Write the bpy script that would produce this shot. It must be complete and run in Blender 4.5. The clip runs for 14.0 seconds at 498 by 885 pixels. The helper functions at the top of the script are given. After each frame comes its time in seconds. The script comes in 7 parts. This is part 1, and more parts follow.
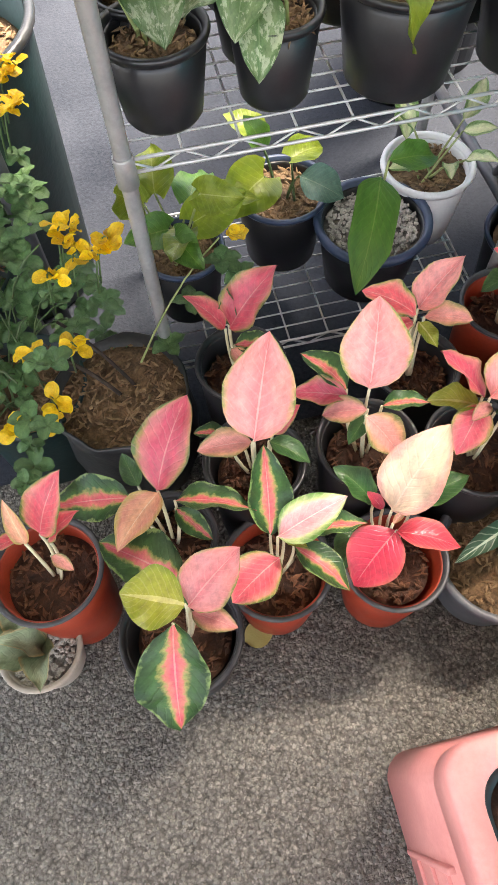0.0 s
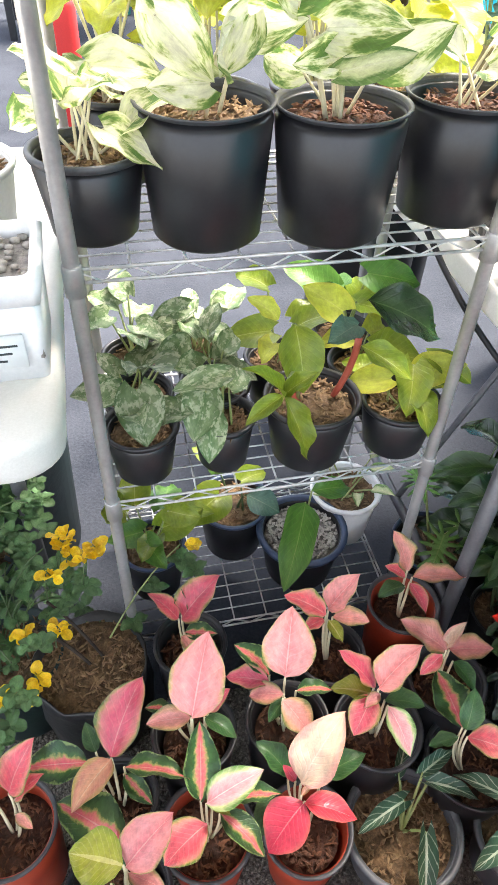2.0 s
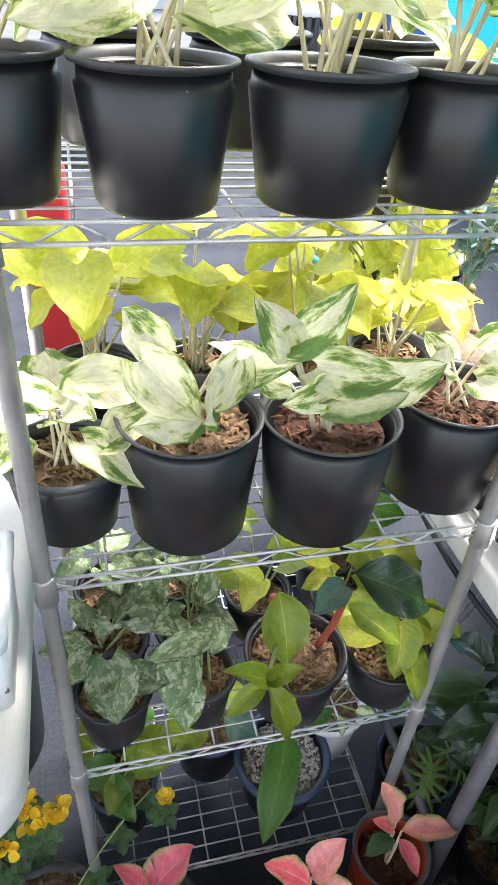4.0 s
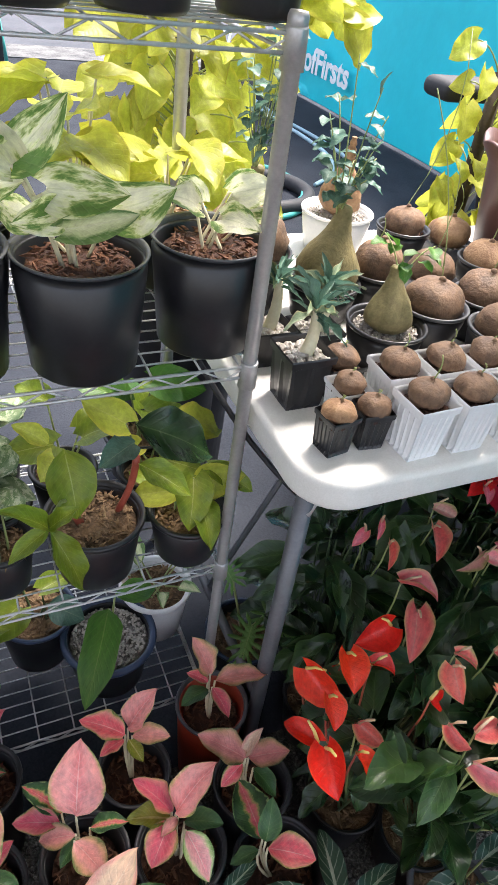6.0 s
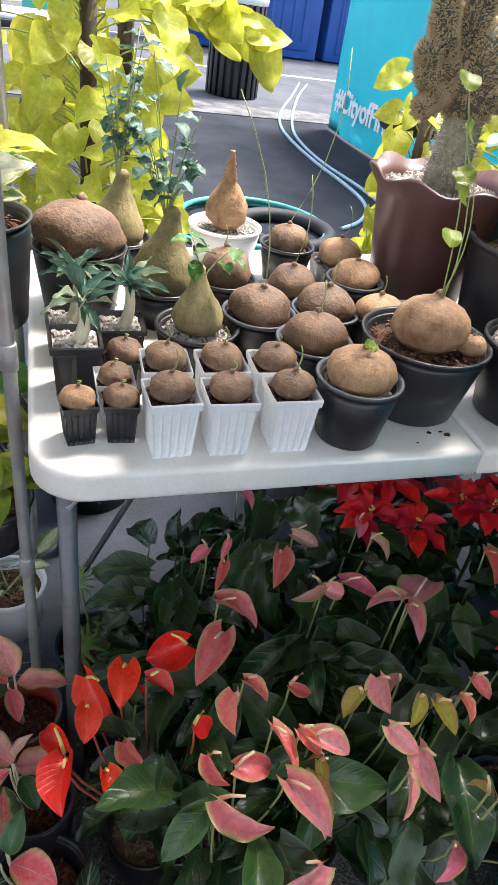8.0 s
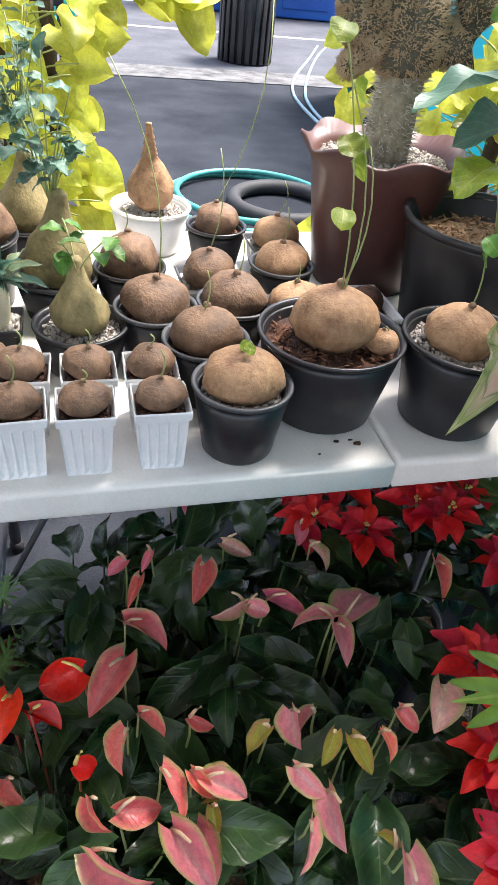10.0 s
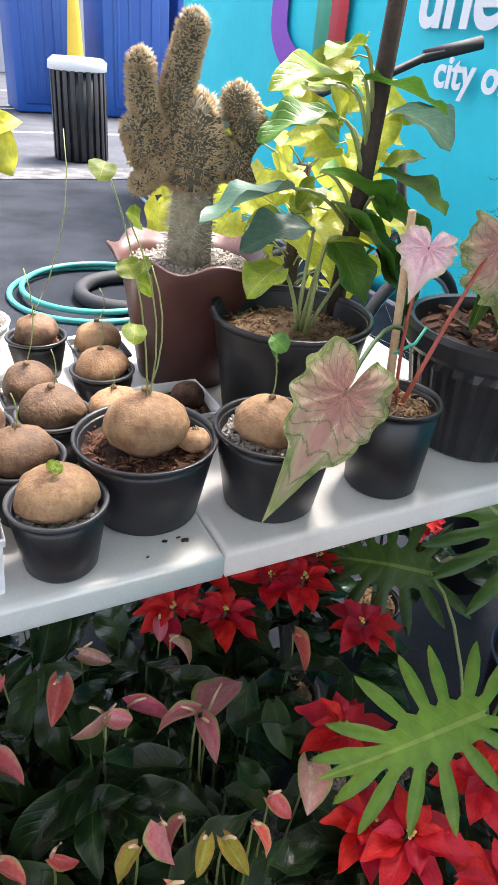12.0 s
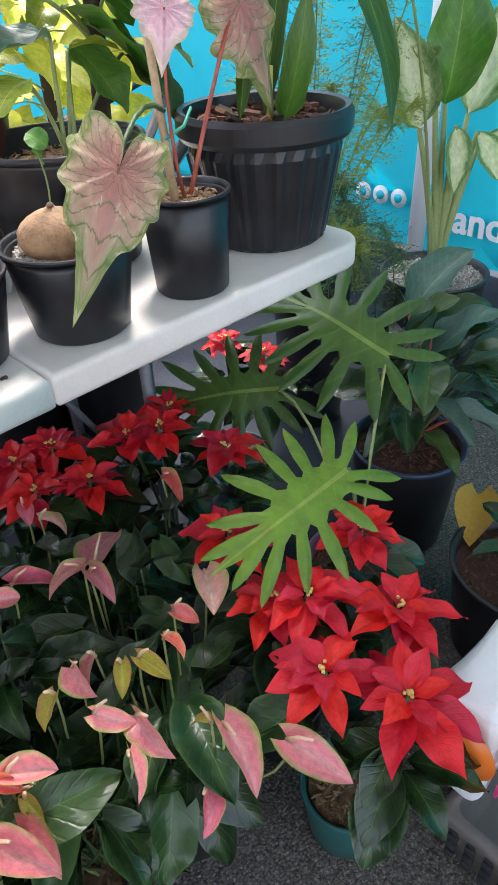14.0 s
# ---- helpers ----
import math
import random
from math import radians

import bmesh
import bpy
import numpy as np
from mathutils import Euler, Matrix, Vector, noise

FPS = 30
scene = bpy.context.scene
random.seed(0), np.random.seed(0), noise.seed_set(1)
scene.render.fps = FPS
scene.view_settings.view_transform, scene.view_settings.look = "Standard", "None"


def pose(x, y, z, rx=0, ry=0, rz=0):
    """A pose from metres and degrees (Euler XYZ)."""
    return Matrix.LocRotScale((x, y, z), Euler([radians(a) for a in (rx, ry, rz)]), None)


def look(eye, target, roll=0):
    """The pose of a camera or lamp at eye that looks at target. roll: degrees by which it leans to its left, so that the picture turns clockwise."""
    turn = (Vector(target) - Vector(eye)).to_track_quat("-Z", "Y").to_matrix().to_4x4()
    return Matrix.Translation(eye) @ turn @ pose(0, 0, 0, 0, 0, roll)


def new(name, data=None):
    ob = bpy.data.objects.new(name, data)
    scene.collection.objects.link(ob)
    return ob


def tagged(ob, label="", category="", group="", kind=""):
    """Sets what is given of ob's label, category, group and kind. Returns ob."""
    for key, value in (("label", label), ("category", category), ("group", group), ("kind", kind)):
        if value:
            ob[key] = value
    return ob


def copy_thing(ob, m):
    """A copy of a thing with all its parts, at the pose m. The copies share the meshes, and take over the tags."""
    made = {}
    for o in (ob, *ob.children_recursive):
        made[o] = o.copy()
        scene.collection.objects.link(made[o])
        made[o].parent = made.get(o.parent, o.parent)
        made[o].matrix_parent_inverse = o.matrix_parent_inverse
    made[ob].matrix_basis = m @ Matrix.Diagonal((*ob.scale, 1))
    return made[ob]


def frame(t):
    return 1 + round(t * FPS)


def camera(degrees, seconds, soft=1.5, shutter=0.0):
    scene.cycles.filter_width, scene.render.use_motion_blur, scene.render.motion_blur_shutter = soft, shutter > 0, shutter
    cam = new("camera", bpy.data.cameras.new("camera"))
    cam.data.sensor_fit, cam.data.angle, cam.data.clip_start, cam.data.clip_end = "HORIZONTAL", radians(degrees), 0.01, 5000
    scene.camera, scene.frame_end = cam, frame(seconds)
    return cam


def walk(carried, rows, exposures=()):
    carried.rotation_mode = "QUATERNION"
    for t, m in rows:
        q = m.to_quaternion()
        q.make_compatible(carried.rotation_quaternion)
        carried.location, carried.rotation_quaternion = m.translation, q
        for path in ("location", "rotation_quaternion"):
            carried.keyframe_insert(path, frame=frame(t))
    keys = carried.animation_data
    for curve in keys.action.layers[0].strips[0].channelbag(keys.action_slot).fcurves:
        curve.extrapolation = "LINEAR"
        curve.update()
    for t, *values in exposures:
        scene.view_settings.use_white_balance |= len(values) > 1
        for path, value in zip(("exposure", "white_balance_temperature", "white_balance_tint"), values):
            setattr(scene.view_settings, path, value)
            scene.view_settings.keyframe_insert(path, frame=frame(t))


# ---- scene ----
cam = camera(41.4, 14.0)
PATH = [
    (0, (0.312, 0.118, 0.905), (0.469, 1.028, -0.869), -3.9),
    (0.5, (0.329, 0.122, 0.943), (0.442, 1.187, -0.746), -3.2),
    (1, (0.331, 0.092, 1.053), (0.603, 1.275, -0.537), 5.4),
    (1.5, (0.337, 0.061, 1.119), (0.65, 1.405, -0.329), 3.0),
    (2, (0.342, 0.044, 1.154), (0.684, 1.463, -0.214), 2.0),
    (2.2, (0.343, 0.051, 1.169), (0.697, 1.488, -0.176), 2.2),
    (4.3, (0.378, 0.225, 1.31), (0.85, 1.78, 0.145), 5.3),
    (4.5, (0.404, 0.206, 1.294), (0.899, 1.737, 0.106), 6.2),
    (5, (0.439, 0.153, 1.239), (0.953, 1.616, -0.024), 7.8),
    (5.5, (0.451, 0.131, 1.221), (1.131, 1.476, -0.094), 8.2),
    (6, (0.467, 0.081, 1.235), (1.212, 1.457, -0.01), 8.8),
    (6.5, (0.551, 0.019, 1.234), (1.17, 1.481, 0.017), 8.6),
    (7, (0.633, -0.038, 1.23), (1.22, 1.449, 0.027), 7.7),
    (7.5, (0.707, -0.05, 1.219), (1.297, 1.451, 0.035), 8.1),
    (7.7, (0.753, -0.056, 1.217), (1.337, 1.467, 0.06), 9.2),
    (9.8, (1.0, -0.002, 1.214), (1.459, 1.497, -0.028), 7.0),
    (10, (1.012, 0.001, 1.216), (1.481, 1.503, -0.018), 6.8),
    (10.5, (1.045, 0.005, 1.216), (1.608, 1.471, -0.022), 6.7),
    (11, (1.058, -0.008, 1.225), (1.72, 1.453, 0.03), 7.1),
    (11.5, (1.07, -0.015, 1.248), (1.838, 1.463, 0.141), 7.2),
    (12, (1.081, -0.019, 1.261), (1.896, 1.491, 0.234), 5.3),
    (12.5, (1.096, -0.044, 1.254), (2.041, 1.407, 0.254), 3.3),
    (13, (1.086, -0.085, 1.188), (2.098, 1.262, 0.111), 0.8),
    (13.5, (1.082, -0.105, 1.154), (2.138, 1.14, -0.001), -0.2),
    (14, (1.078, -0.106, 1.122), (2.162, 1.078, -0.07), -3.3),
]
walk(cam, [(t, look(eye, target, roll)) for t, eye, target, roll in PATH],
     [(0, 3.28, 7150, 14), (2.2, 3.25, 6650, 13), (4.5, 2.75, 6400, 14), (5.5, 2.45, 6450, 15), (7.5, 2.25, 6400, 15), (10.5, 2.32, 6350, 15), (12, 2.42, 6450, 16), (13, 2.25, 6400, 16), (14, 2.62, 6300, 15)])

# ---- light ----
world = bpy.data.worlds.new("sky")
scene.world = world
world.use_nodes = True
wt = world.node_tree
sky = wt.nodes.new("ShaderNodeTexSky")
sky.sky_type, sky.sun_disc = "NISHITA", False
SUN_UP, SUN_ROUND = radians(63), radians(62)
sky.sun_elevation, sky.sun_rotation = SUN_UP, SUN_ROUND
sky.air_density, sky.dust_density = 1.0, 2.0
haze = wt.nodes.new("ShaderNodeHueSaturation")
haze.inputs["Saturation"].default_value = 0.5
wt.links.new(sky.outputs[0], haze.inputs["Color"])
wt.links.new(haze.outputs[0], wt.nodes["Background"].inputs[0])
wt.nodes["Background"].inputs[1].default_value = 0.115
sun = new("sun", bpy.data.lights.new("sun", "SUN"))
sun.data.energy, sun.data.angle, sun.data.color = 3.2, radians(22), (1.0, 0.94, 0.85)
sun_way = Vector((math.sin(SUN_ROUND) * math.cos(SUN_UP), math.cos(SUN_ROUND) * math.cos(SUN_UP), math.sin(SUN_UP)))
sun.matrix_world = look(sun_way * 30, (0, 0, 0))

# ---- materials ----
MATS = {}


def nodes_of(name):
    m = bpy.data.materials.new(name)
    m.use_nodes = True
    t = m.node_tree
    return m, t, t.nodes["Principled BSDF"]


def add(t, kind, **values):
    n = t.nodes.new("ShaderNode" + kind)
    for k, v in values.items():
        n.inputs[k.replace("_", " ")].default_value = v
    return n


def math_node(t, op, a, b=0.0):
    n = t.nodes.new("ShaderNodeMath")
    n.operation = op
    for i, v in enumerate((a, b)):
        if isinstance(v, (int, float)):
            n.inputs[i].default_value = v
        else:
            t.links.new(v, n.inputs[i])
    return n.outputs[0]


def ramp(t, fac, stops):
    n = t.nodes.new("ShaderNodeValToRGB")
    e = n.color_ramp.elements
    while len(e) < len(stops):
        e.new(0.5)
    for el, (p, c) in zip(e, stops):
        el.position, el.color = p, (*c, 1)
    t.links.new(fac, n.inputs[0])
    return n.outputs[0]


def mix(t, fac, a, b, blend="MIX"):
    n = t.nodes.new("ShaderNodeMix")
    n.data_type, n.blend_type = "RGBA", blend
    for sock, v in ((n.inputs[0], fac), (n.inputs[6], a), (n.inputs[7], b)):
        if isinstance(v, (int, float)):
            sock.default_value = v
        elif isinstance(v, tuple):
            sock.default_value = (*v, 1)
        else:
            t.links.new(v, sock)
    return n.outputs[2]


def surface(name, col, col2, scale=20.0, rough=0.6, metal=0.0, bump=0.2, fine=200.0, dist=0.002, spec=0.5):
    """A mottled surface: two colours by coarse noise, grain by fine noise, relief from both."""
    if name in MATS:
        return MATS[name]
    m, t, p = nodes_of(name)
    tc = add(t, "TexCoord")
    info = add(t, "ObjectInfo")
    off = t.nodes.new("ShaderNodeVectorMath")
    off.operation = "ADD"
    t.links.new(tc.outputs["Object"], off.inputs[0])
    t.links.new(info.outputs["Random"], off.inputs[1])
    n1 = add(t, "TexNoise", Scale=scale, Detail=5.0, Roughness=0.6)
    n2 = add(t, "TexNoise", Scale=fine, Detail=3.0, Roughness=0.7)
    for n in (n1, n2):
        t.links.new(off.outputs[0], n.inputs["Vector"])
    f = math_node(t, "ADD", math_node(t, "MULTIPLY", n1.outputs[0], 0.65), math_node(t, "MULTIPLY", n2.outputs[0], 0.35))
    c = ramp(t, f, [(0.36, col), (0.62, col2)])
    c = mix(t, math_node(t, "MULTIPLY", info.outputs["Random"], 0.25), c, tuple(x * 0.7 for x in col))
    t.links.new(c, p.inputs["Base Color"])
    r = math_node(t, "ADD", math_node(t, "MULTIPLY", n1.outputs[0], 0.3), rough - 0.15)
    t.links.new(r, p.inputs["Roughness"])
    p.inputs["Metallic"].default_value = metal
    p.inputs["Specular IOR Level"].default_value = spec
    if bump:
        b = add(t, "Bump", Strength=bump, Distance=dist)
        t.links.new(f, b.inputs["Height"])
        t.links.new(b.outputs[0], p.inputs["Normal"])
    MATS[name] = m
    return m


def leaf_mat(name, stops, amp=0.35, scale=3.0, rib=None, rib_w=0.035, rough=0.44, thin=0.3, veins=0.15, spots=None, stretch=1.0, dw=1.0, vf=60.0, vp=6.0):
    """A leaf: colours from the midrib (0) to the margin (1), ragged by noise, with midrib, side veins and some light through it."""
    m, t, p = nodes_of(name)
    uv = add(t, "TexCoord")
    sep = add(t, "SeparateXYZ")
    t.links.new(uv.outputs["UV"], sep.inputs[0])
    info = add(t, "ObjectInfo")
    d = math_node(t, "ABSOLUTE", math_node(t, "SUBTRACT", math_node(t, "MULTIPLY", sep.outputs[0], 2.0), 1.0))
    comb = add(t, "CombineXYZ")
    t.links.new(sep.outputs[0], comb.inputs[0])
    t.links.new(math_node(t, "MULTIPLY", sep.outputs[1], stretch), comb.inputs[1])
    t.links.new(math_node(t, "MULTIPLY", info.outputs["Random"], 37.0), comb.inputs[2])
    nz = add(t, "TexNoise", Scale=scale, Detail=5.0, Roughness=0.65)
    t.links.new(comb.outputs[0], nz.inputs["Vector"])
    ragged = math_node(t, "ADD", math_node(t, "MULTIPLY", d, dw), math_node(t, "MULTIPLY", math_node(t, "SUBTRACT", nz.outputs[0], 0.5), amp * 2))
    c = ramp(t, ragged, stops)
    if spots:
        n3 = add(t, "TexNoise", Scale=spots[1], Detail=4.0, Roughness=0.7)
        t.links.new(comb.outputs[0], n3.inputs["Vector"])
        c = mix(t, ramp(t, n3.outputs[0], [(spots[2], (0, 0, 0)), (spots[2] + 0.06, (1, 1, 1))]), c, spots[0])
    wave = math_node(t, "SINE", math_node(t, "MULTIPLY", math_node(t, "SUBTRACT", sep.outputs[1], math_node(t, "ADD", math_node(t, "MULTIPLY", d, 0.3), math_node(t, "MULTIPLY", nz.outputs[0], 0.12))), vf))
    vein = math_node(t, "POWER", math_node(t, "MAXIMUM", wave, 0.0), vp)
    if rib:
        near = math_node(t, "LESS_THAN", math_node(t, "ADD", d, math_node(t, "MULTIPLY", sep.outputs[1], rib_w * 0.6)), rib_w)
        c = mix(t, math_node(t, "MULTIPLY", near, 0.7), c, rib)
        c = mix(t, math_node(t, "MULTIPLY", vein, veins), c, rib)
    blot = add(t, "TexNoise", Scale=8.0, Detail=6.0, Roughness=0.7)
    t.links.new(comb.outputs[0], blot.inputs["Vector"])
    c = mix(t, 1.0, c, ramp(t, blot.outputs[0], [(0.3, (0.74, 0.72, 0.72)), (0.7, (1.16, 1.16, 1.14))]), "MULTIPLY")
    hue = add(t, "HueSaturation")
    t.links.new(math_node(t, "ADD", math_node(t, "MULTIPLY", info.outputs["Random"], 0.45), 0.78), hue.inputs["Value"])
    t.links.new(math_node(t, "ADD", math_node(t, "MULTIPLY", info.outputs["Random"], 0.012), 0.494), hue.inputs["Hue"])
    t.links.new(c, hue.inputs["Color"])
    t.links.new(hue.outputs[0], p.inputs["Base Color"])
    p.inputs["Roughness"].default_value = rough
    b = add(t, "Bump", Strength=0.35, Distance=0.002)
    t.links.new(math_node(t, "ADD", math_node(t, "MULTIPLY", vein, -0.5), math_node(t, "MULTIPLY", nz.outputs[0], 2.0)), b.inputs["Height"])
    t.links.new(b.outputs[0], p.inputs["Normal"])
    tr = add(t, "BsdfTranslucent")
    t.links.new(hue.outputs[0], tr.inputs[0])
    ms = add(t, "MixShader", Fac=thin)
    t.links.new(p.outputs[0], ms.inputs[1])
    t.links.new(tr.outputs[0], ms.inputs[2])
    t.links.new(ms.outputs[0], t.nodes["Material Output"].inputs[0])
    MATS["leaf_" + name] = m
    return m


DARK, MID = (0.02, 0.06, 0.02), (0.05, 0.13, 0.035)
leaf_mat("pink", [(0.0, (0.76, 0.22, 0.24)), (0.45, (0.82, 0.33, 0.33)), (0.84, (0.78, 0.30, 0.29)), (0.95, (0.58, 0.36, 0.18)), (1.0, (0.24, 0.28, 0.07))], 0.28, rib=(0.85, 0.45, 0.42), veins=0.25, rough=0.33)
leaf_mat("rose", [(0.0, (0.72, 0.13, 0.17)), (0.4, (0.74, 0.10, 0.15)), (0.78, (0.72, 0.22, 0.20)), (0.92, (0.42, 0.30, 0.10)), (1.0, (0.12, 0.18, 0.04))], 0.32, rib=(0.8, 0.36, 0.34), veins=0.2, rough=0.33)
leaf_mat("red", [(0.0, (0.66, 0.035, 0.07)), (0.8, (0.72, 0.07, 0.10)), (1.0, (0.6, 0.16, 0.12))], 0.2, rib=(0.75, 0.25, 0.25), rough=0.33)
leaf_mat("blush", [(0.0, (0.74, 0.26, 0.24)), (0.45, (0.76, 0.32, 0.28)), (0.75, (0.62, 0.32, 0.18)), (1.0, (0.14, 0.18, 0.05))], 0.35, rib=(0.8, 0.42, 0.36), rough=0.33)
leaf_mat("cream", [(0.0, (0.80, 0.55, 0.40)), (0.6, (0.82, 0.60, 0.42)), (0.9, (0.78, 0.38, 0.32)), (1.0, (0.7, 0.35, 0.25))], 0.3, rib=(0.85, 0.7, 0.55), rough=0.33)
leaf_mat("peach", [(0.0, (0.75, 0.42, 0.26)), (0.6, (0.66, 0.28, 0.2)), (1.0, (0.42, 0.34, 0.1))], 0.4, rib=(0.82, 0.6, 0.45), rough=0.33)
leaf_mat("pinkedge", [(0.0, (0.80, 0.3, 0.34)), (0.55, (0.8, 0.42, 0.42)), (0.72, (0.5, 0.55, 0.25)), (1.0, (0.12, 0.25, 0.05))], 0.4, rib=(0.85, 0.65, 0.6), rough=0.33)
leaf_mat("streak", [(0.0, (0.72, 0.12, 0.16)), (0.20, (0.68, 0.2, 0.16)), (0.30, (0.34, 0.34, 0.1)), (0.42, MID), (0.9, DARK), (1.0, (0.2, 0.3, 0.1))], 0.42, rib=(0.75, 0.35, 0.32), veins=0.0, stretch=2.2, rough=0.33)
leaf_mat("green", [(0.0, MID), (0.7, (0.03, 0.09, 0.025)), (1.0, (0.07, 0.15, 0.04))], 0.3, rib=(0.14, 0.22, 0.08), rough=0.33)
leaf_mat("olive", [(0.0, (0.38, 0.38, 0.05)), (0.7, (0.30, 0.33, 0.03)), (1.0, (0.22, 0.28, 0.03))], 0.3, rib=(0.68, 0.62, 0.25), rib_w=0.12, veins=0.2, rough=0.33)
leaf_mat("dark", [(0.0, (0.030, 0.072, 0.020)), (0.6, (0.014, 0.040, 0.012)), (0.9, (0.018, 0.048, 0.015)), (1.0, (0.055, 0.10, 0.035))], 0.3, rib=(0.09, 0.15, 0.055), rough=0.26, thin=0.1, veins=0.06, vf=40.0)
leaf_mat("deep", [(0.0, (0.045, 0.10, 0.022)), (0.6, (0.026, 0.07, 0.016)), (1.0, (0.05, 0.11, 0.03))], 0.3, rib=(0.10, 0.17, 0.05), rough=0.3, thin=0.18, veins=0.15, vf=40.0)
leaf_mat("scarlet", [(0.0, (0.75, 0.02, 0.012)), (0.8, (0.68, 0.015, 0.01)), (1.0, (0.7, 0.05, 0.02))], 0.2, rough=0.2, thin=0.15)
leaf_mat("coral", [(0.0, (0.88, 0.24, 0.22)), (0.6, (0.86, 0.14, 0.13)), (0.88, (0.80, 0.30, 0.20)), (1.0, (0.50, 0.44, 0.13))], 0.3, rib=(0.8, 0.35, 0.28), rough=0.28, veins=0.1)
leaf_mat("salmon", [(0.0, (0.90, 0.40, 0.40)), (0.55, (0.90, 0.25, 0.30)), (0.82, (0.78, 0.36, 0.28)), (0.95, (0.48, 0.46, 0.14)), (1.0, (0.28, 0.36, 0.08))], 0.25, rib=(0.84, 0.5, 0.42), rough=0.28, veins=0.15)
leaf_mat("hot", [(0.0, (0.84, 0.24, 0.32)), (0.8, (0.80, 0.15, 0.22)), (1.0, (0.6, 0.3, 0.14))], 0.25, rib=(0.82, 0.3, 0.3), rough=0.25, veins=0.1)
leaf_mat("blushs", [(0.0, (0.82, 0.5, 0.40)), (0.6, (0.78, 0.36, 0.32)), (1.0, (0.4, 0.42, 0.12))], 0.4, rib=(0.86, 0.66, 0.5), rough=0.3)
leaf_mat("lime", [(0.0, (0.42, 0.36, 0.06)), (0.6, (0.36, 0.34, 0.04)), (0.9, (0.5, 0.2, 0.1)), (1.0, (0.2, 0.28, 0.04))], 0.4, rib=(0.6, 0.5, 0.2), rough=0.3)
leaf_mat("bract", [(0.0, (0.78, 0.014, 0.034)), (1.0, (0.72, 0.013, 0.030))], 0.3, rib=(0.6, 0.014, 0.03), rough=0.5, thin=0.25, veins=0.3)
leaf_mat("neon", [(0.0, (0.58, 0.61, 0.10)), (0.7, (0.50, 0.54, 0.06)), (1.0, (0.58, 0.55, 0.07))], 0.3, rib=(0.64, 0.64, 0.16), rough=0.4, thin=0.5, veins=0.12)
leaf_mat("limegreen", [(0.0, (0.29, 0.36, 0.03)), (0.7, (0.19, 0.28, 0.022)), (1.0, (0.25, 0.33, 0.03))], 0.3, rib=(0.5, 0.55, 0.16), rough=0.35, thin=0.35, veins=0.12)
leaf_mat("marble", [(0.0, (0.86, 0.86, 0.64)), (0.15, (0.80, 0.82, 0.50)), (0.26, (0.46, 0.54, 0.20)), (0.38, (0.15, 0.27, 0.06)), (1.0, (0.09, 0.18, 0.045))], 1.5, scale=2.3, rib=(0.7, 0.72, 0.45), rough=0.34, thin=0.52, veins=0.04, stretch=0.5, dw=0.28)
leaf_mat("silver", [(0.0, (0.09, 0.165, 0.055)), (0.5, (0.18, 0.25, 0.115)), (1.0, (0.06, 0.13, 0.035))], 0.5, scale=6.0, rib=(0.18, 0.26, 0.12), rough=0.5, thin=0.2, veins=0.03, spots=((0.36, 0.41, 0.26), 5.0, 0.50))
leaf_mat("bluegreen", [(0.0, (0.12, 0.22, 0.16)), (1.0, (0.07, 0.16, 0.12))], 0.4, rib=(0.25, 0.35, 0.25), rough=0.4)
leaf_mat("fresh", [(0.0, (0.10, 0.24, 0.03)), (0.7, (0.06, 0.17, 0.02)), (1.0, (0.09, 0.22, 0.03))], 0.3, rib=(0.22, 0.34, 0.08), rough=0.42, thin=0.25)
leaf_mat("clover", [(0.0, (0.12, 0.23, 0.085)), (1.0, (0.08, 0.17, 0.06))], 0.4, rib=(0.15, 0.25, 0.1), rough=0.5)
leaf_mat("petal", [(0.0, (0.86, 0.52, 0.008)), (1.0, (0.90, 0.64, 0.02))], 0.4, rough=0.5, thin=0.3)
leaf_mat("caladium", [(0.0, (0.58, 0.24, 0.20)), (0.5, (0.60, 0.32, 0.25)), (0.78, (0.62, 0.46, 0.30)), (0.91, (0.22, 0.30, 0.08)), (0.95, (0.48, 0.46, 0.20)), (1.0, (0.26, 0.32, 0.09))], 0.4, scale=5.0, rib=(0.13, 0.20, 0.06), rib_w=0.05, rough=0.55, veins=0.8, vf=84.0, vp=18.0, spots=((0.62, 0.54, 0.36), 16.0, 0.60))
leaf_mat("mauve", [(0.0, (0.66, 0.34, 0.42)), (0.7, (0.74, 0.50, 0.56)), (1.0, (0.5, 0.42, 0.3))], 0.35, rib=(0.82, 0.66, 0.68), rough=0.6, veins=0.4, vf=54.0, spots=((0.34, 0.30, 0.22), 14.0, 0.64))
# fingered leaf with the light on it put into a brighter, yellower green
leaf_mat("fingerleaf_lit", [(0.0, (0.11, 0.20, 0.012)), (0.7, (0.085, 0.165, 0.010)), (1.0, (0.15, 0.23, 0.018))], 0.3, rib=(0.22, 0.28, 0.06), rough=0.5, thin=0.2, veins=0.1)
leaf_mat("splitleaf", [(0.0, (0.05, 0.11, 0.012)), (0.7, (0.03, 0.08, 0.009)), (1.0, (0.05, 0.11, 0.014))], 0.3, rib=(0.20, 0.28, 0.06), rough=0.46, thin=0.15, veins=0.1)
leaf_mat("alocasia", [(0.0, (0.06, 0.13, 0.075)), (1.0, (0.03, 0.08, 0.045))], 0.2, rib=(0.62, 0.70, 0.54), rib_w=0.15, rough=0.35, veins=0.45, vf=38.0, vp=10.0)
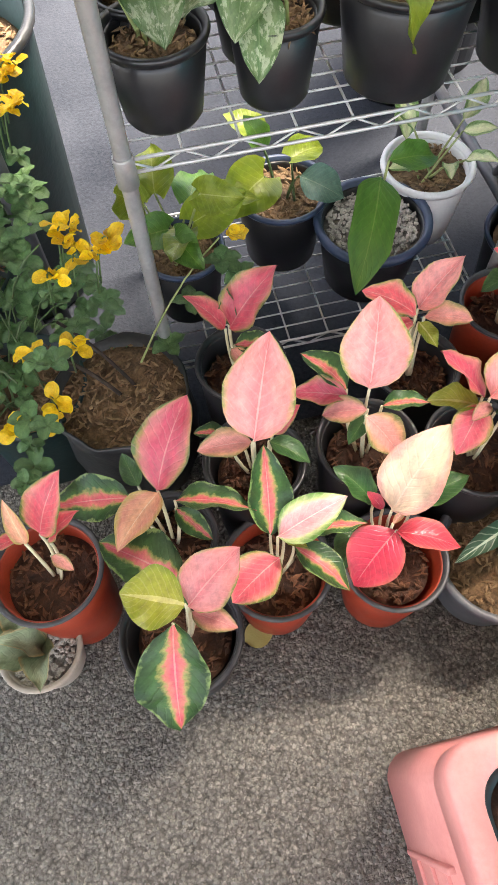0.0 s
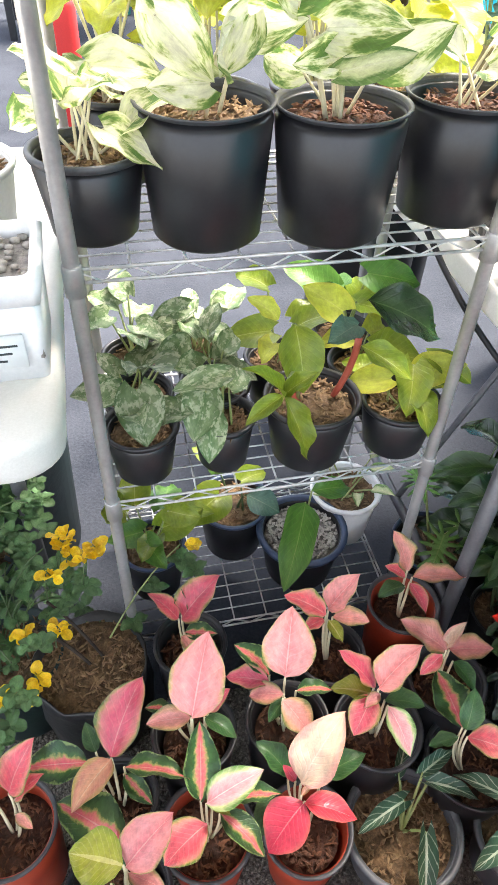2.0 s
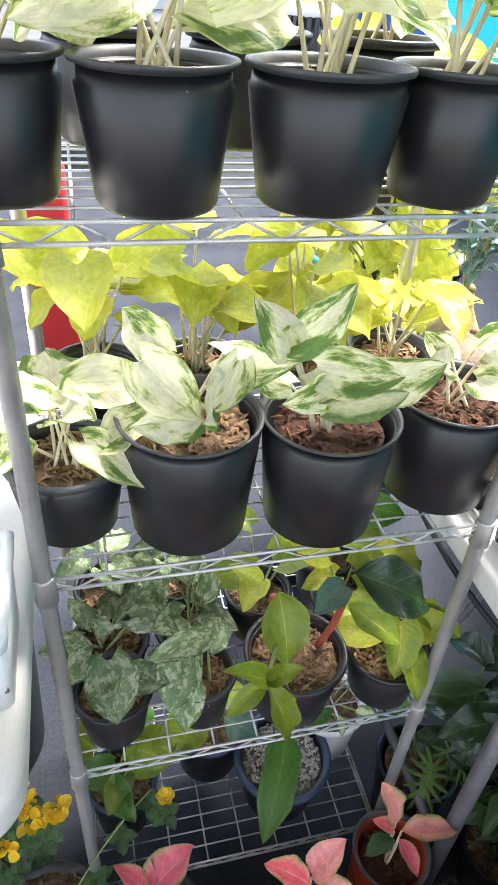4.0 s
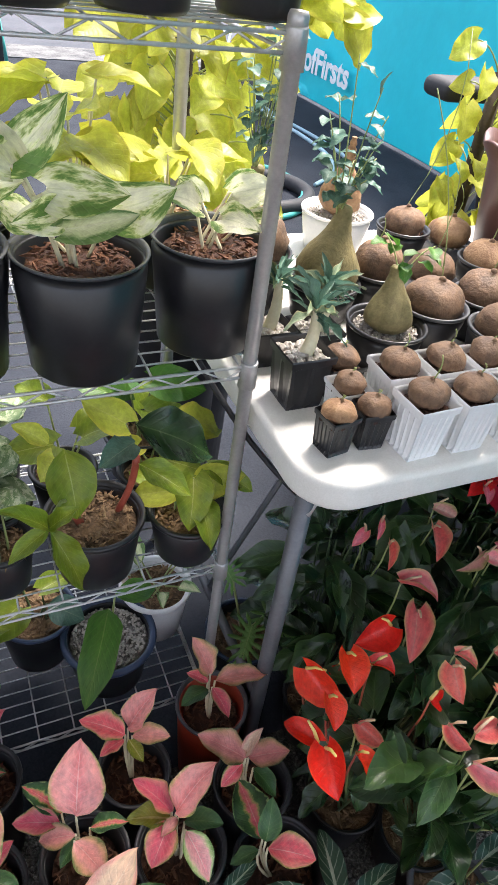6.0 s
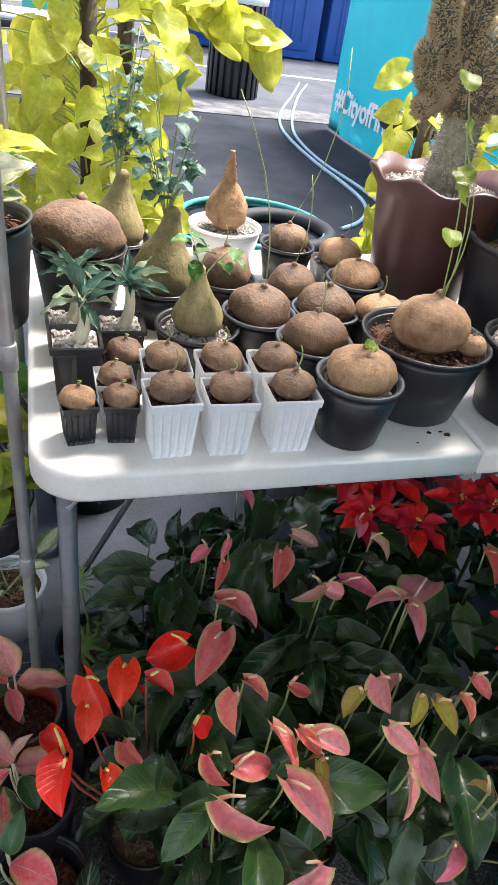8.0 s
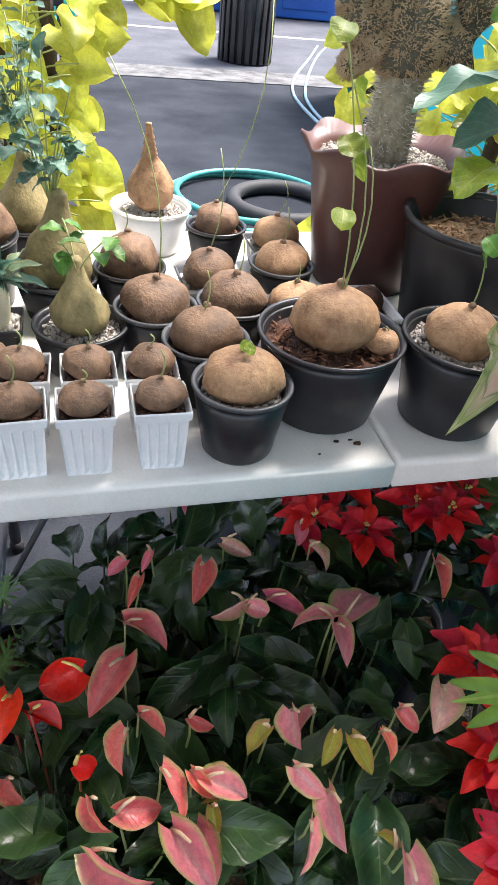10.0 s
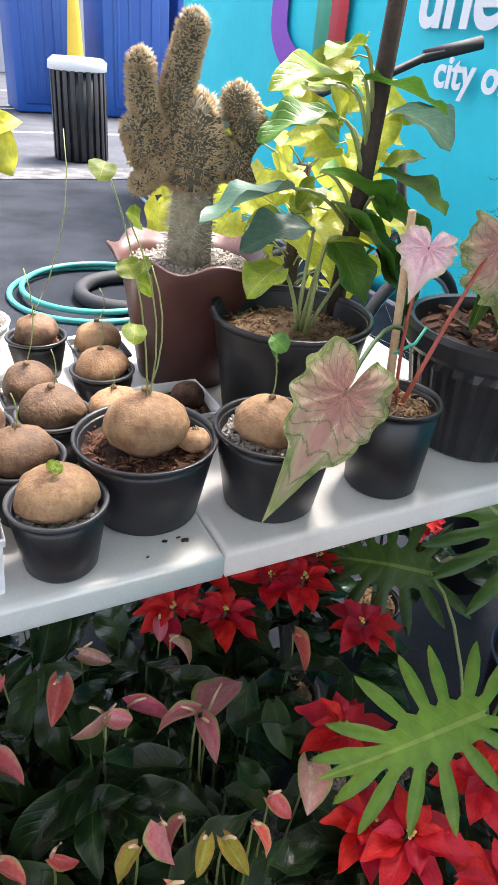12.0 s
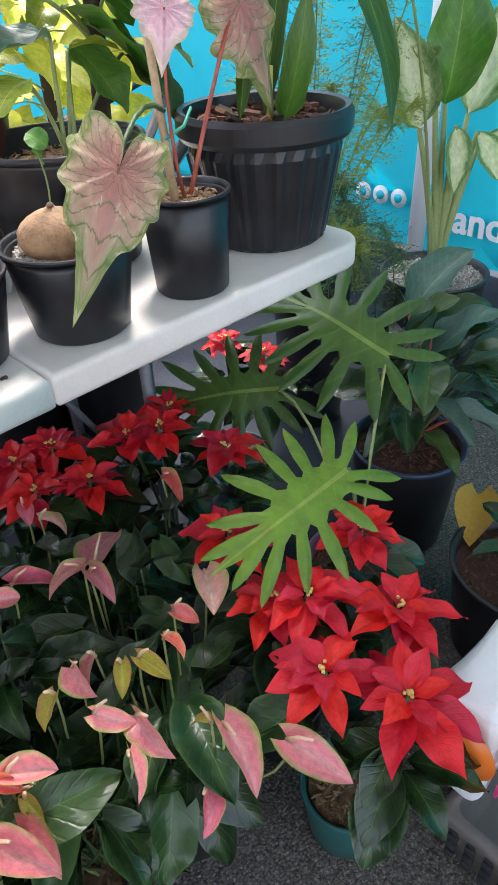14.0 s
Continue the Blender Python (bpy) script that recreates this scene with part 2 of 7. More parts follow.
leaf_mat("variegated", [(0.0, (0.72, 0.74, 0.45)), (0.5, (0.6, 0.66, 0.34)), (0.75, (0.12, 0.24, 0.06)), (1.0, (0.2, 0.32, 0.1))], 0.5, rib=(0.75, 0.75, 0.5), rough=0.4)
leaf_mat("agave", [(0.0, (0.28, 0.34, 0.22)), (0.8, (0.22, 0.30, 0.18)), (1.0, (0.45, 0.36, 0.18))], 0.2, rough=0.5, thin=0.0)



def asphalt_mat():
    """Worn asphalt: stones of many greys in a dark binder, with pits between them."""
    m, t, p = nodes_of("asphalt")
    tc = add(t, "TexCoord")
    warp = add(t, "TexNoise", Scale=120.0, Detail=3.0)
    t.links.new(tc.outputs["Object"], warp.inputs["Vector"])
    bent = t.nodes.new("ShaderNodeVectorMath")
    bent.operation = "MULTIPLY_ADD"
    bent.inputs[1].default_value = (0.007, 0.007, 0.007)
    t.links.new(warp.outputs["Color"], bent.inputs[0])
    t.links.new(tc.outputs["Object"], bent.inputs[2])
    cells = []
    for sc in (215.0, 520.0):
        v = add(t, "TexVoronoi", Scale=sc)
        t.links.new(bent.outputs[0], v.inputs["Vector"])
        cells.append(v)
    big_n = add(t, "TexNoise", Scale=3.0, Detail=6.0)
    t.links.new(tc.outputs["Object"], big_n.inputs["Vector"])
    sep = add(t, "SeparateColor")
    t.links.new(cells[0].outputs["Color"], sep.inputs[0])
    c = ramp(t, sep.outputs[0], [(0.0, (0.07, 0.067, 0.063)), (0.55, (0.11, 0.106, 0.10)), (0.88, (0.15, 0.145, 0.136)), (1.0, (0.22, 0.21, 0.195))])
    sep2 = add(t, "SeparateColor")
    t.links.new(cells[1].outputs["Color"], sep2.inputs[0])
    c = mix(t, 0.4, c, ramp(t, sep2.outputs[0], [(0.0, (0.03, 0.03, 0.03)), (0.8, (0.12, 0.117, 0.11)), (1.0, (0.26, 0.25, 0.23))]))
    gap = ramp(t, cells[0].outputs["Distance"], [(0.3, (1.08, 1.08, 1.08)), (0.85, (0.50, 0.49, 0.48))])
    c = mix(t, 1.0, c, gap, "MULTIPLY")
    c = mix(t, 1.0, c, ramp(t, big_n.outputs[0], [(0.35, (1.40, 1.36, 1.29)), (0.65, (1.72, 1.67, 1.57))]), "MULTIPLY")
    t.links.new(c, p.inputs["Base Color"])
    p.inputs["Roughness"].default_value = 0.9
    p.inputs["Specular IOR Level"].default_value = 0.25
    h = math_node(t, "ADD", math_node(t, "MULTIPLY", cells[0].outputs["Distance"], -1.0), math_node(t, "MULTIPLY", cells[1].outputs["Distance"], -0.4))
    b = add(t, "Bump", Strength=1.0, Distance=0.0045)
    t.links.new(h, b.inputs["Height"])
    t.links.new(b.outputs[0], p.inputs["Normal"])
    return m


asphalt = asphalt_mat()
road_tar = surface("road_tar", (0.010, 0.0125, 0.018), (0.042, 0.047, 0.058), 2.4, 0.9, bump=0.9, fine=150.0, dist=0.006, spec=0.12)
concrete = surface("concrete", (0.045, 0.047, 0.05), (0.20, 0.20, 0.20), 6.0, 0.95, spec=0.1, bump=0.3, fine=60.0)
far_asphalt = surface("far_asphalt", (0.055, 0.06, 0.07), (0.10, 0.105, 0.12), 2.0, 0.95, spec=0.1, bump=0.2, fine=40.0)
stone = surface("stone", (0.10, 0.095, 0.088), (0.23, 0.22, 0.20), 30.0, 0.8)
white_line = surface("white_line", (0.5, 0.5, 0.5), (0.75, 0.75, 0.74), 5.0, 0.7)
black_plastic = surface("black_plastic", (0.010, 0.010, 0.012), (0.021, 0.021, 0.024), 18.0, 0.36, bump=0.08)
rim_plastic = surface("rim_plastic", (0.03, 0.032, 0.036), (0.06, 0.062, 0.068), 20.0, 0.45, bump=0.08)
grey_plastic = surface("grey_plastic", (0.07, 0.075, 0.085), (0.11, 0.115, 0.13), 20.0, 0.5, bump=0.08)
blue_plastic = surface("blue_plastic", (0.02, 0.035, 0.075), (0.035, 0.06, 0.12), 20.0, 0.45, bump=0.08)
red_plastic = surface("red_plastic", (0.24, 0.025, 0.010), (0.36, 0.048, 0.018), 20.0, 0.45, bump=0.08)
brown_plastic = surface("brown_plastic", (0.06, 0.022, 0.018), (0.09, 0.035, 0.028), 12.0, 0.42, bump=0.06)
teal_plastic = surface("teal_plastic", (0.015, 0.09, 0.08), (0.03, 0.13, 0.12), 12.0, 0.4, bump=0.06)
purple_plastic = surface("purple_plastic", (0.10, 0.03, 0.07), (0.15, 0.05, 0.10), 12.0, 0.4, bump=0.06)
white_plastic = surface("white_plastic", (0.66, 0.67, 0.68), (0.80, 0.80, 0.80), 9.0, 0.4, bump=0.05)
table_plastic = surface("table_plastic", (0.63, 0.61, 0.56), (0.80, 0.78, 0.74), 7.0, 0.5, bump=0.15, fine=400.0, dist=0.0008)
clay_plastic = surface("clay_plastic", (0.30, 0.25, 0.20), (0.42, 0.37, 0.31), 20.0, 0.5)
pink_plastic = surface("pink_plastic", (0.62, 0.22, 0.20), (0.74, 0.31, 0.28), 8.0, 0.45, bump=0.1)
steel = surface("steel", (0.40, 0.39, 0.39), (0.54, 0.53, 0.52), 30.0, 0.36, metal=0.45, bump=0.05)
wire_steel = surface("wire_steel", (0.50, 0.50, 0.50), (0.66, 0.66, 0.65), 40.0, 0.36, metal=0.4, bump=0.0)
leg_paint = surface("leg_paint", (0.10, 0.10, 0.11), (0.155, 0.155, 0.165), 30.0, 0.4, metal=0.3, bump=0.05)
soil_red = surface("soil_red", (0.022, 0.009, 0.006), (0.09, 0.036, 0.019), 60.0, 0.9, bump=1.0, fine=320.0, dist=0.006)
soil_tan = surface("soil_tan", (0.06, 0.034, 0.017), (0.25, 0.155, 0.082), 60.0, 0.9, bump=1.0, fine=300.0, dist=0.006)
soil_grit = surface("soil_grit", (0.10, 0.09, 0.08), (0.34, 0.31, 0.28), 90.0, 0.85, bump=1.0, fine=260.0, dist=0.005)
chip_red = surface("chip_red", (0.045, 0.017, 0.009), (0.18, 0.075, 0.036), 40.0, 0.85)
chip_tan = surface("chip_tan", (0.13, 0.07, 0.032), (0.33, 0.215, 0.115), 40.0, 0.85)
pebble = surface("pebble", (0.24, 0.21, 0.18), (0.56, 0.52, 0.46), 25.0, 0.7)
tuber = surface("tuber", (0.06, 0.032, 0.017), (0.21, 0.122, 0.068), 34.0, 0.72, bump=1.0, fine=130.0, dist=0.005)
tuber_pale = surface("tuber_pale", (0.18, 0.088, 0.038), (0.45, 0.275, 0.145), 34.0, 0.72, bump=1.0, fine=130.0, dist=0.005)
tuber_green = surface("tuber_green", (0.11, 0.09, 0.033), (0.31, 0.25, 0.11), 30.0, 0.75, bump=0.9, fine=150.0, dist=0.004)
stem_green = surface("stem_green", (0.22, 0.28, 0.09), (0.34, 0.38, 0.15), 30.0, 0.5)
stem_pale = surface("stem_pale", (0.56, 0.50, 0.32), (0.72, 0.66, 0.46), 30.0, 0.5)
stem_red = surface("stem_red", (0.30, 0.05, 0.03), (0.44, 0.10, 0.06), 30.0, 0.45)
stem_dark = surface("stem_dark", (0.05, 0.09, 0.03), (0.09, 0.15, 0.05), 30.0, 0.5)
spadix = surface("spadix", (0.70, 0.50, 0.10), (0.80, 0.62, 0.22), 60.0, 0.5)
spadix_pale = surface("spadix_pale", (0.66, 0.42, 0.26), (0.76, 0.56, 0.36), 60.0, 0.5)
bark = surface("bark", (0.022, 0.014, 0.010), (0.06, 0.042, 0.032), 25.0, 0.9, bump=0.8, fine=120.0, dist=0.004)
bark_brown = surface("bark_brown", (0.10, 0.055, 0.03), (0.24, 0.15, 0.09), 60.0, 0.85, bump=0.8, fine=200.0, dist=0.003)
cane = surface("cane", (0.42, 0.28, 0.15), (0.60, 0.44, 0.26), 25.0, 0.6)
cactus_trunk = surface("cactus_trunk", (0.17, 0.155, 0.10), (0.44, 0.40, 0.29), 60.0, 0.8, bump=1.0, fine=160.0, dist=0.004)
cactus_skin = surface("cactus_skin", (0.045, 0.05, 0.035), (0.13, 0.125, 0.09), 40.0, 0.8, bump=0.6, fine=140.0)
spine_mat = surface("spine", (0.36, 0.25, 0.13), (0.60, 0.47, 0.29), 40.0, 0.6, bump=0)
spine_pale = surface("spine_pale", (0.5, 0.46, 0.4), (0.72, 0.68, 0.6), 40.0, 0.6, bump=0)
banner_cloth = surface("banner_cloth", (0.0, 0.50, 0.60), (0.005, 0.58, 0.68), 1.2, 0.55, bump=0.3, fine=7.0, dist=0.03)
banner_white = surface("banner_white", (0.78, 0.78, 0.78), (0.85, 0.85, 0.85), 3.0, 0.55, bump=0)
banner_purple = surface("banner_purple", (0.22, 0.06, 0.42), (0.27, 0.08, 0.48), 3.0, 0.55, bump=0)
banner_green = surface("banner_green", (0.10, 0.52, 0.34), (0.13, 0.58, 0.40), 3.0, 0.55, bump=0)
banner_red = surface("banner_red", (0.72, 0.07, 0.09), (0.78, 0.10, 0.12), 3.0, 0.55, bump=0)
blue_paint = surface("blue_paint", (0.008, 0.06, 0.28), (0.015, 0.10, 0.38), 1.0, 0.45, bump=0.1)
rubber = surface("rubber", (0.014, 0.014, 0.016), (0.03, 0.03, 0.033), 30.0, 0.7)
hose_mat = surface("hose", (0.22, 0.36, 0.42), (0.34, 0.48, 0.54), 10.0, 0.45)
teal_hose = surface("teal_hose", (0.03, 0.24, 0.22), (0.06, 0.33, 0.30), 10.0, 0.45)
orange_print = surface("orange_print", (0.80, 0.16, 0.02), (0.85, 0.24, 0.03), 5.0, 0.35, bump=0.2, fine=20.0)
magenta_print = surface("magenta_print", (0.62, 0.03, 0.16), (0.7, 0.05, 0.2), 5.0, 0.35, bump=0.2)
bag_white = surface("bag_white", (0.72, 0.72, 0.74), (0.82, 0.82, 0.82), 5.0, 0.3, bump=0.3, fine=20.0)
crate_grey = surface("crate_grey", (0.12, 0.105, 0.095), (0.19, 0.17, 0.155), 12.0, 0.6)
bag_black = surface("bag_black", (0.016, 0.017, 0.018), (0.035, 0.036, 0.038), 14.0, 0.35, bump=0.5, fine=50.0, dist=0.004)
bag_green = surface("bag_green", (0.006, 0.018, 0.018), (0.012, 0.035, 0.035), 10.0, 0.4, bump=0.4, fine=40.0, dist=0.004)
dry_leaf = surface("dry_leaf", (0.30, 0.26, 0.07), (0.48, 0.42, 0.16), 30.0, 0.7)
red_cloth = surface("red_cloth", (0.5, 0.02, 0.02), (0.62, 0.03, 0.03), 4.0, 0.6)
teal_chair_mat = surface("teal_chair", (0.05, 0.34, 0.30), (0.08, 0.42, 0.38), 6.0, 0.45)
ink = surface("ink", (0.05, 0.05, 0.06), (0.10, 0.10, 0.11), 10.0, 0.6, bump=0)
tape_green = surface("tape_green", (0.03, 0.30, 0.20), (0.05, 0.40, 0.28), 10.0, 0.4)
sign_yellow = surface("sign_yellow", (0.70, 0.46, 0.03), (0.80, 0.55, 0.05), 4.0, 0.5)
far_wall = surface("far_wall", (0.40, 0.41, 0.43), (0.52, 0.53, 0.54), 0.6, 0.8, bump=0.1, fine=8.0)
yellow_leaf = surface("yellow_leaf", (0.36, 0.21, 0.02), (0.46, 0.29, 0.035), 14.0, 0.5)

# ---- shapes ----
rng = random.Random(7)


def link(name, bm, material, parent=None, smooth=True):
    me = bpy.data.meshes.new(name)
    bm.to_mesh(me)
    bm.free()
    if smooth:
        me.polygons.foreach_set("use_smooth", [True] * len(me.polygons))
    me.materials.append(material)
    ob = new(name, me)
    ob.parent = parent
    return ob


def part(name, bm, material, parent, label="", smooth=True):
    ob = link(name, bm, material, parent, smooth)
    return tagged(ob, label) if label else ob


def thing(name, x, y, z, label, category, group="", turn=0.0):
    ob = new(name)
    ob.empty_display_size = 0.02
    ob.matrix_world = pose(x, y, z, 0, 0, turn)
    return tagged(ob, label, category, group)


def lathe(profile, n=36, wob=0.0):
    """Turns (radius, height) pairs about z."""
    bm = bmesh.new()
    rings = []
    for r, z in profile:
        if r < 1e-5:
            rings.append([bm.verts.new((0, 0, z))])
        else:
            rings.append([bm.verts.new((r * math.cos(a) * (1 + wob * math.sin(3 * a + z * 20)), r * math.sin(a) * (1 + wob * math.cos(2 * a)), z)) for a in (i * math.tau / n for i in range(n))])
    for lo, hi in zip(rings, rings[1:]):
        for i in range(n):
            j = (i + 1) % n
            if len(lo) == 1 and len(hi) > 1:
                bm.faces.new((lo[0], hi[i], hi[j])[::-1])
            elif len(hi) == 1 and len(lo) > 1:
                bm.faces.new((lo[i], lo[j], hi[0]))
            elif len(lo) > 1:
                bm.faces.new((lo[i], lo[j], hi[j], hi[i]))
    return bm


def tube(points, radius, n=8, taper=1.0, bm=None):
    """A round rod along points."""
    bm = bm or bmesh.new()
    pts = [Vector(p) for p in points]
    rings = []
    for i, p in enumerate(pts):
        way = (pts[min(i + 1, len(pts) - 1)] - pts[max(i - 1, 0)]).normalized()
        side = way.cross(Vector((0, 0, 1)) if abs(way.z) < 0.9 else Vector((1, 0, 0))).normalized()
        up = side.cross(way)
        r = radius * (1 + (taper - 1) * i / (len(pts) - 1))
        rings.append([bm.verts.new(p + r * (math.cos(a) * side + math.sin(a) * up)) for a in (k * math.tau / n for k in range(n))])
    for lo, hi in zip(rings, rings[1:]):
        for i in range(n):
            j = (i + 1) % n
            bm.faces.new((lo[i], lo[j], hi[j], hi[i]))
    bm.faces.new(rings[0][::-1])
    bm.faces.new(rings[-1])
    return bm


def bmesh_torus(R, r, n=40, m=10):
    bm = bmesh.new()
    rings = [[bm.verts.new(((R + r * math.cos(b)) * math.cos(a), (R + r * math.cos(b)) * math.sin(a), r * math.sin(b))) for b in (k * math.tau / m for k in range(m))] for a in (i * math.tau / n for i in range(n))]
    for i in range(n):
        for k in range(m):
            bm.faces.new((rings[i][k], rings[(i + 1) % n][k], rings[(i + 1) % n][(k + 1) % m], rings[i][(k + 1) % m]))
    return bm


def bend(a, b, sag, n=6):
    """Points from a to b, bowed by the vector sag."""
    a, b, s = Vector(a), Vector(b), Vector(sag)
    return [a.lerp(b, i / n) + s * (4 * (i / n) * (1 - i / n)) for i in range(n + 1)]


def block(x0, x1, y0, y1, z0, z1, bevel=0.0, seg=2):
    bm = bmesh.new()
    bmesh.ops.create_cube(bm, size=1)
    for v in bm.verts:
        v.co = Vector((x0 if v.co.x < 0 else x1, y0 if v.co.y < 0 else y1, z0 if v.co.z < 0 else z1))
    if bevel:
        bmesh.ops.bevel(bm, geom=bm.edges[:], offset=bevel, segments=seg, affect="EDGES", profile=0.5)
    return bm


def half_width(kind, v):
    """Half the width of a leaf, from its base (0) to its tip (1)."""
    if kind == "ruffled":
        k = 1 + 0.05 * math.sin(v * 34)
        return k * (0.45 + 0.55 * math.sin(math.pi / 2 * v / 0.25) ** 0.8 if v < 0.25 else math.cos(math.pi / 2 * (v - 0.25) / 0.75) ** 1.7 if v < 1 else 0.0)
    if kind == "heart":
        if v < 0.3:
            return 0.40 + 0.60 * math.sin(math.pi / 2 * v / 0.3) ** 0.8
        return (1 - ((v - 0.3) / 0.7) ** 1.9) ** 0.95
    if kind == "spear":
        return (0.30 + 0.70 * math.sin(math.pi / 2 * v / 0.34) ** 0.9) if v < 0.34 else math.cos(math.pi / 2 * (v - 0.34) / 0.66) ** 0.85 if v < 1 else 0.0
    if kind == "lance":
        return math.sin(math.pi * min(1, v ** 0.85)) ** 1.1
    if kind == "strap":
        return min(1.0, (v / 0.15) ** 0.6, ((1 - v) / 0.35) ** 0.8) if 0 < v < 1 else 0.0
    if kind == "round":
        return math.sqrt(max(0, 1 - (2 * v - 1) ** 2))
    return (math.sin(math.pi * v ** 0.82)) ** 0.8 if 0 < v < 1 else 0.0


LEAVES = {}


def leaf_mesh(kind, mat, variant):
    """A leaf one long along y, one wide along x, its face up along z; shared by all leaves of its kind."""
    key = (kind, mat, variant)
    if key in LEAVES:
        return LEAVES[key]
    r = random.Random(variant * 31 + len(kind))
    rows, cols = 12, 6
    arch, fold, wave = r.uniform(0.05, 0.14), r.uniform(0.10, 0.26), r.uniform(0.015, 0.05)
    if kind == "spathe":
        arch, fold, wave = r.uniform(0.04, 0.12), r.uniform(0.35, 0.75), 0.02
        rows, cols = 14, 10
    base = "heart" if kind == "spathe" else kind
    lobe = 0.20 if base == "heart" else 0.12 if base == "spear" else 0.0
    if kind == "ruffled":
        rows, cols = 30, 10
        base, lobe, wave, fold = "heart", 0.30, 0.06, 0.05
    twist, ph = r.uniform(-0.12, 0.12), r.uniform(0, 6)
    if kind == "strap":
        fold, wave, twist, rows = 0.035, 0.006, twist * 0.2, 18
    verts, faces, uvs = [], [], []
    for i in range(rows + 1):
        v = i / rows
        w = half_width(kind if kind == "ruffled" else base, v)
        for j in range(cols + 1):
            u = 2 * j / cols - 1
            x = u * w * 0.5 + twist * 0.2 * v * v
            y = v - lobe * abs(u) ** 1.5 * (1 - v) ** 3
            z = arch * 4 * v * (1 - v) + fold * abs(u) ** 1.3 * w * 0.5 + wave * math.sin(v * 14 + ph + (2 if u > 0 else 0)) * abs(u) + twist * u * w * v
            if kind == "spathe":
                x *= 1 - 0.22 * fold * abs(u)
                z -= 0.12 * max(0.0, v - 0.6) ** 1.5
            verts.append((x, y, z))
            uvs.append(((u + 1) / 2, v))
    for i in range(rows):
        for j in range(cols):
            a = i * (cols + 1) + j
            faces.append((a, a + 1, a + cols + 2, a + cols + 1))
    me = bpy.data.meshes.new("leaf")
    me.from_pydata(verts, [], faces)
    layer = me.uv_layers.new()
    for lp in me.loops:
        layer.data[lp.index].uv = uvs[lp.vertex_index]
    me.polygons.foreach_set("use_smooth", [True] * len(me.polygons))
    me.materials.append(MATS["leaf_" + mat])
    LEAVES[key] = me
    return me


def arrow_mesh(mat, variant):
    """A wavy arrow-shaped leaf held at the notch: rings round the stalk, drawn out to the tip along y."""
    key = ("arrow", mat, variant)
    if key in LEAVES:
        return LEAVES[key]
    r = random.Random(variant)
    turns = ((0, 1.0), (0.05, 0.84), (0.14, 0.68), (0.28, 0.57), (0.55, 0.47), (0.9, 0.41), (1.4, 0.37), (2.0, 0.37), (2.5, 0.39), (2.82, 0.33), (3.0, 0.18), (math.pi, 0.02))
    rings, cuts = 10, 120
    verts, faces, uvs = [(0, 0, 0)], [], [(0.5, 0.5)]
    ph = r.uniform(0, 6)
    for i in range(1, rings + 1):
        q = i / rings
        for j in range(cuts):
            a = -math.pi + 2 * math.pi * j / cuts
            for (a0, r0), (a1, r1) in zip(turns, turns[1:]):
                if a0 <= abs(a) <= a1:
                    reach = r0 + (r1 - r0) * (abs(a) - a0) / (a1 - a0)
            reach *= 1 + 0.05 * math.sin(a * 11 + ph) * q
            rr = reach * q
            x, y = rr * math.sin(a), rr * math.cos(a)
            z = 0.03 - 0.35 * x * x - 0.16 * y * y + 0.045 * q * q * math.sin(a * 8 + ph) * min(1, abs(a)) + 0.016 * q * math.cos(a * 17)
            verts.append((x, y, z))
            uvs.append((0.5 + 0.5 * q, abs(a) / math.pi))
    for j in range(cuts - 1):
        faces.append((0, 2 + j, 1 + j))
        for i in range(rings - 1):
            p = 1 + i * cuts + j
            faces.append((p, p + 1, p + cuts + 1, p + cuts))
    me = bpy.data.meshes.new("leaf")
    me.from_pydata(verts, [], faces)
    layer = me.uv_layers.new()
    for lp in me.loops:
        layer.data[lp.index].uv = uvs[lp.vertex_index]
    me.polygons.foreach_set("use_smooth", [True] * len(me.polygons))
    me.materials.append(MATS["leaf_" + mat])
    LEAVES[key] = me
    return me


def leaf(parent, base, tip, width, mat, kind="ovate", name="leaf", up=(0, 0, 1), roll=0.0, label=""):
    """A leaf from base to tip, in the parent's space; width as a share of its length."""
    b, p = Vector(base), Vector(tip)
    way = p - b
    length = max(way.length, 1e-4)
    y = way / length
    x = y.cross(Vector(up))
    if x.length < 0.05:
        x = Vector((1, 0, 0))
    x.normalize()
    z = x.cross(y)
    m = Matrix((x, y, z)).transposed().to_4x4() @ Matrix.Rotation(radians(roll), 4, "Y")
    pick = rng.randrange(5)
    ob = new(name, arrow_mesh(mat, pick) if kind == "arrow" else leaf_mesh(kind, mat, pick))
    ob.parent = parent
    ob.matrix_local = Matrix.Translation(b) @ m @ Matrix.Diagonal((length * width, length, length, 1))
    return tagged(ob, label) if label else ob


def stem(parent, a, b, r, material, sag=None, taper=0.7, name="stem"):
    sag = sag if sag else (0, 0, 0)
    return part(name, tube(bend(a, b, sag, 5), r, 6, taper), material, parent)


POT_STYLE = {"black": (black_plastic, black_plastic), "red": (red_plastic, rim_plastic), "grey": (grey_plastic, grey_plastic), "blue": (black_plastic, blue_plastic), "white": (white_plastic, white_plastic), "clay": (clay_plastic, clay_plastic), "nursery": (black_plastic, rim_plastic), "purple": (purple_plastic, purple_plastic), "teal": (teal_plastic, teal_plastic)}
SOILS = {}


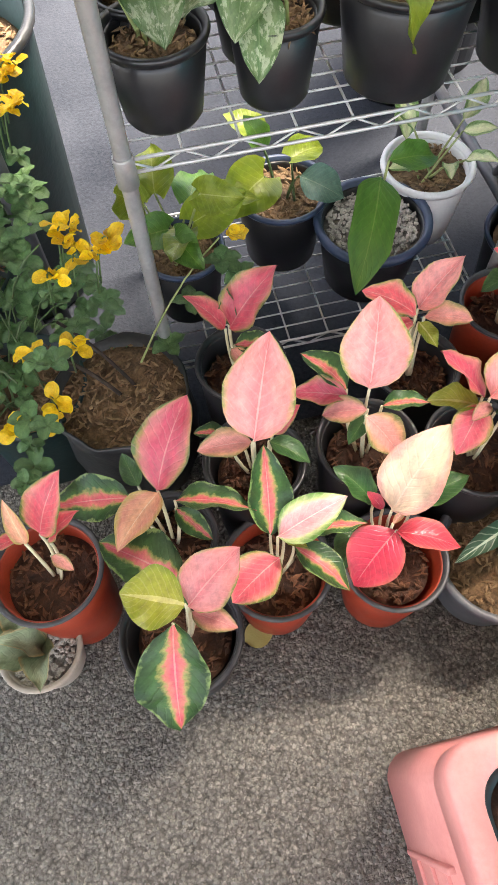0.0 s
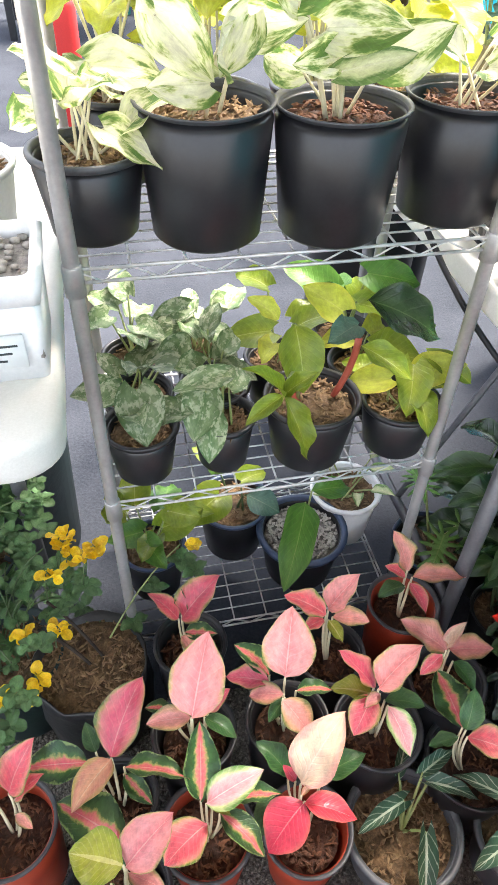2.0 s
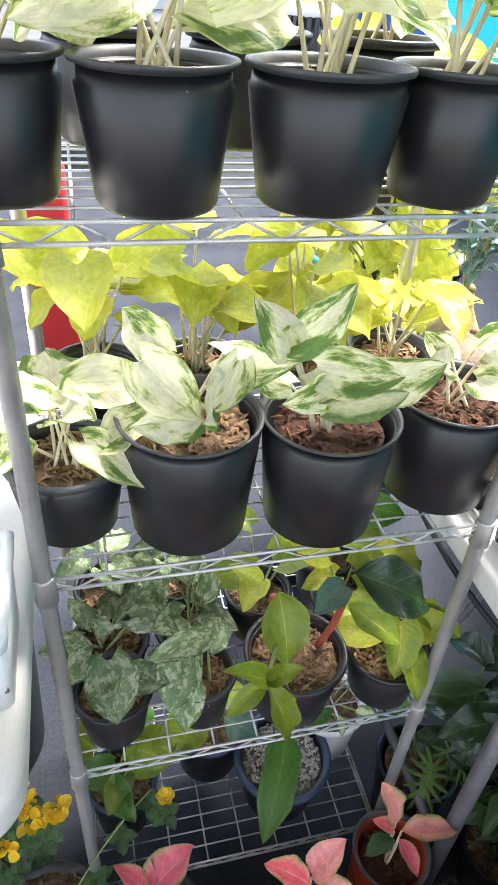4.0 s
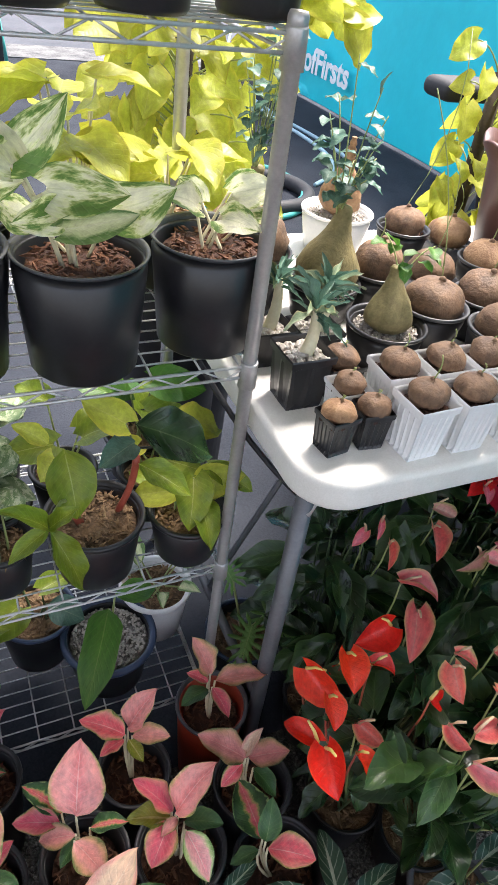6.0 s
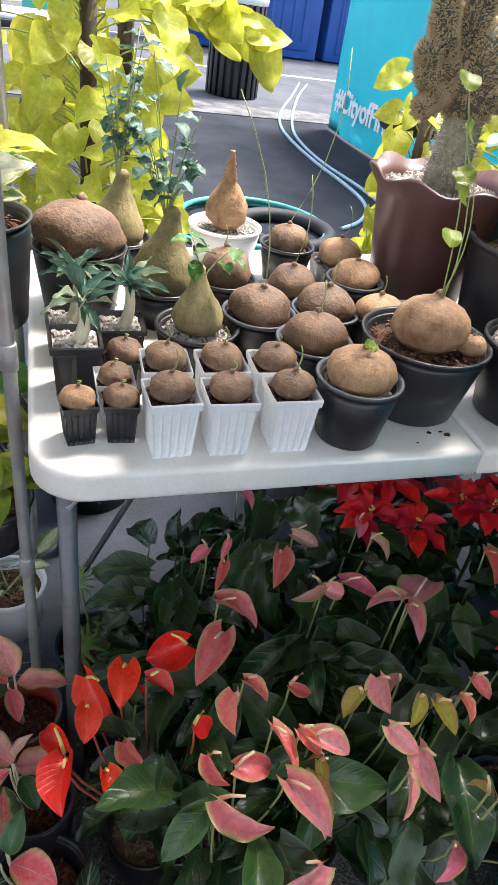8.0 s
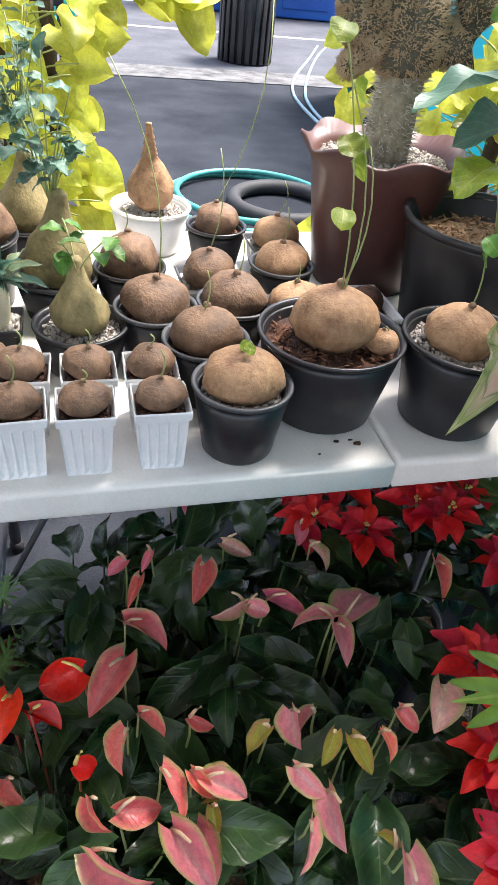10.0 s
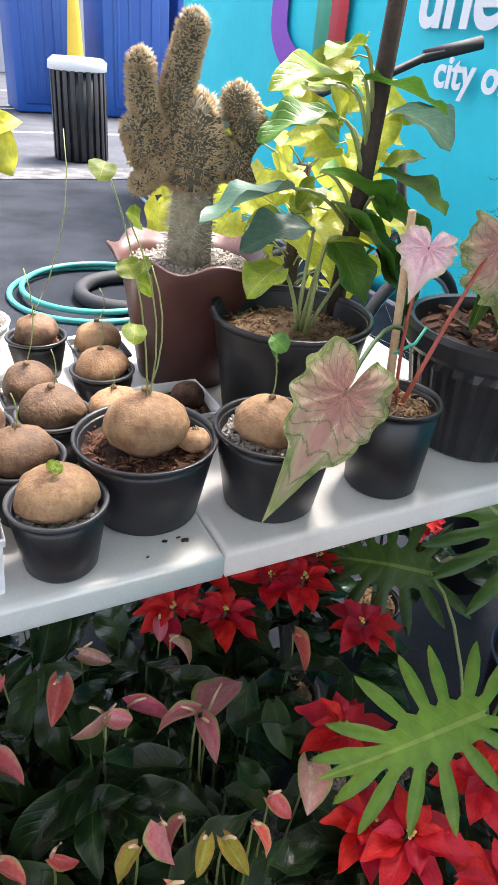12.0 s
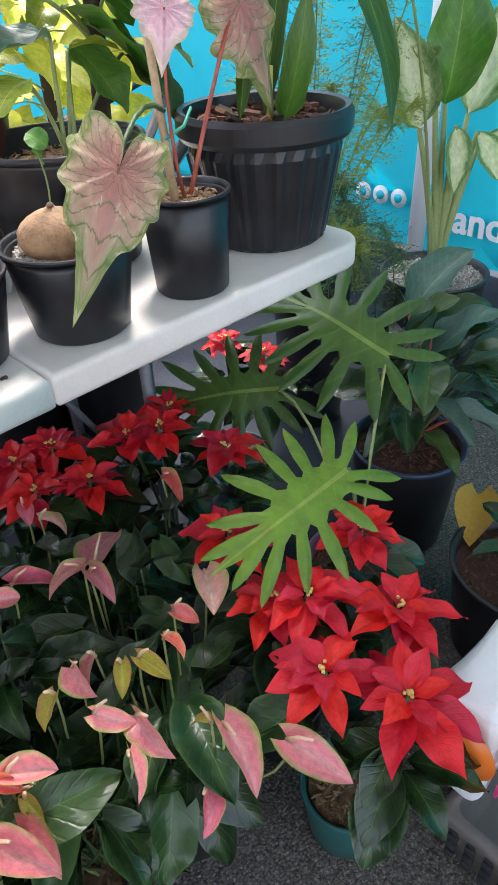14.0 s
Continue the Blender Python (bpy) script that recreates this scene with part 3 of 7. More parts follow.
def soil_mesh(kind, radius):
    """A rough bed of soil with loose chips or pebbles on it, radius one by name."""
    key = (kind, round(radius, 2))
    if key in SOILS:
        return SOILS[key]
    r = random.Random(len(SOILS) + 3)
    bm = bmesh.new()
    n, m = 24, 6
    rings = [[bm.verts.new((0, 0, 0.004))]]
    for i in range(1, m + 1):
        rr = radius * i / m
        rings.append([bm.verts.new((rr * math.cos(a), rr * math.sin(a), noise.noise((rr * math.cos(a) * 60, rr * math.sin(a) * 60, 5)) * 0.005 if i < m else -0.004)) for a in (k * math.tau / n for k in range(n))])
    for k in range(n):
        bm.faces.new((rings[0][0], rings[1][k], rings[1][(k + 1) % n]))
        for lo, hi in zip(rings[1:], rings[2:]):
            bm.faces.new((lo[k], hi[k], hi[(k + 1) % n], lo[(k + 1) % n]))
    count = int(min(300, 40 + radius * radius * 36000)) * (3 if kind == "grit" else 1)
    for _ in range(count):
        a, rr = r.uniform(0, math.tau), radius * 0.94 * math.sqrt(r.random())
        c = Vector((rr * math.cos(a), rr * math.sin(a), 0.004))
        if kind == "grit":
            s = Vector((r.uniform(0.002, 0.0042),) * 3)
        else:
            s = Vector((r.uniform(0.003, 0.010), r.uniform(0.0012, 0.0035), r.uniform(0.001, 0.003)))
        q = Euler((r.uniform(-0.6, 0.6), r.uniform(-0.6, 0.6), r.uniform(0, 6.3))).to_matrix()
        vs = [bm.verts.new(c + q @ Vector((s.x * x, s.y * y, s.z * z))) for x, y, z in ((1, 0, 0), (-1, 0, 0), (0, 1, 0), (0, -1, 0), (0, 0, 1), (0, 0, -1))]
        for x in (0, 1):
            for y in (2, 3):
                for z in (4, 5):
                    f = bm.faces.new((vs[x], vs[y], vs[z]))
                    f.material_index = 1
    me = bpy.data.meshes.new("soil")
    bm.to_mesh(me)
    bm.free()
    for mt in {"red": (soil_red, chip_red), "tan": (soil_tan, chip_tan), "grit": (soil_grit, pebble)}[kind]:
        me.materials.append(mt)
    SOILS[key] = me
    return me


def soil(parent, radius, z, kind, dx=0.0, dy=0.0):
    ob = tagged(new("soil", soil_mesh(kind, radius)), kind="stuff")
    ob.parent = parent
    ob.matrix_local = pose(dx, dy, z, 0, 0, rng.uniform(0, 360))
    return ob


def pot(parent, r, h, style="black", fill="red", base=0.74, lip=0.004, drop=0.016):
    """A round plastic pot with a rolled rim, open inside, and its soil."""
    body, rim = POT_STYLE[style]
    rb = r * base
    part("pot_body", lathe([(0, 0), (rb * 0.93, 0), (rb, 0.004), (rb + (r - rb) * 0.88, h - 0.016), (r - 0.003, h - 0.014), (r - 0.004, h - 0.006), (r - 0.007, h - 0.010), (rb, 0.012), (0, 0.012)]), body, parent)
    t = min(lip * 1.3, 0.014)
    part("pot_rim", lathe([(r - 0.004, h - t - 0.001), (r + lip * 0.35, h - t), (r + lip * 0.6, h - t * 0.5), (r + lip * 0.5, h - 0.001), (r + 0.001, h), (r - 0.003, h - 0.001), (r - 0.005, h - 0.008), (r - 0.006, h - 0.02)]), rim, parent)
    soil(parent, r - 0.008, h - drop, fill)


def aglaonema(x, y, r, style, leaves, h=0.12):
    """A potted plant with pink and green variegated leaves on short pale stalks."""
    mats = [row[7] for row in leaves]
    look_words = "pink and red" if mats.count("rose") + mats.count("pink") + mats.count("red") + mats.count("blush") > 3 else "pink-streaked green"
    th = thing("aglaonema_plant", x, y, 0, f"{look_words} aglaonema in a {style} plastic pot on asphalt", "plant", "aglaonemas on the asphalt", rng.uniform(-1, 1))
    pot(th, r, h, style, "red", 0.78, 0.004, 0.036)
    for bx, by, bz, tx, ty, tz, w, mat in leaves:
        leaf(th, (bx, by, bz), Vector((bx, by, bz)).lerp(Vector((tx, ty, tz)), 1.1), w * 1.1, mat, "ovate", roll=rng.uniform(-12, 12))
        stem(th, (bx * 0.25, by * 0.25, h - 0.04), (bx, by, bz), 0.0023, stem_pale, (bx * 0.2, by * 0.2, 0.0))
    return th

# ---- ground and distance ----


def sheet(name, x0, x1, y0, y1, z, material, n=1):
    bm = bmesh.new()
    bmesh.ops.create_grid(bm, x_segments=n, y_segments=n, size=0.5)
    for v in bm.verts:
        v.co = Vector((x0 + (v.co.x + 0.5) * (x1 - x0), y0 + (v.co.y + 0.5) * (y1 - y0), z))
    return tagged(link(name, bm, material, None, False), kind="structure")


# unseen roof, added overhead to keep sun and sky off the front plants
shade_roof_mat, rt, rp = nodes_of("unseen_shade_roof")
rp.inputs["Base Color"].default_value, rp.inputs["Roughness"].default_value = (0.7, 0.7, 0.68, 1), 0.7
rtr = add(rt, "BsdfTranslucent")
rtr.inputs[0].default_value = (0.6, 0.6, 0.58, 1)
rms = add(rt, "MixShader", Fac=0.35)
rt.links.new(rp.outputs[0], rms.inputs[1])
rt.links.new(rtr.outputs[0], rms.inputs[2])
rt.links.new(rms.outputs[0], rt.nodes["Material Output"].inputs[0])
# the second slab is added to shade the table's right end
for shade_roof_box in ((-3.0, 3.55, -1.7, 1.01, 2.42, 2.44), (2.4, 3.55, 1.012, 1.5, 2.42, 2.44)):
    tagged(link("unseen_shade_roof", block(*shade_roof_box), shade_roof_mat, None, False), kind="structure")

sheet("ground", -150, 150, -150, 150, 0.0, asphalt)
tagged(link("gutter", block(-20, 20, 6.9, 7.5, -0.02, 0.012), concrete, None, False), "pale worn concrete gutter strip along the asphalt", kind="structure")
sheet("road_near", -60, 60, 0.60, 6.9, 0.004, road_tar)
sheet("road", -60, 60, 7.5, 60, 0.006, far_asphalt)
for yy in (10.2, 13.2, 17.0):
    sheet("road_line", -20, 20, yy, yy + 0.13, 0.012, white_line)

# loose stones set in the asphalt in front of the plants
gb = bmesh.new()
sr = random.Random(5)
for _ in range(5200):
    cx, cy = sr.uniform(-0.15, 0.95), sr.uniform(-0.25, 0.45)
    s = sr.uniform(0.0012, 0.0045) * sr.choice((0.7, 1, 1))
    q = Euler((sr.uniform(0, 6), sr.uniform(0, 6), sr.uniform(0, 6))).to_matrix()
    vs = [gb.verts.new(Vector((cx, cy, s * 0.1)) + q @ Vector((x * s, y * s * sr.uniform(0.6, 1), z * s * 0.8))) for x, y, z in ((1, 0, 0), (-1, 0, 0), (0, 1, 0), (0, -1, 0), (0, 0, 1), (0, 0, -1))]
    for a in (0, 1):
        for b in (2, 3):
            for c in (4, 5):
                gb.faces.new((vs[a], vs[b], vs[c]))
tagged(link("asphalt_stones", gb, stone, None, False), "small grey stones set in the worn asphalt", "gravel", kind="stuff")

# ---- shelf unit ----
SX0, SX1, SY0, SY1 = 0.303, 0.771, 0.671, 0.965
LEVELS = (0.10, 0.450, 0.803, 1.141)
unit = thing("wire_shelf_unit", SX0, SY0, 0, "grey steel wire shelf unit on four posts, full of potted plants", "shelf unit")
W, D = SX1 - SX0, SY1 - SY0
for px, py in ((0, 0), (W, 0), (0, D), (W, D)):
    p = part("post", lathe([(0, 0), (0.0082, 0), (0.0086, 0.004), (0.0086, 1.162), (0.0096, 1.163), (0.0096, 1.172), (0.008, 1.176), (0, 1.177)], 20), steel, unit)
    p.location = (px, py, 0)
    for z in LEVELS:
        c = part("collar", lathe([(0.0086, z - 0.010), (0.0114, z - 0.010), (0.0106, z + 0.022), (0.0102, z + 0.024), (0.0086, z + 0.024)], 20), steel, p)
for z in LEVELS:
    bm = bmesh.new()
    for dz in (0.003, 0.018):
        for a, b in (((0, 0), (W, 0)), ((W, 0), (W, D)), ((W, D), (0, D)), ((0, D), (0, 0))):
            tube([(a[0], a[1], z + dz), (b[0], b[1], z + dz)], 0.0020, 6, 1, bm)
    for y in (0.0, D):
        for i in range(16):
            x = W * i / 16
            tube([(x, y, z + (0.003 if i % 2 else 0.018)), (x + W / 16, y, z + (0.018 if i % 2 else 0.003))], 0.0012, 5, 1, bm)
    deck = part("shelf", bm, wire_steel, unit)
    for i in range(1, 12):
        y = D * i / 12
        part("wire", tube([(0, y, z + 0.02), (W, y, z + 0.02)], 0.0013, 5), wire_steel, deck)
    for i in range(1, 8):
        x = W * i / 8
        part("wire", tube([(x, 0, z + 0.016), (x, D, z + 0.016)], 0.0015, 5), wire_steel, deck)
DECK = [z + 0.0218 for z in LEVELS]

# ---- folding table with the tubers ----
TX0, TX1, TY0, TY1, TZ = 0.789, 1.925, 0.508, 1.20, 0.755
table = thing("folding_table", TX0, TY0, 0, "white plastic fold-in-half table on grey tube legs", "table")


def slab(x0, x1, y0, y1, z0, z1, rounds, r=0.055, edge=0.010):
    """A table half: a plate with chosen corners rounded and soft edges."""
    outline = []
    for cx, cy, a0, k in ((x1, y1, 0, 2), (x0, y1, 90, 1), (x0, y0, 180, 0), (x1, y0, 270, 3)):
        if k in rounds:
            mx, my = cx - r * math.copysign(1, cx - (x0 + x1) / 2), cy - r * math.copysign(1, cy - (y0 + y1) / 2)
            outline += [(mx + r * math.cos(radians(a0 + 90 * i / 8)), my + r * math.sin(radians(a0 + 90 * i / 8))) for i in range(9)]
        else:
            outline.append((cx, cy))
    bm = bmesh.new()
    low = [bm.verts.new((x, y, z0)) for x, y in outline]
    f = bm.faces.new(low[::-1])
    ext = bmesh.ops.extrude_face_region(bm, geom=[f])
    bmesh.ops.translate(bm, verts=[v for v in ext["geom"] if isinstance(v, bmesh.types.BMVert)], vec=(0, 0, z1 - z0))
    bmesh.ops.recalc_face_normals(bm, faces=bm.faces[:])
    rim = [e for e in bm.edges if abs(e.verts[0].co.z - e.verts[1].co.z) < 1e-6]
    bmesh.ops.bevel(bm, geom=rim, offset=edge, segments=3, affect="EDGES", profile=0.6)
    return bm


TW, TD = TX1 - TX0, TY1 - TY0
HALF = 1.348 - TX0
part("table_half", slab(0, HALF - 0.0015, 0, TD, TZ - 0.042, TZ, (0, 1), r=0.065, edge=0.009), table_plastic, table)
part("table_half", slab(HALF + 0.0015, TW, 0, TD, TZ - 0.042, TZ, (2, 3), edge=0.009), table_plastic, table)
for lx, sx in ((0.040, 1), (TW - 0.26, -1)):
    for ly in (0.072 if sx > 0 else 0.30, TD - 0.06):
        lg = part("leg", tube([(lx, ly, TZ - 0.04), (lx, ly, 0.25), (lx, ly, 0.02)], 0.0125, 14), leg_paint, table)
        part("foot", lathe([(0, 0), (0.015, 0), (0.016, 0.02), (0.014, 0.035), (0.0125, 0.035)], 14), rubber, lg).location = (lx, ly, 0)
    part("crossbar", tube([(lx, 0.072 if sx > 0 else 0.30, 0.2), (lx, TD - 0.06, 0.2)], 0.009, 10), leg_paint, table)
    part("brace", tube([(lx, TD / 2 - 0.03, 0.2), (lx + sx * 0.26, TD / 2, TZ - 0.045)], 0.006, 8), leg_paint, table)
    part("clasp", tube([(lx, 0.06 if sx > 0 else 0.30, TZ - 0.10), (lx + sx * 0.07, 0.10 if sx > 0 else 0.30, TZ - 0.045)], 0.004, 8), steel, table)

# ---- left table with the white planter ----
side = thing("side_table", -0.55, 0.485, 0, "white plastic table with a rounded corner beside the shelf", "table")
part("tabletop", slab(0, 0.83, 0, 0.75, TZ - 0.045, TZ, (0, 1, 2, 3), 0.05, 0.012), table_plastic, side)
for lx, ly in ((0.06, 0.08), (0.70, 0.35), (0.06, 0.67), (0.70, 0.67)):
    part("leg", tube([(lx, ly, TZ - 0.04), (lx, ly, 0.0)], 0.0125, 12), leg_paint, side)


def square_cup(parent, half, h, material, ribs=5, wall=0.003, name="pot_body"):
    """A tapered square pot with fluted sides and a turned-out lip."""
    bm = bmesh.new()
    n = ribs * 2

    def ring(s, z, flute):
        vs = []
        for side_i in range(4):
            a = radians(90 * side_i)
            for i in range(n):
                t = -1 + 2 * i / n
                off = s - (flute if 0 < i and i % 2 else 0)
                x, y = off, t * s * 0.97
                vs.append(bm.verts.new((x * math.cos(a) - y * math.sin(a), x * math.sin(a) + y * math.cos(a), z)))
        return vs

    prof = [(0.78, 0, 0), (0.80, 0.004, 0.003), (0.91, h * 0.8, 0.003), (0.92, h * 0.84, 0), (1.0, h * 0.86, 0), (1.03, h - 0.002, 0), (1.0, h, 0), (0.96, h - 0.002, 0), (0.88, h * 0.8, 0), (0.74, 0.008, 0)]
    rings = [ring(half * s, z, fl) for s, z, fl in prof]
    k = len(rings[0])
    for lo, hi in zip(rings, rings[1:]):
        for i in range(k):
            bm.faces.new((lo[i], lo[(i + 1) % k], hi[(i + 1) % k], hi[i]))
    bm.faces.new(rings[0][::-1])
    bm.faces.new(rings[-1])
    return part(name, bm, material, parent, smooth=False)


def square_soil(parent, half, z, kind):
    bm = bmesh.new()
    r = random.Random(int(half * 1000))
    bmesh.ops.create_grid(bm, x_segments=8, y_segments=8, size=half)
    for v in bm.verts:
        v.co.z = z + noise.noise(v.co * 70) * 0.003
    for _ in range(70 if kind == "grit" else 40):
        c = Vector((r.uniform(-half, half) * 0.9, r.uniform(-half, half) * 0.9, z + 0.002))
        g = bmesh.ops.create_icosphere(bm, subdivisions=1, radius=r.uniform(0.003, 0.006), matrix=Matrix.Translation(c))
    return tagged(part("soil", bm, pebble if kind == "grit" else soil_red, parent, smooth=False), kind="stuff")


def tuber_body(parent, r, squash, material, seed, at=(0, 0, 0), profile=None, name="tuber"):
    """A swollen, slightly lumpy caudex with a neck."""
    prof = profile or [(0, -0.55), (0.55, -0.5), (0.88, -0.25), (1.0, 0.0), (0.97, 0.2), (0.87, 0.42), (0.72, 0.59), (0.52, 0.70), (0.31, 0.77), (0.18, 0.815), (0.13, 0.87), (0.05, 0.88), (0, 0.875)]
    bm = lathe([(a * r, b * r * squash) for a, b in prof], 28)
    for v in bm.verts:
        k = 1 + 0.16 * noise.noise(v.co / r * 1.3 + Vector((seed * 3.1, 0, 0))) + 0.06 * noise.noise(v.co / r * 5 + Vector((0, seed, 0)))
        v.co.x *= k
        v.co.y *= k
    ob = part(name, bm, material, parent)
    ob.location = at
    ob.rotation_euler = (rng.uniform(-0.12, 0.12), rng.uniform(-0.12, 0.12), rng.uniform(0, 6))
    if not profile and name == "tuber":
        bud = bmesh.new()
        bmesh.ops.create_icosphere(bud, subdivisions=2, radius=r * 0.12)
        for v in bud.verts:
            v.co *= 1 + 0.35 * noise.noise(v.co * 160 + Vector((seed, 0, 0)))
        part("crown_bud", bud, bark_brown, ob).location = (0, 0, r * squash * 0.88)
    return ob


def sprout(parent, z, h, x=0.0, y=0.0, leaves=0, lean=(0.0, 0.0), mat="fresh", size=0.02):
    top = (x + lean[0], y + lean[1], z + h)
    stem(parent, (x, y, z), top, 0.001, stem_green, (lean[1] * 0.3 + 0.004, -lean[0] * 0.2, 0), 0.8)
    for i in range(leaves):
        a = rng.uniform(0, 6.28)
        k = 1 - rng.uniform(0.2, 0.42) * i
        b = Vector((x, y, z)).lerp(Vector(top), max(0.3, k))
        leaf(parent, b, b + Vector((math.cos(a) * size, math.sin(a) * size, -size * 0.6)), 0.95, mat, "round", up=(-0.2, -0.8, 0.6))


def tuber_pot(x, y, r, h, tr, squash, mat, style="black", fill="grit", sprouts=1, hs=0.05, words="brown caudex tuber", nl=0, z=TZ, lean=(0, 0)):
    th = thing("tuber_pot", x, y, z, f"{words} in a {'black' if style == 'nursery' else style} pot on the table", "potted tuber", "tubers on the table")
    pot(th, r, h, style, fill, 0.76)
    squash *= 1.22
    tuber_body(th, tr, squash, mat, x * 7 + y, (0, 0, h - 0.012 + tr * squash * 0.36))
    for i in range(sprouts):
        bow = (lean[0] + (i - 1) * 0.022 * (sprouts > 1), lean[1] + 0.02 * (i % 2))
        sprout(th, h - 0.012 + tr * squash * 1.22, hs * (1 - 0.22 * i), rng.uniform(-0.006, 0.006), rng.uniform(-0.006, 0.006), max(0, nl - i), bow, "limegreen", 0.011 if hs < 0.02 else 0.024)
    return th


def tuber_cup(x, y, half, h, tr, mat, material, words, hs=0.03, turn=0.0):
    th = thing("tuber_cup", x, y, TZ, words, "potted tuber", "tubers on the table", turn)
    square_cup(th, half, h, material)
    square_soil(th, half * 0.88, h - 0.012, "tan")
    tuber_body(th, tr, 0.95, mat, x * 9, (0, 0, h - 0.006 + tr * 0.3))
    sprout(th, h + tr * 0.98, hs, 0, 0)
    return th


for x, y in ((0.944, 0.553), (1.010, 0.551), (1.085, 0.552), (0.948, 0.620), (1.016, 0.618), (1.082, 0.615)):
    tuber_cup(x, y, 0.0285, 0.076, 0.0255, tuber, white_plastic, "brown tuber in a ribbed white square plastic pot on the table", rng.choice((0.012, 0.03, 0.018)), rng.uniform(-3, 3))
tuber_cup(0.845, 0.578, 0.0195, 0.052, 0.0205, tuber_pale, black_plastic, "small tan tuber in a little black square pot", 0.004, 8)
tuber_cup(0.893, 0.578, 0.0195, 0.052, 0.0205, tuber, black_plastic, "small brown tuber in a little black square pot", 0.004, -6)
tuber_cup(0.890, 0.630, 0.023, 0.050, 0.020, tuber, white_plastic, "small brown tuber in a low white square pot", 0.004)
tuber_cup(0.908, 0.684, 0.026, 0.050, 0.0235, tuber, black_plastic, "small round brown tuber in a black square pot", 0.004)
tuber_pot(1.172, 0.560, 0.052, 0.086, 0.043, 0.75, tuber_pale, "nursery", "grit", 1, 0.012, "large pale flat tuber", 2)
big = tuber_pot(1.290, 0.625, 0.084, 0.106, 0.049, 0.92, tuber_pale, "black", "red", 3, 0.24, "two pale round tubers", 3, lean=(-0.01, 0.03))
tuber_body(big, 0.02, 0.95, tuber_pale, 3.0, (0.050, -0.030, 0.104))
sprout(big, 0.113, 0.012, 0.050, -0.030)
tuber_pot(1.152, 0.664, 0.050, 0.080, 0.041, 0.8, tuber, "nursery", "red", 1, 0.045)
tuber_pot(1.106, 0.766, 0.052, 0.070, 0.044, 0.75, tuber, "nursery", "red", 1, 0.23, lean=(-0.05, 0.06))
tuber_pot(1.211, 0.776, 0.049, 0.070, 0.042, 0.78, tuber, "nursery", "red", 1, 0.05)
tuber_pot(1.308, 0.893, 0.047, 0.070, 0.040, 0.72, tuber_pale, "nursery", "red", 1, 0.05, "pale flat tuber")
tuber_pot(1.238, 1.045, 0.048, 0.070, 0.036, 0.9, tuber, "black", "red", 1, 0.27, lean=(0.075, 0.05))
tuber_pot(1.084, 0.888, 0.049, 0.070, 0.040, 1.0, tuber, "black", "red", 1, 0.03)
for x, y, hw, tr in ((1.200, 0.897, 0.044, 0.040), (1.337, 1.030, 0.045, 0.040)):
    th = thing("tuber_tray", x, y, TZ, "round brown tuber standing in a square grey plastic tray", "potted tuber", "tubers on the table")
    square_cup(th, hw, 0.045, grey_plastic, 2)
    square_soil(th, hw * 0.86, 0.036, "grit")
    tuber_body(th, tr, 1.0, tuber if y < 1 else tuber_pale, y * 5, (0, 0, 0.055))
    sprout(th, 0.055 + tr * 0.9, 0.13 if y < 1 else 0.05, 0, 0, 0, (0.01, 0.02))
tray = thing("soil_tray", 1.392, 0.800, TZ, "shallow white tray with a dark clod of soil", "tray")
square_cup(tray, 0.055, 0.05, white_plastic, 2)
square_soil(tray, 0.048, 0.036, "red")
tuber_body(tray, 0.026, 1.1, soil_red, 2.2, (0.025, 0.01, 0.045), name="clod")
tuber_pot(1.292, 0.762, 0.042, 0.068, 0.037, 0.8, tuber_pale, "black", "red", 1, 0.03, "small pale brown tuber")

BOTTLE = [(0, -0.4), (0.7, -0.38), (0.95, -0.15), (1.0, 0.12), (0.95, 0.42), (0.80, 0.76), (0.60, 1.08), (0.43, 1.40), (0.31, 1.72), (0.24, 2.0), (0.25, 2.12), (0.17, 2.22), (0, 2.24)]
for x, y, r, h, tr, m in ((1.012, 0.742, 0.056, 0.062, 0.034, tuber_green), (0.985, 0.880, 0.055, 0.062, 0.047, tuber_green), (0.94, 1.08, 0.055, 0.06, 0.045, tuber_green)):
    th = thing("bottle_tuber", x, y, TZ, "greenish bottle-shaped caudex plant in a dark pot of grit", "potted tuber", "tubers on the table")
    pot(th, r, h, "black", "grit", 0.8)
    tuber_body(th, tr, 1.0, m, x * 5, (0, 0, h - 0.006 + tr * 0.3), BOTTLE)
    top = h + tr * 2.42
    for i in range(15 if y > 0.8 else 3):
        a = rng.uniform(0, 6.28)
        e = Vector((math.cos(a) * rng.uniform(0.02, 0.05), math.sin(a) * rng.uniform(0.02, 0.05), top + rng.uniform(0.02, 0.20 if y > 0.8 else 0.03)))
        stem(th, (0, 0, top - 0.02), e, 0.0011, stem_green, (0, 0, 0.01))
        for k in range(3):
            d = Vector((rng.uniform(-1, 1), rng.uniform(-1, 1), rng.uniform(-0.6, 0.3))).normalized() * 0.029
            bb = Vector((0, 0, top - 0.02)).lerp(e, 0.55 + 0.2 * k)
            leaf(th, bb, bb + d, 0.7, "bluegreen" if y > 0.8 else "fresh", "ovate")
stump = thing("stump_plant", 1.140, 1.122, TZ, "fat ringed brown caudex stump in a round white pot", "potted tuber", "tubers on the table")
pot(stump, 0.066, 0.075, "white", "grit", 0.8)
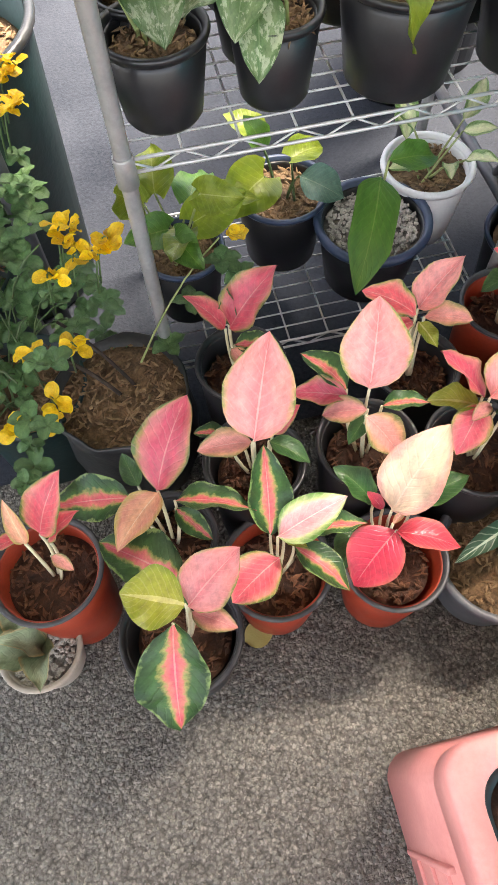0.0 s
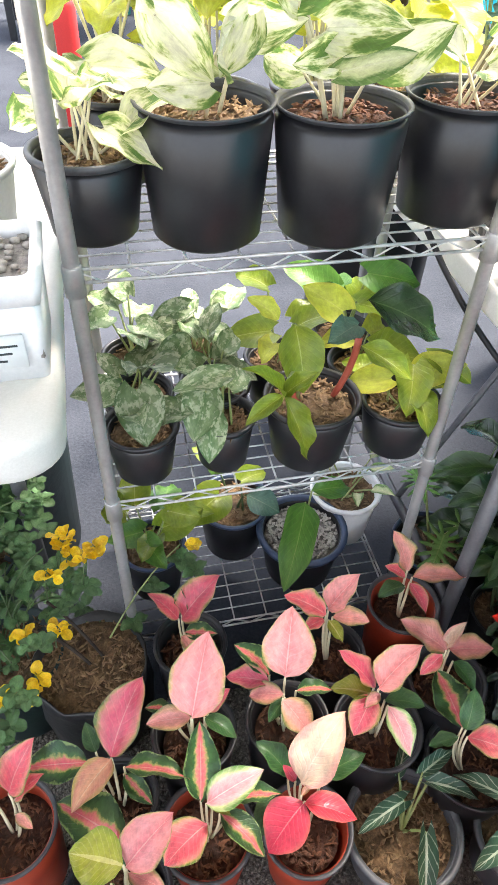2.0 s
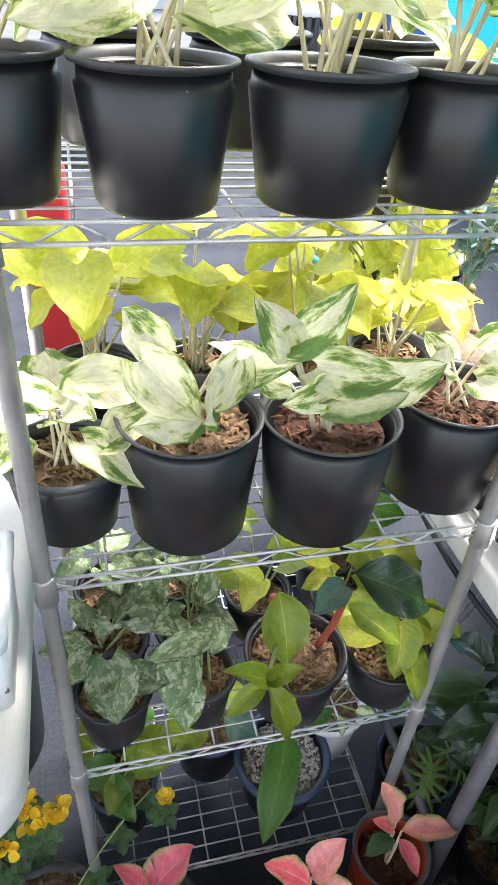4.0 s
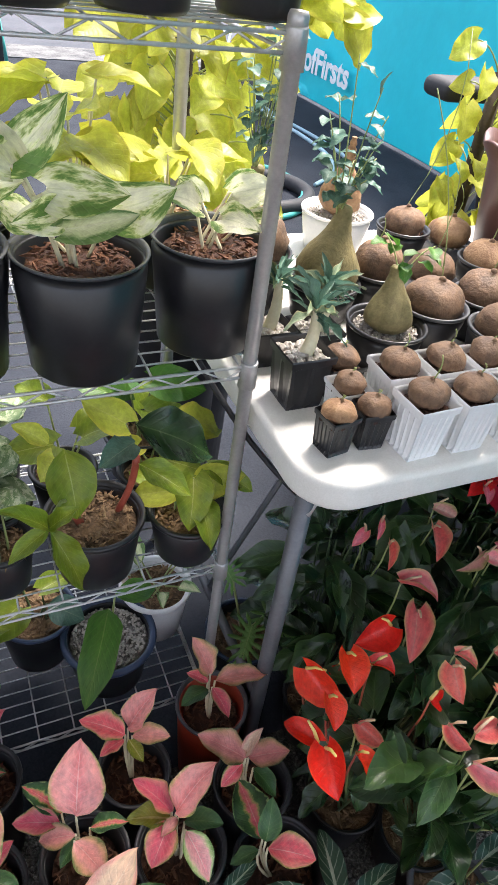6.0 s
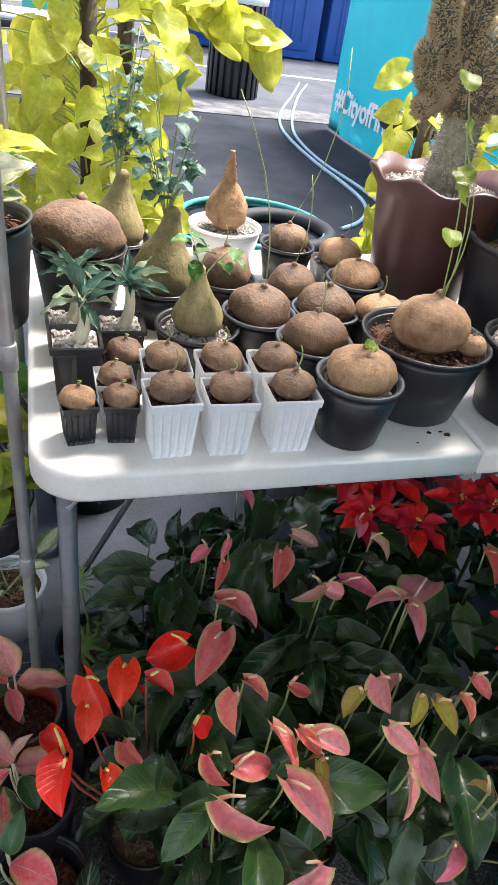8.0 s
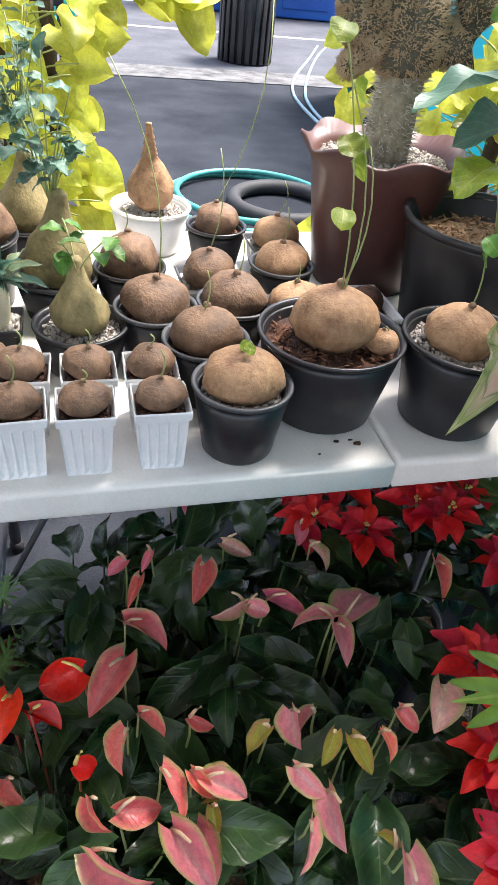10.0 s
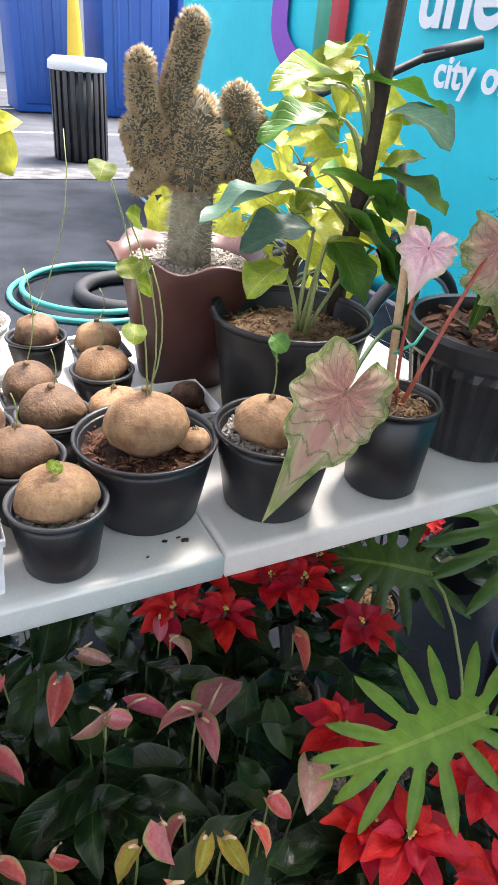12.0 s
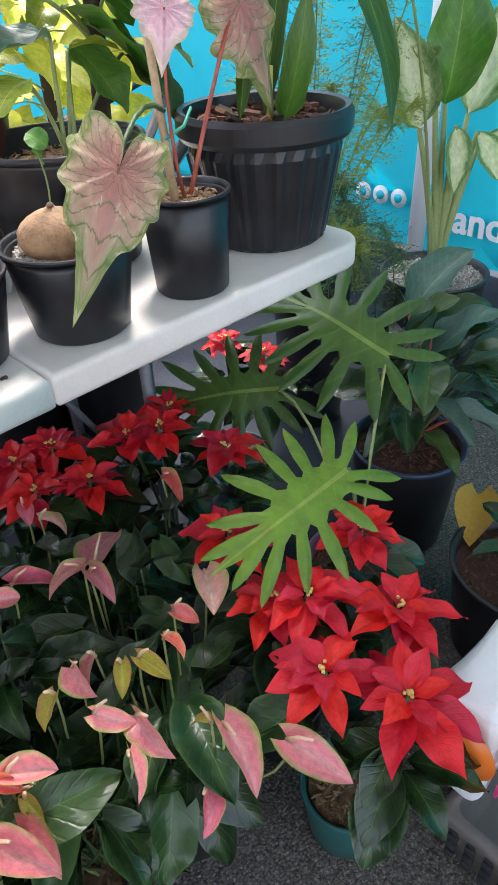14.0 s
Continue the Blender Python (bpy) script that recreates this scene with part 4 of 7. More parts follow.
tuber_body(stump, 0.038, 1.0, tuber_pale, 9.0, (0, 0, 0.088), [(0, -0.4), (0.7, -0.38), (1.0, 0.0), (1.0, 0.5), (0.84, 0.9), (0.6, 1.3), (0.40, 1.62), (0.31, 1.76), (0.36, 1.84), (0.27, 1.95), (0.32, 2.04), (0.23, 2.17), (0.28, 2.27), (0.19, 2.42), (0.24, 2.52), (0.15, 2.7), (0.19, 2.8), (0.11, 3.0), (0.13, 3.08), (0, 3.1)])
bigt = thing("tuber_pot", 0.868, 0.925, TZ, "very large grey-brown round tuber in a brown pot", "potted tuber", "tubers on the table")
pot(bigt, 0.068, 0.10, "black", "grit", 0.8)
tuber_body(bigt, 0.066, 0.85, tuber, 5.5, (0, 0, 0.115))
for x, y, h, hl in ((0.848, 0.682, 0.076, 0.045), (0.912, 0.765, 0.055, 0.05), (0.846, 0.782, 0.055, 0.06)):
    th = thing("desert_rose", x, y, TZ, "small desert rose with a thick stem in a black square pot", "plant", "desert roses")
    square_cup(th, 0.031, h, black_plastic, 2)
    square_soil(th, 0.027, h - 0.01, "grit")
    part("trunk", tube(bend((0, 0, h - 0.02), (0.01, 0.005, h + hl), (0.006, 0, 0)), 0.010, 12, 0.55), stem_pale, th)
    for i in range(22):
        a, e = rng.uniform(0, 6.28), rng.uniform(-0.2, 1.0)
        b = Vector((0.01, 0.005, h + hl - rng.uniform(0, 0.012)))
        leaf(th, b, b + Vector((math.cos(a) * math.cos(e), math.sin(a) * math.cos(e), math.sin(e))) * rng.uniform(0.035, 0.06), 0.17, "bluegreen" if i % 4 else "agave", "lance")

for x, y, r in ((1.289, 0.552, 0.003), (1.312, 0.545, 0.0042), (1.306, 0.553, 0.0022), (1.262, 0.532, 0.0016)):
    bm = bmesh.new()
    bmesh.ops.create_icosphere(bm, subdivisions=2, radius=r, matrix=Matrix.Diagonal((1.3, 0.8, 0.45, 1)))
    for v in bm.verts:
        v.co *= 1 + 0.5 * noise.noise(v.co * 300 + Vector((x * 90, 0, 0)))
    crumb = thing("soil_crumb", x, y, TZ, "small dark brown crumb of spilt soil on the table", "crumb", "crumbs on the table")
    part("clod", bm, soil_red, crumb).location = (0, 0, r * 0.35)

# ---- big pots at the end of the table ----
cal = thing("tuber_pot", 1.446, 0.590, TZ, "pale tuber with a thin vine in a black pot of grit", "potted tuber", "tubers on the table")
pot(cal, 0.076, 0.112, "black", "grit", 0.78)
tuber_body(cal, 0.042, 1.0, tuber_pale, 8.1, (-0.012, 0.0, 0.114))
sprout(cal, 0.150, 0.075, -0.01, 0.0, 2, (-0.005, 0.01), "fresh", 0.022)
tall = thing("caladium_plant", 1.614, 0.575, TZ, "caladium with pink veined heart leaves in a tall black pot", "plant")
pot(tall, 0.058, 0.132, "black", "tan", 0.86, 0.004)
part("cane", tube([(-0.015, 0.000, 0.115), (-0.004, 0.027, 0.245), (-0.012, 0.029, 0.360)], 0.006, 10, 0.8), cane, tall)
stem(tall, (-0.004, 0.017, 0.220), (-0.139, -0.072, 0.197), 0.0032, stem_dark, (0.0, 0.0, 0.025), 0.8)
leaf(tall, (-0.139, -0.072, 0.193), (-0.243, -0.118, 0.08), 0.92, "caladium", "arrow", label="large pink and cream veined heart-shaped leaf", up=(-0.1, -0.8, 0.6))
stem(tall, (0.008, 0.000, 0.115), (0.133, 0.027, 0.323), 0.0034, stem_red, (0.01, 0, 0.03))
leaf(tall, (0.133, 0.025, 0.321), (0.213, 0.025, 0.175), 1.05, "caladium", "arrow", up=(-0.2, -0.8, 0.6))
stem(tall, (0.004, 0.004, 0.115), (0.004, 0.007, 0.323), 0.0026, stem_red, (-0.01, 0, 0))
leaf(tall, (0.004, 0.007, 0.323), (-0.012, -0.001, 0.260), 1.5, "mauve", "arrow", up=(-0.2, -0.8, 0.6), label="small crumpled pale pink leaf")
part("tie", tube([(-0.012, 0.011, 0.190), (0.018, 0.009, 0.200), (0.038, 0.017, 0.217)], 0.0022, 6), tape_green, tall, "green plastic plant tie")

rib = thing("strap_leaf_plant", 1.828, 0.640, TZ, "strap-leaved fern in a wide ribbed black pot with bark chips", "plant")
rb = lathe([(0, 0), (0.085, 0), (0.090, 0.006), (0.112, 0.135), (0.112, 0.150), (0.126, 0.152), (0.131, 0.160), (0.131, 0.182), (0.126, 0.190), (0.118, 0.188), (0.112, 0.16), (0.09, 0.02), (0, 0.02)], 96)
for v in rb.verts:
    if 0.004 < v.co.z < 0.14 and v.co.xy.length > 0.08:
        k = 1 + 0.03 * (1 if int((math.degrees(math.atan2(v.co.y, v.co.x)) + 180.5) // 7.5) % 2 else 0)
        v.co.x *= k
        v.co.y *= k
part("pot_body", rb, black_plastic, rib, smooth=False)
soil(rib, 0.112, 0.168, "red")
for i in range(46):
    a, rr = rng.uniform(0, 6.28), 0.1 * math.sqrt(rng.random())
    s = block(-rng.uniform(0.008, 0.017), 0.012, -0.006, 0.006, -0.002, 0.003)
    ob = part("bark_chip", s, chip_red if i % 3 else bark, rib, smooth=False)
    ob.location = (rr * math.cos(a), rr * math.sin(a), 0.176)
    ob.rotation_euler = (rng.uniform(-0.5, 0.5), rng.uniform(-0.5, 0.5), rng.uniform(0, 6))
for b, t2, w in (((0.01, -0.03, 0.17), (0.02, -0.065, 0.33), 0.26), ((-0.04, 0.01, 0.17), (0.04, 0.05, 0.56), 0.065), ((0.066, -0.04, 0.43), (0.264, -0.04, 0.105), 0.13), ((0.02, 0.02, 0.17), (0.075, 0.0, 0.66), 0.06), ((0.085, 0.02, 0.62), (0.10, -0.03, 0.40), 0.14), ((0.03, 0.03, 0.17), (0.21, 0.12, 0.58), 0.06)):
    leaf(rib, b, t2, w, "fresh" if w > 0.2 else "splitleaf", "strap", up=(-0.4, -0.8, 0.5))
part("stalk", tube([(0.0, -0.01, 0.16), (-0.005, -0.02, 0.24)], 0.004, 8), spadix, rib)

ph = thing("philodendron_plant", 1.576, 0.800, TZ, "broad-leaved green climber on a dark stake in a large black pot", "plant")
pot(ph, 0.120, 0.172, "black", "tan", 0.8, 0.008, 0.035)
part("stake", tube([(0.105, 0.05, 0.10), (0.135, 0.06, 0.35), (0.155, 0.065, 0.78)], 0.014, 8, 0.95), bark, ph, "dark rough wooden stake")
for b, t2, w, m in (((-0.045, -0.03, 0.25), (-0.10, -0.06, 0.225), 0.6, "limegreen"), ((0.03, -0.02, 0.275), (0.085, -0.04, 0.27), 0.35, "limegreen"), ((0.02, 0.0, 0.29), (-0.08, -0.01, 0.27), 0.5, "bluegreen"), ((0.05, 0.0, 0.28), (0.07, -0.06, 0.21), 0.6, "fresh"), ((0.07, 0.04, 0.32), (0.15, -0.02, 0.22), 0.7, "fresh"), ((0.0, 0.03, 0.34), (-0.12, 0.03, 0.30), 0.5, "bluegreen"), ((0.05, 0.05, 0.36), (0.16, 0.04, 0.30), 0.6, "fresh"), ((0.1, 0.05, 0.30), (0.14, -0.03, 0.23), 0.6, "fresh"), ((0.10, 0.05, 0.48), (0.20, 0.01, 0.45), 0.4, "fresh"), ((0.08, 0.05, 0.47), (-0.04, 0.02, 0.46), 0.35, "limegreen"), ((0.07, 0.05, 0.43), (-0.03, 0.06, 0.40), 0.4, "fresh"), ((0.1, 0.06, 0.52), (0.03, 0.02, 0.5), 0.45, "limegreen"), ((0.13, 0.02, 0.33), (0.20, -0.04, 0.25), 0.6, "fresh"), ((0.15, 0.05, 0.36), (0.25, 0.02, 0.31), 0.6, "fresh"), ((0.13, 0.0, 0.26), (0.17, -0.05, 0.17), 0.6, "splitleaf"), ((0.16, 0.06, 0.44), (0.26, 0.05, 0.40), 0.55, "bluegreen")):
    stem(ph, (rng.uniform(-0.02, 0.02), rng.uniform(-0.02, 0.02), 0.13) if b[2] < 0.30 else (0.13, 0.058, b[2] - 0.08), b, 0.0035, stem_green, (0, 0, 0.02))
    leaf(ph, b, Vector(b).lerp(Vector(t2), 1.2), w * 1.25, m, "ovate", roll=rng.uniform(-15, 15))
for i in range(34):
    a = rng.uniform(-0.6, 2.6)
    rr = rng.uniform(0.05, 0.16)
    b = Vector((0.09 + rr * math.cos(a), 0.10 + rr * abs(math.sin(a)), rng.uniform(0.25, 0.52)))
    d = Vector((rng.uniform(-1, 1), rng.uniform(-1, 0.2), rng.uniform(-0.6, 0.4))).normalized() * rng.uniform(0.05, 0.085)
    leaf(ph, b, b + d, 0.75, "neon" if i % 3 else "limegreen", "heart", up=(0, -0.7, 0.7))
    if i % 6 == 0:
        stem(ph, (0.13, 0.058, b.z - 0.06), b, 0.002, stem_green, (0.03, 0.02, 0.03))

# brown pot with the ruffled rim and the spiny succulent
cac = thing("spiny_succulent", 1.482, 0.990, TZ, "knobbly spiny succulent in a brown pot with a ruffled rim", "plant")
pb = lathe([(0, 0), (0.080, 0), (0.084, 0.006), (0.098, 0.10), (0.110, 0.185), (0.130, 0.215), (0.127, 0.219), (0.106, 0.188), (0.094, 0.10), (0.08, 0.012), (0, 0.012)], 64)
for v in pb.verts:
    if v.co.z > 0.18:
        a = math.atan2(v.co.y, v.co.x)
        k = (v.co.z - 0.18) / 0.04
        v.co.z += 0.007 * k * math.sin(a * 7)
        v.co.x *= 1 + 0.03 * k * math.cos(a * 9)
        v.co.y *= 1 + 0.03 * k * math.cos(a * 9)
part("pot_body", pb, brown_plastic, cac)
soil(cac, 0.106, 0.192, "grit")


def spiny(parent, pts, r, n, length, m_skin, m_spine, seed):
    """A fleshy limb along pts and the spines that stand on it."""
    sk = tube(pts, r, 16, 0.8)
    ends = [Vector(p) for p in pts]
    for c, rr in ((ends[-1], r * 0.8), (ends[0], r)):
        bmesh.ops.create_icosphere(sk, subdivisions=2, radius=rr, matrix=Matrix.Translation(c))
    sk.normal_update()
    for v in sk.verts:
        v.co += Vector((noise.noise(v.co * 40), noise.noise(v.co * 40 + Vector((9, 0, 0))), 0)) * 0.004
    s = random.Random(seed)
    faces = [([v.co.copy() for v in f.verts], f.normal.copy(), f.calc_area()) for f in sk.faces if len(f.verts) < 5]
    spots = s.choices(faces, [area for _, _, area in faces], k=n)
    axis = [p.lerp(q, k / 8) for p, q in zip(ends, ends[1:]) for k in range(9)]
    limb = part("limb", sk, m_skin, parent)
    bm = bmesh.new()
    for cs, d, _ in spots:
        u = s.random()
        o = cs[0].lerp(cs[1], u).lerp(cs[-1].lerp(cs[2], u), s.random())
        if d.dot(o - min(axis, key=lambda q: (q - o).length_squared)) < 0:
            d = -d
        e = o + (d + Vector((s.uniform(-0.55, 0.55), s.uniform(-0.55, 0.55), s.uniform(-0.35, 0.55)))).normalized() * length * s.uniform(0.6, 1.2)
        side_v = d.orthogonal().normalized() * 0.0009
        o2 = d.cross(side_v)
        a, b, cc, t2 = (bm.verts.new(x) for x in (o + side_v, o - side_v * 0.5 + o2, o - side_v * 0.5 - o2, e))
        for q in ((a, b, t2), (b, cc, t2), (cc, a, t2)):
            bm.faces.new(q)
    tagged(part("spine_coat", bm, m_spine, limb), kind="stuff")


spiny(cac, [(-0.003, 0, 0.18), (0.002, 0, 0.26), (0.006, 0, 0.35)], 0.038, 1100, 0.015, cactus_trunk, spine_pale, 1)
SPINY_PARTS = (
    (((0.0, 0, 0.345), (0.005, 0, 0.385), (0.005, 0, 0.405)), 0.056),
    (((-0.030, 0, 0.40), (-0.022, 0, 0.46), (-0.004, 0, 0.525)), 0.029),
    (((-0.060, 0, 0.385), (-0.078, 0, 0.43), (-0.080, 0, 0.475)), 0.025),
    (((-0.045, 0, 0.375), (-0.085, 0, 0.365), (-0.088, 0, 0.39)), 0.030),
    (((-0.055, -0.01, 0.345), (-0.085, -0.01, 0.318)), 0.021),
    (((0.045, 0, 0.355), (0.088, -0.01, 0.345), (0.098, -0.01, 0.385), (0.068, -0.01, 0.435)), 0.036),
)
for k, (pts, r) in enumerate(SPINY_PARTS):
    spiny(cac, pts, r * 0.87, 4200 if k else 5200, 0.008 if k else 0.011, cactus_skin, spine_mat, 10 + k)

# ---- plants on the asphalt ----
aglaonema(0.117, 0.385, 0.063, 'red', [
    (0.015, 0.015, 0.254, 0.052, 0.051, 0.309, 0.55, 'rose'),
    (-0.007, 0.017, 0.254, -0.037, 0.002, 0.263, 0.50, 'rose'),
    (0.023, 0.007, 0.254, 0.060, 0.018, 0.282, 0.50, 'rose'),
    (-0.001, 0.008, 0.254, -0.006, 0.037, 0.300, 0.30, 'peach'),
    (0.022, -0.007, 0.244, 0.040, -0.023, 0.235, 0.50, 'blush')], 0.189)
aglaonema(0.260, 0.391, 0.054, 'black', [
    (0.001, 0.024, 0.263, 0.050, 0.088, 0.319, 0.52, 'rose'),
    (-0.029, 0.027, 0.254, -0.104, 0.031, 0.263, 0.55, 'streak'),
    (0.002, 0.022, 0.263, -0.046, -0.027, 0.263, 0.55, 'peach'),
    (0.017, 0.008, 0.263, 0.091, -0.020, 0.263, 0.40, 'streak'),
    (0.016, 0.003, 0.254, 0.045, -0.033, 0.244, 0.45, 'streak'),
    (-0.020, 0.043, 0.244, -0.029, 0.074, 0.263, 0.50, 'green')], 0.189)
aglaonema(0.250, 0.287, 0.068, 'black', [
    (0.018, 0.007, 0.236, 0.076, 0.043, 0.265, 0.68, 'pink'),
    (0.016, 0.007, 0.246, -0.042, 0.029, 0.246, 0.85, 'olive'),
    (0.016, 0.037, 0.226, -0.056, 0.090, 0.236, 0.62, 'streak'),
    (0.000, -0.007, 0.236, -0.012, -0.090, 0.178, 0.60, 'streak'),
    (0.020, 0.003, 0.226, 0.060, -0.021, 0.226, 0.50, 'blush'),
    (0.016, 0.007, 0.226, 0.003, 0.035, 0.226, 0.50, 'green')], 0.159)
aglaonema(0.373, 0.337, 0.064, 'red', [
    (-0.005, 0.011, 0.236, 0.007, 0.084, 0.284, 0.45, 'streak'),
    (0.001, 0.003, 0.246, 0.072, 0.017, 0.274, 0.50, 'pinkedge'),
    (-0.001, -0.013, 0.226, -0.054, -0.041, 0.207, 0.72, 'rose'),
    (0.017, -0.005, 0.226, 0.060, -0.055, 0.207, 0.50, 'streak'),
    (0.039, 0.012, 0.217, 0.094, -0.002, 0.236, 0.40, 'streak'),
    (0.008, 0.003, 0.236, 0.028, -0.011, 0.236, 0.50, 'olive')], 0.159)
aglaonema(0.508, 0.312, 0.061, 'red', [
    (-0.010, 0.027, 0.246, 0.051, 0.074, 0.313, 0.55, 'cream'),
    (-0.010, 0.007, 0.236, 0.048, -0.019, 0.226, 0.50, 'red'),
    (-0.009, 0.008, 0.236, -0.060, -0.027, 0.207, 0.80, 'red'),
    (0.026, 0.041, 0.217, 0.083, 0.050, 0.236, 0.50, 'green'),
    (-0.019, 0.050, 0.217, -0.053, 0.086, 0.246, 0.50, 'green'),
    (-0.013, 0.038, 0.226, -0.025, 0.056, 0.236, 0.50, 'red'),
    (-0.044, 0.033, 0.207, -0.068, -0.006, 0.198, 0.60, 'green'),
    (-0.013, 0.013, 0.246, 0.004, 0.022, 0.255, 0.30, 'peach')], 0.159)
aglaonema(0.374, 0.447, 0.059, 'black', [
    (-0.003, -0.017, 0.299, 0.031, 0.050, 0.371, 0.60, 'pink'),
    (-0.004, -0.009, 0.281, -0.058, -0.006, 0.281, 0.50, 'blush'),
    (0.020, -0.004, 0.281, 0.050, 0.005, 0.308, 0.50, 'rose'),
    (0.014, -0.013, 0.281, 0.048, -0.042, 0.272, 0.50, 'green'),
    (-0.010, 0.023, 0.281, -0.018, 0.047, 0.317, 0.50, 'green'),
    (-0.026, 0.009, 0.272, -0.059, 0.016, 0.281, 0.50, 'streak')], 0.218)
aglaonema(0.389, 0.585, 0.056, 'black', [
    (-0.010, -0.001, 0.290, 0.046, 0.015, 0.353, 0.58, 'rose'),
    (-0.015, 0.000, 0.290, -0.051, 0.025, 0.326, 0.50, 'rose'),
    (-0.009, 0.011, 0.281, -0.005, 0.023, 0.326, 0.40, 'green'),
    (-0.009, -0.019, 0.281, 0.034, -0.030, 0.281, 0.55, 'streak'),
    (-0.014, -0.023, 0.281, 0.003, -0.053, 0.272, 0.50, 'blush')], 0.218)
aglaonema(0.508, 0.437, 0.059, 'black', [
    (-0.005, 0.018, 0.308, 0.014, 0.077, 0.371, 0.68, 'pink'),
    (-0.025, 0.025, 0.290, -0.077, 0.041, 0.290, 0.50, 'rose'),
    (-0.021, 0.039, 0.281, -0.061, 0.074, 0.308, 0.50, 'streak'),
    (-0.009, 0.004, 0.290, -0.050, 0.017, 0.272, 0.55, 'blush'),
    (-0.012, -0.003, 0.290, 0.013, -0.039, 0.263, 0.70, 'blush'),
    (0.010, 0.009, 0.281, 0.055, -0.003, 0.290, 0.50, 'streak'),
    (-0.006, 0.006, 0.272, -0.032, -0.016, 0.263, 0.50, 'green')], 0.218)
aglaonema(0.600, 0.528, 0.054, 'black', [
    (-0.002, 0.028, 0.290, 0.042, 0.041, 0.344, 0.55, 'pink'),
    (-0.008, 0.020, 0.290, -0.062, 0.045, 0.317, 0.50, 'rose'),
    (0.001, 0.015, 0.290, 0.048, -0.003, 0.290, 0.50, 'blush'),
    (-0.004, 0.016, 0.281, 0.007, -0.015, 0.272, 0.50, 'olive'),
    (-0.010, 0.018, 0.281, -0.045, 0.007, 0.281, 0.50, 'rose')], 0.218)
aglaonema(0.751, 0.594, 0.059, 'red', [
    (-0.009, 0.004, 0.295, -0.032, 0.032, 0.358, 0.50, 'blush'),
    (-0.007, -0.010, 0.295, 0.069, -0.026, 0.295, 0.42, 'blush'),
    (-0.015, -0.019, 0.295, -0.004, -0.061, 0.277, 0.50, 'rose'),
    (-0.017, -0.012, 0.277, -0.062, -0.023, 0.277, 0.50, 'green'),
    (-0.018, -0.008, 0.295, -0.047, 0.005, 0.313, 0.50, 'rose')], 0.210)
aglaonema(0.633, 0.402, 0.063, 'black', [
    (-0.007, 0.016, 0.299, 0.049, 0.035, 0.353, 0.58, 'pink'),
    (-0.010, 0.023, 0.290, -0.051, 0.058, 0.335, 0.45, 'rose'),
    (-0.014, 0.015, 0.290, -0.047, -0.020, 0.263, 0.65, 'rose'),
    (0.000, -0.005, 0.290, 0.013, -0.059, 0.263, 0.55, 'pinkedge'),
    (-0.013, 0.018, 0.281, -0.064, 0.032, 0.290, 0.50, 'olive'),
    (0.005, 0.011, 0.272, 0.048, -0.011, 0.281, 0.50, 'green'),
    (-0.005, 0.013, 0.290, -0.030, 0.000, 0.290, 0.50, 'blush')], 0.218)
aglaonema(0.765, 0.452, 0.059, 'black', [
    (-0.023, 0.002, 0.299, -0.081, 0.037, 0.335, 0.50, 'blush'),
    (-0.019, 0.001, 0.299, 0.034, -0.013, 0.308, 0.62, 'blush'),
    (-0.023, 0.005, 0.299, 0.004, 0.017, 0.335, 0.40, 'cream'),
    (-0.027, 0.001, 0.290, -0.060, -0.012, 0.272, 0.50, 'rose'),
    (-0.013, -0.008, 0.281, 0.006, -0.045, 0.263, 0.60, 'green')], 0.210)
aglaonema(0.768, 0.345, 0.069, 'black', [
    (-0.035, 0.015, 0.259, -0.039, 0.089, 0.268, 0.60, 'streak'),
    (-0.030, 0.005, 0.250, 0.021, -0.029, 0.250, 0.60, 'rose'),
    (-0.032, 0.011, 0.259, -0.013, 0.045, 0.295, 0.50, 'green'),
    (-0.043, 0.007, 0.250, -0.080, 0.007, 0.241, 0.50, 'green')], 0.170)
ca = thing("agave_plant", 0.072, 0.326, 0, "small pale agave in a beige plastic pot of pebbles", "plant")
pot(ca, 0.050, 0.085, "clay", "grit", 0.72)
for b, t2, w in (((0, 0.01, 0.07), (0.012, -0.062, 0.135), 0.42), ((0, 0, 0.07), (-0.07, -0.02, 0.15), 0.42), ((0, 0.01, 0.07), (-0.03, 0.06, 0.16), 0.4), ((-0.01, 0, 0.07), (-0.075, 0.03, 0.14), 0.4), ((0, 0, 0.075), (-0.025, 0.0, 0.17), 0.35)):
    leaf(ca, b, t2, w, "agave", "lance")

alo = thing("alocasia_plant", 0.647, 0.294, 0, "small alocasia with white-veined dark leaves in a grey pot", "plant")
pot(alo, 0.080, 0.125, "grey", "tan", 0.76, 0.009, 0.02)
for b, t2, w in (((0.0, 0.02, 0.165), (-0.075, -0.005, 0.16), 0.32), ((0.035, 0.03, 0.19), (0.105, 0.0, 0.165), 0.34), ((0.03, 0.04, 0.20), (0.09, 0.065, 0.185), 0.34), ((0.02, -0.02, 0.15), (-0.005, -0.095, 0.10), 0.28), ((0.0, 0.05, 0.19), (0.03, 0.095, 0.19), 0.34)):
    leaf(alo, b, t2, w, "alocasia", "heart")
    stem(alo, (0.0, 0.0, 0.10), b, 0.0026, stem_green, (0, 0, 0.01))
gr = thing("alocasia_plant", 0.815, 0.250, 0, "young white-veined alocasia in a round grey pot", "plant")
pot(gr, 0.066, 0.12, "grey", "tan", 0.76, 0.009, 0.02)
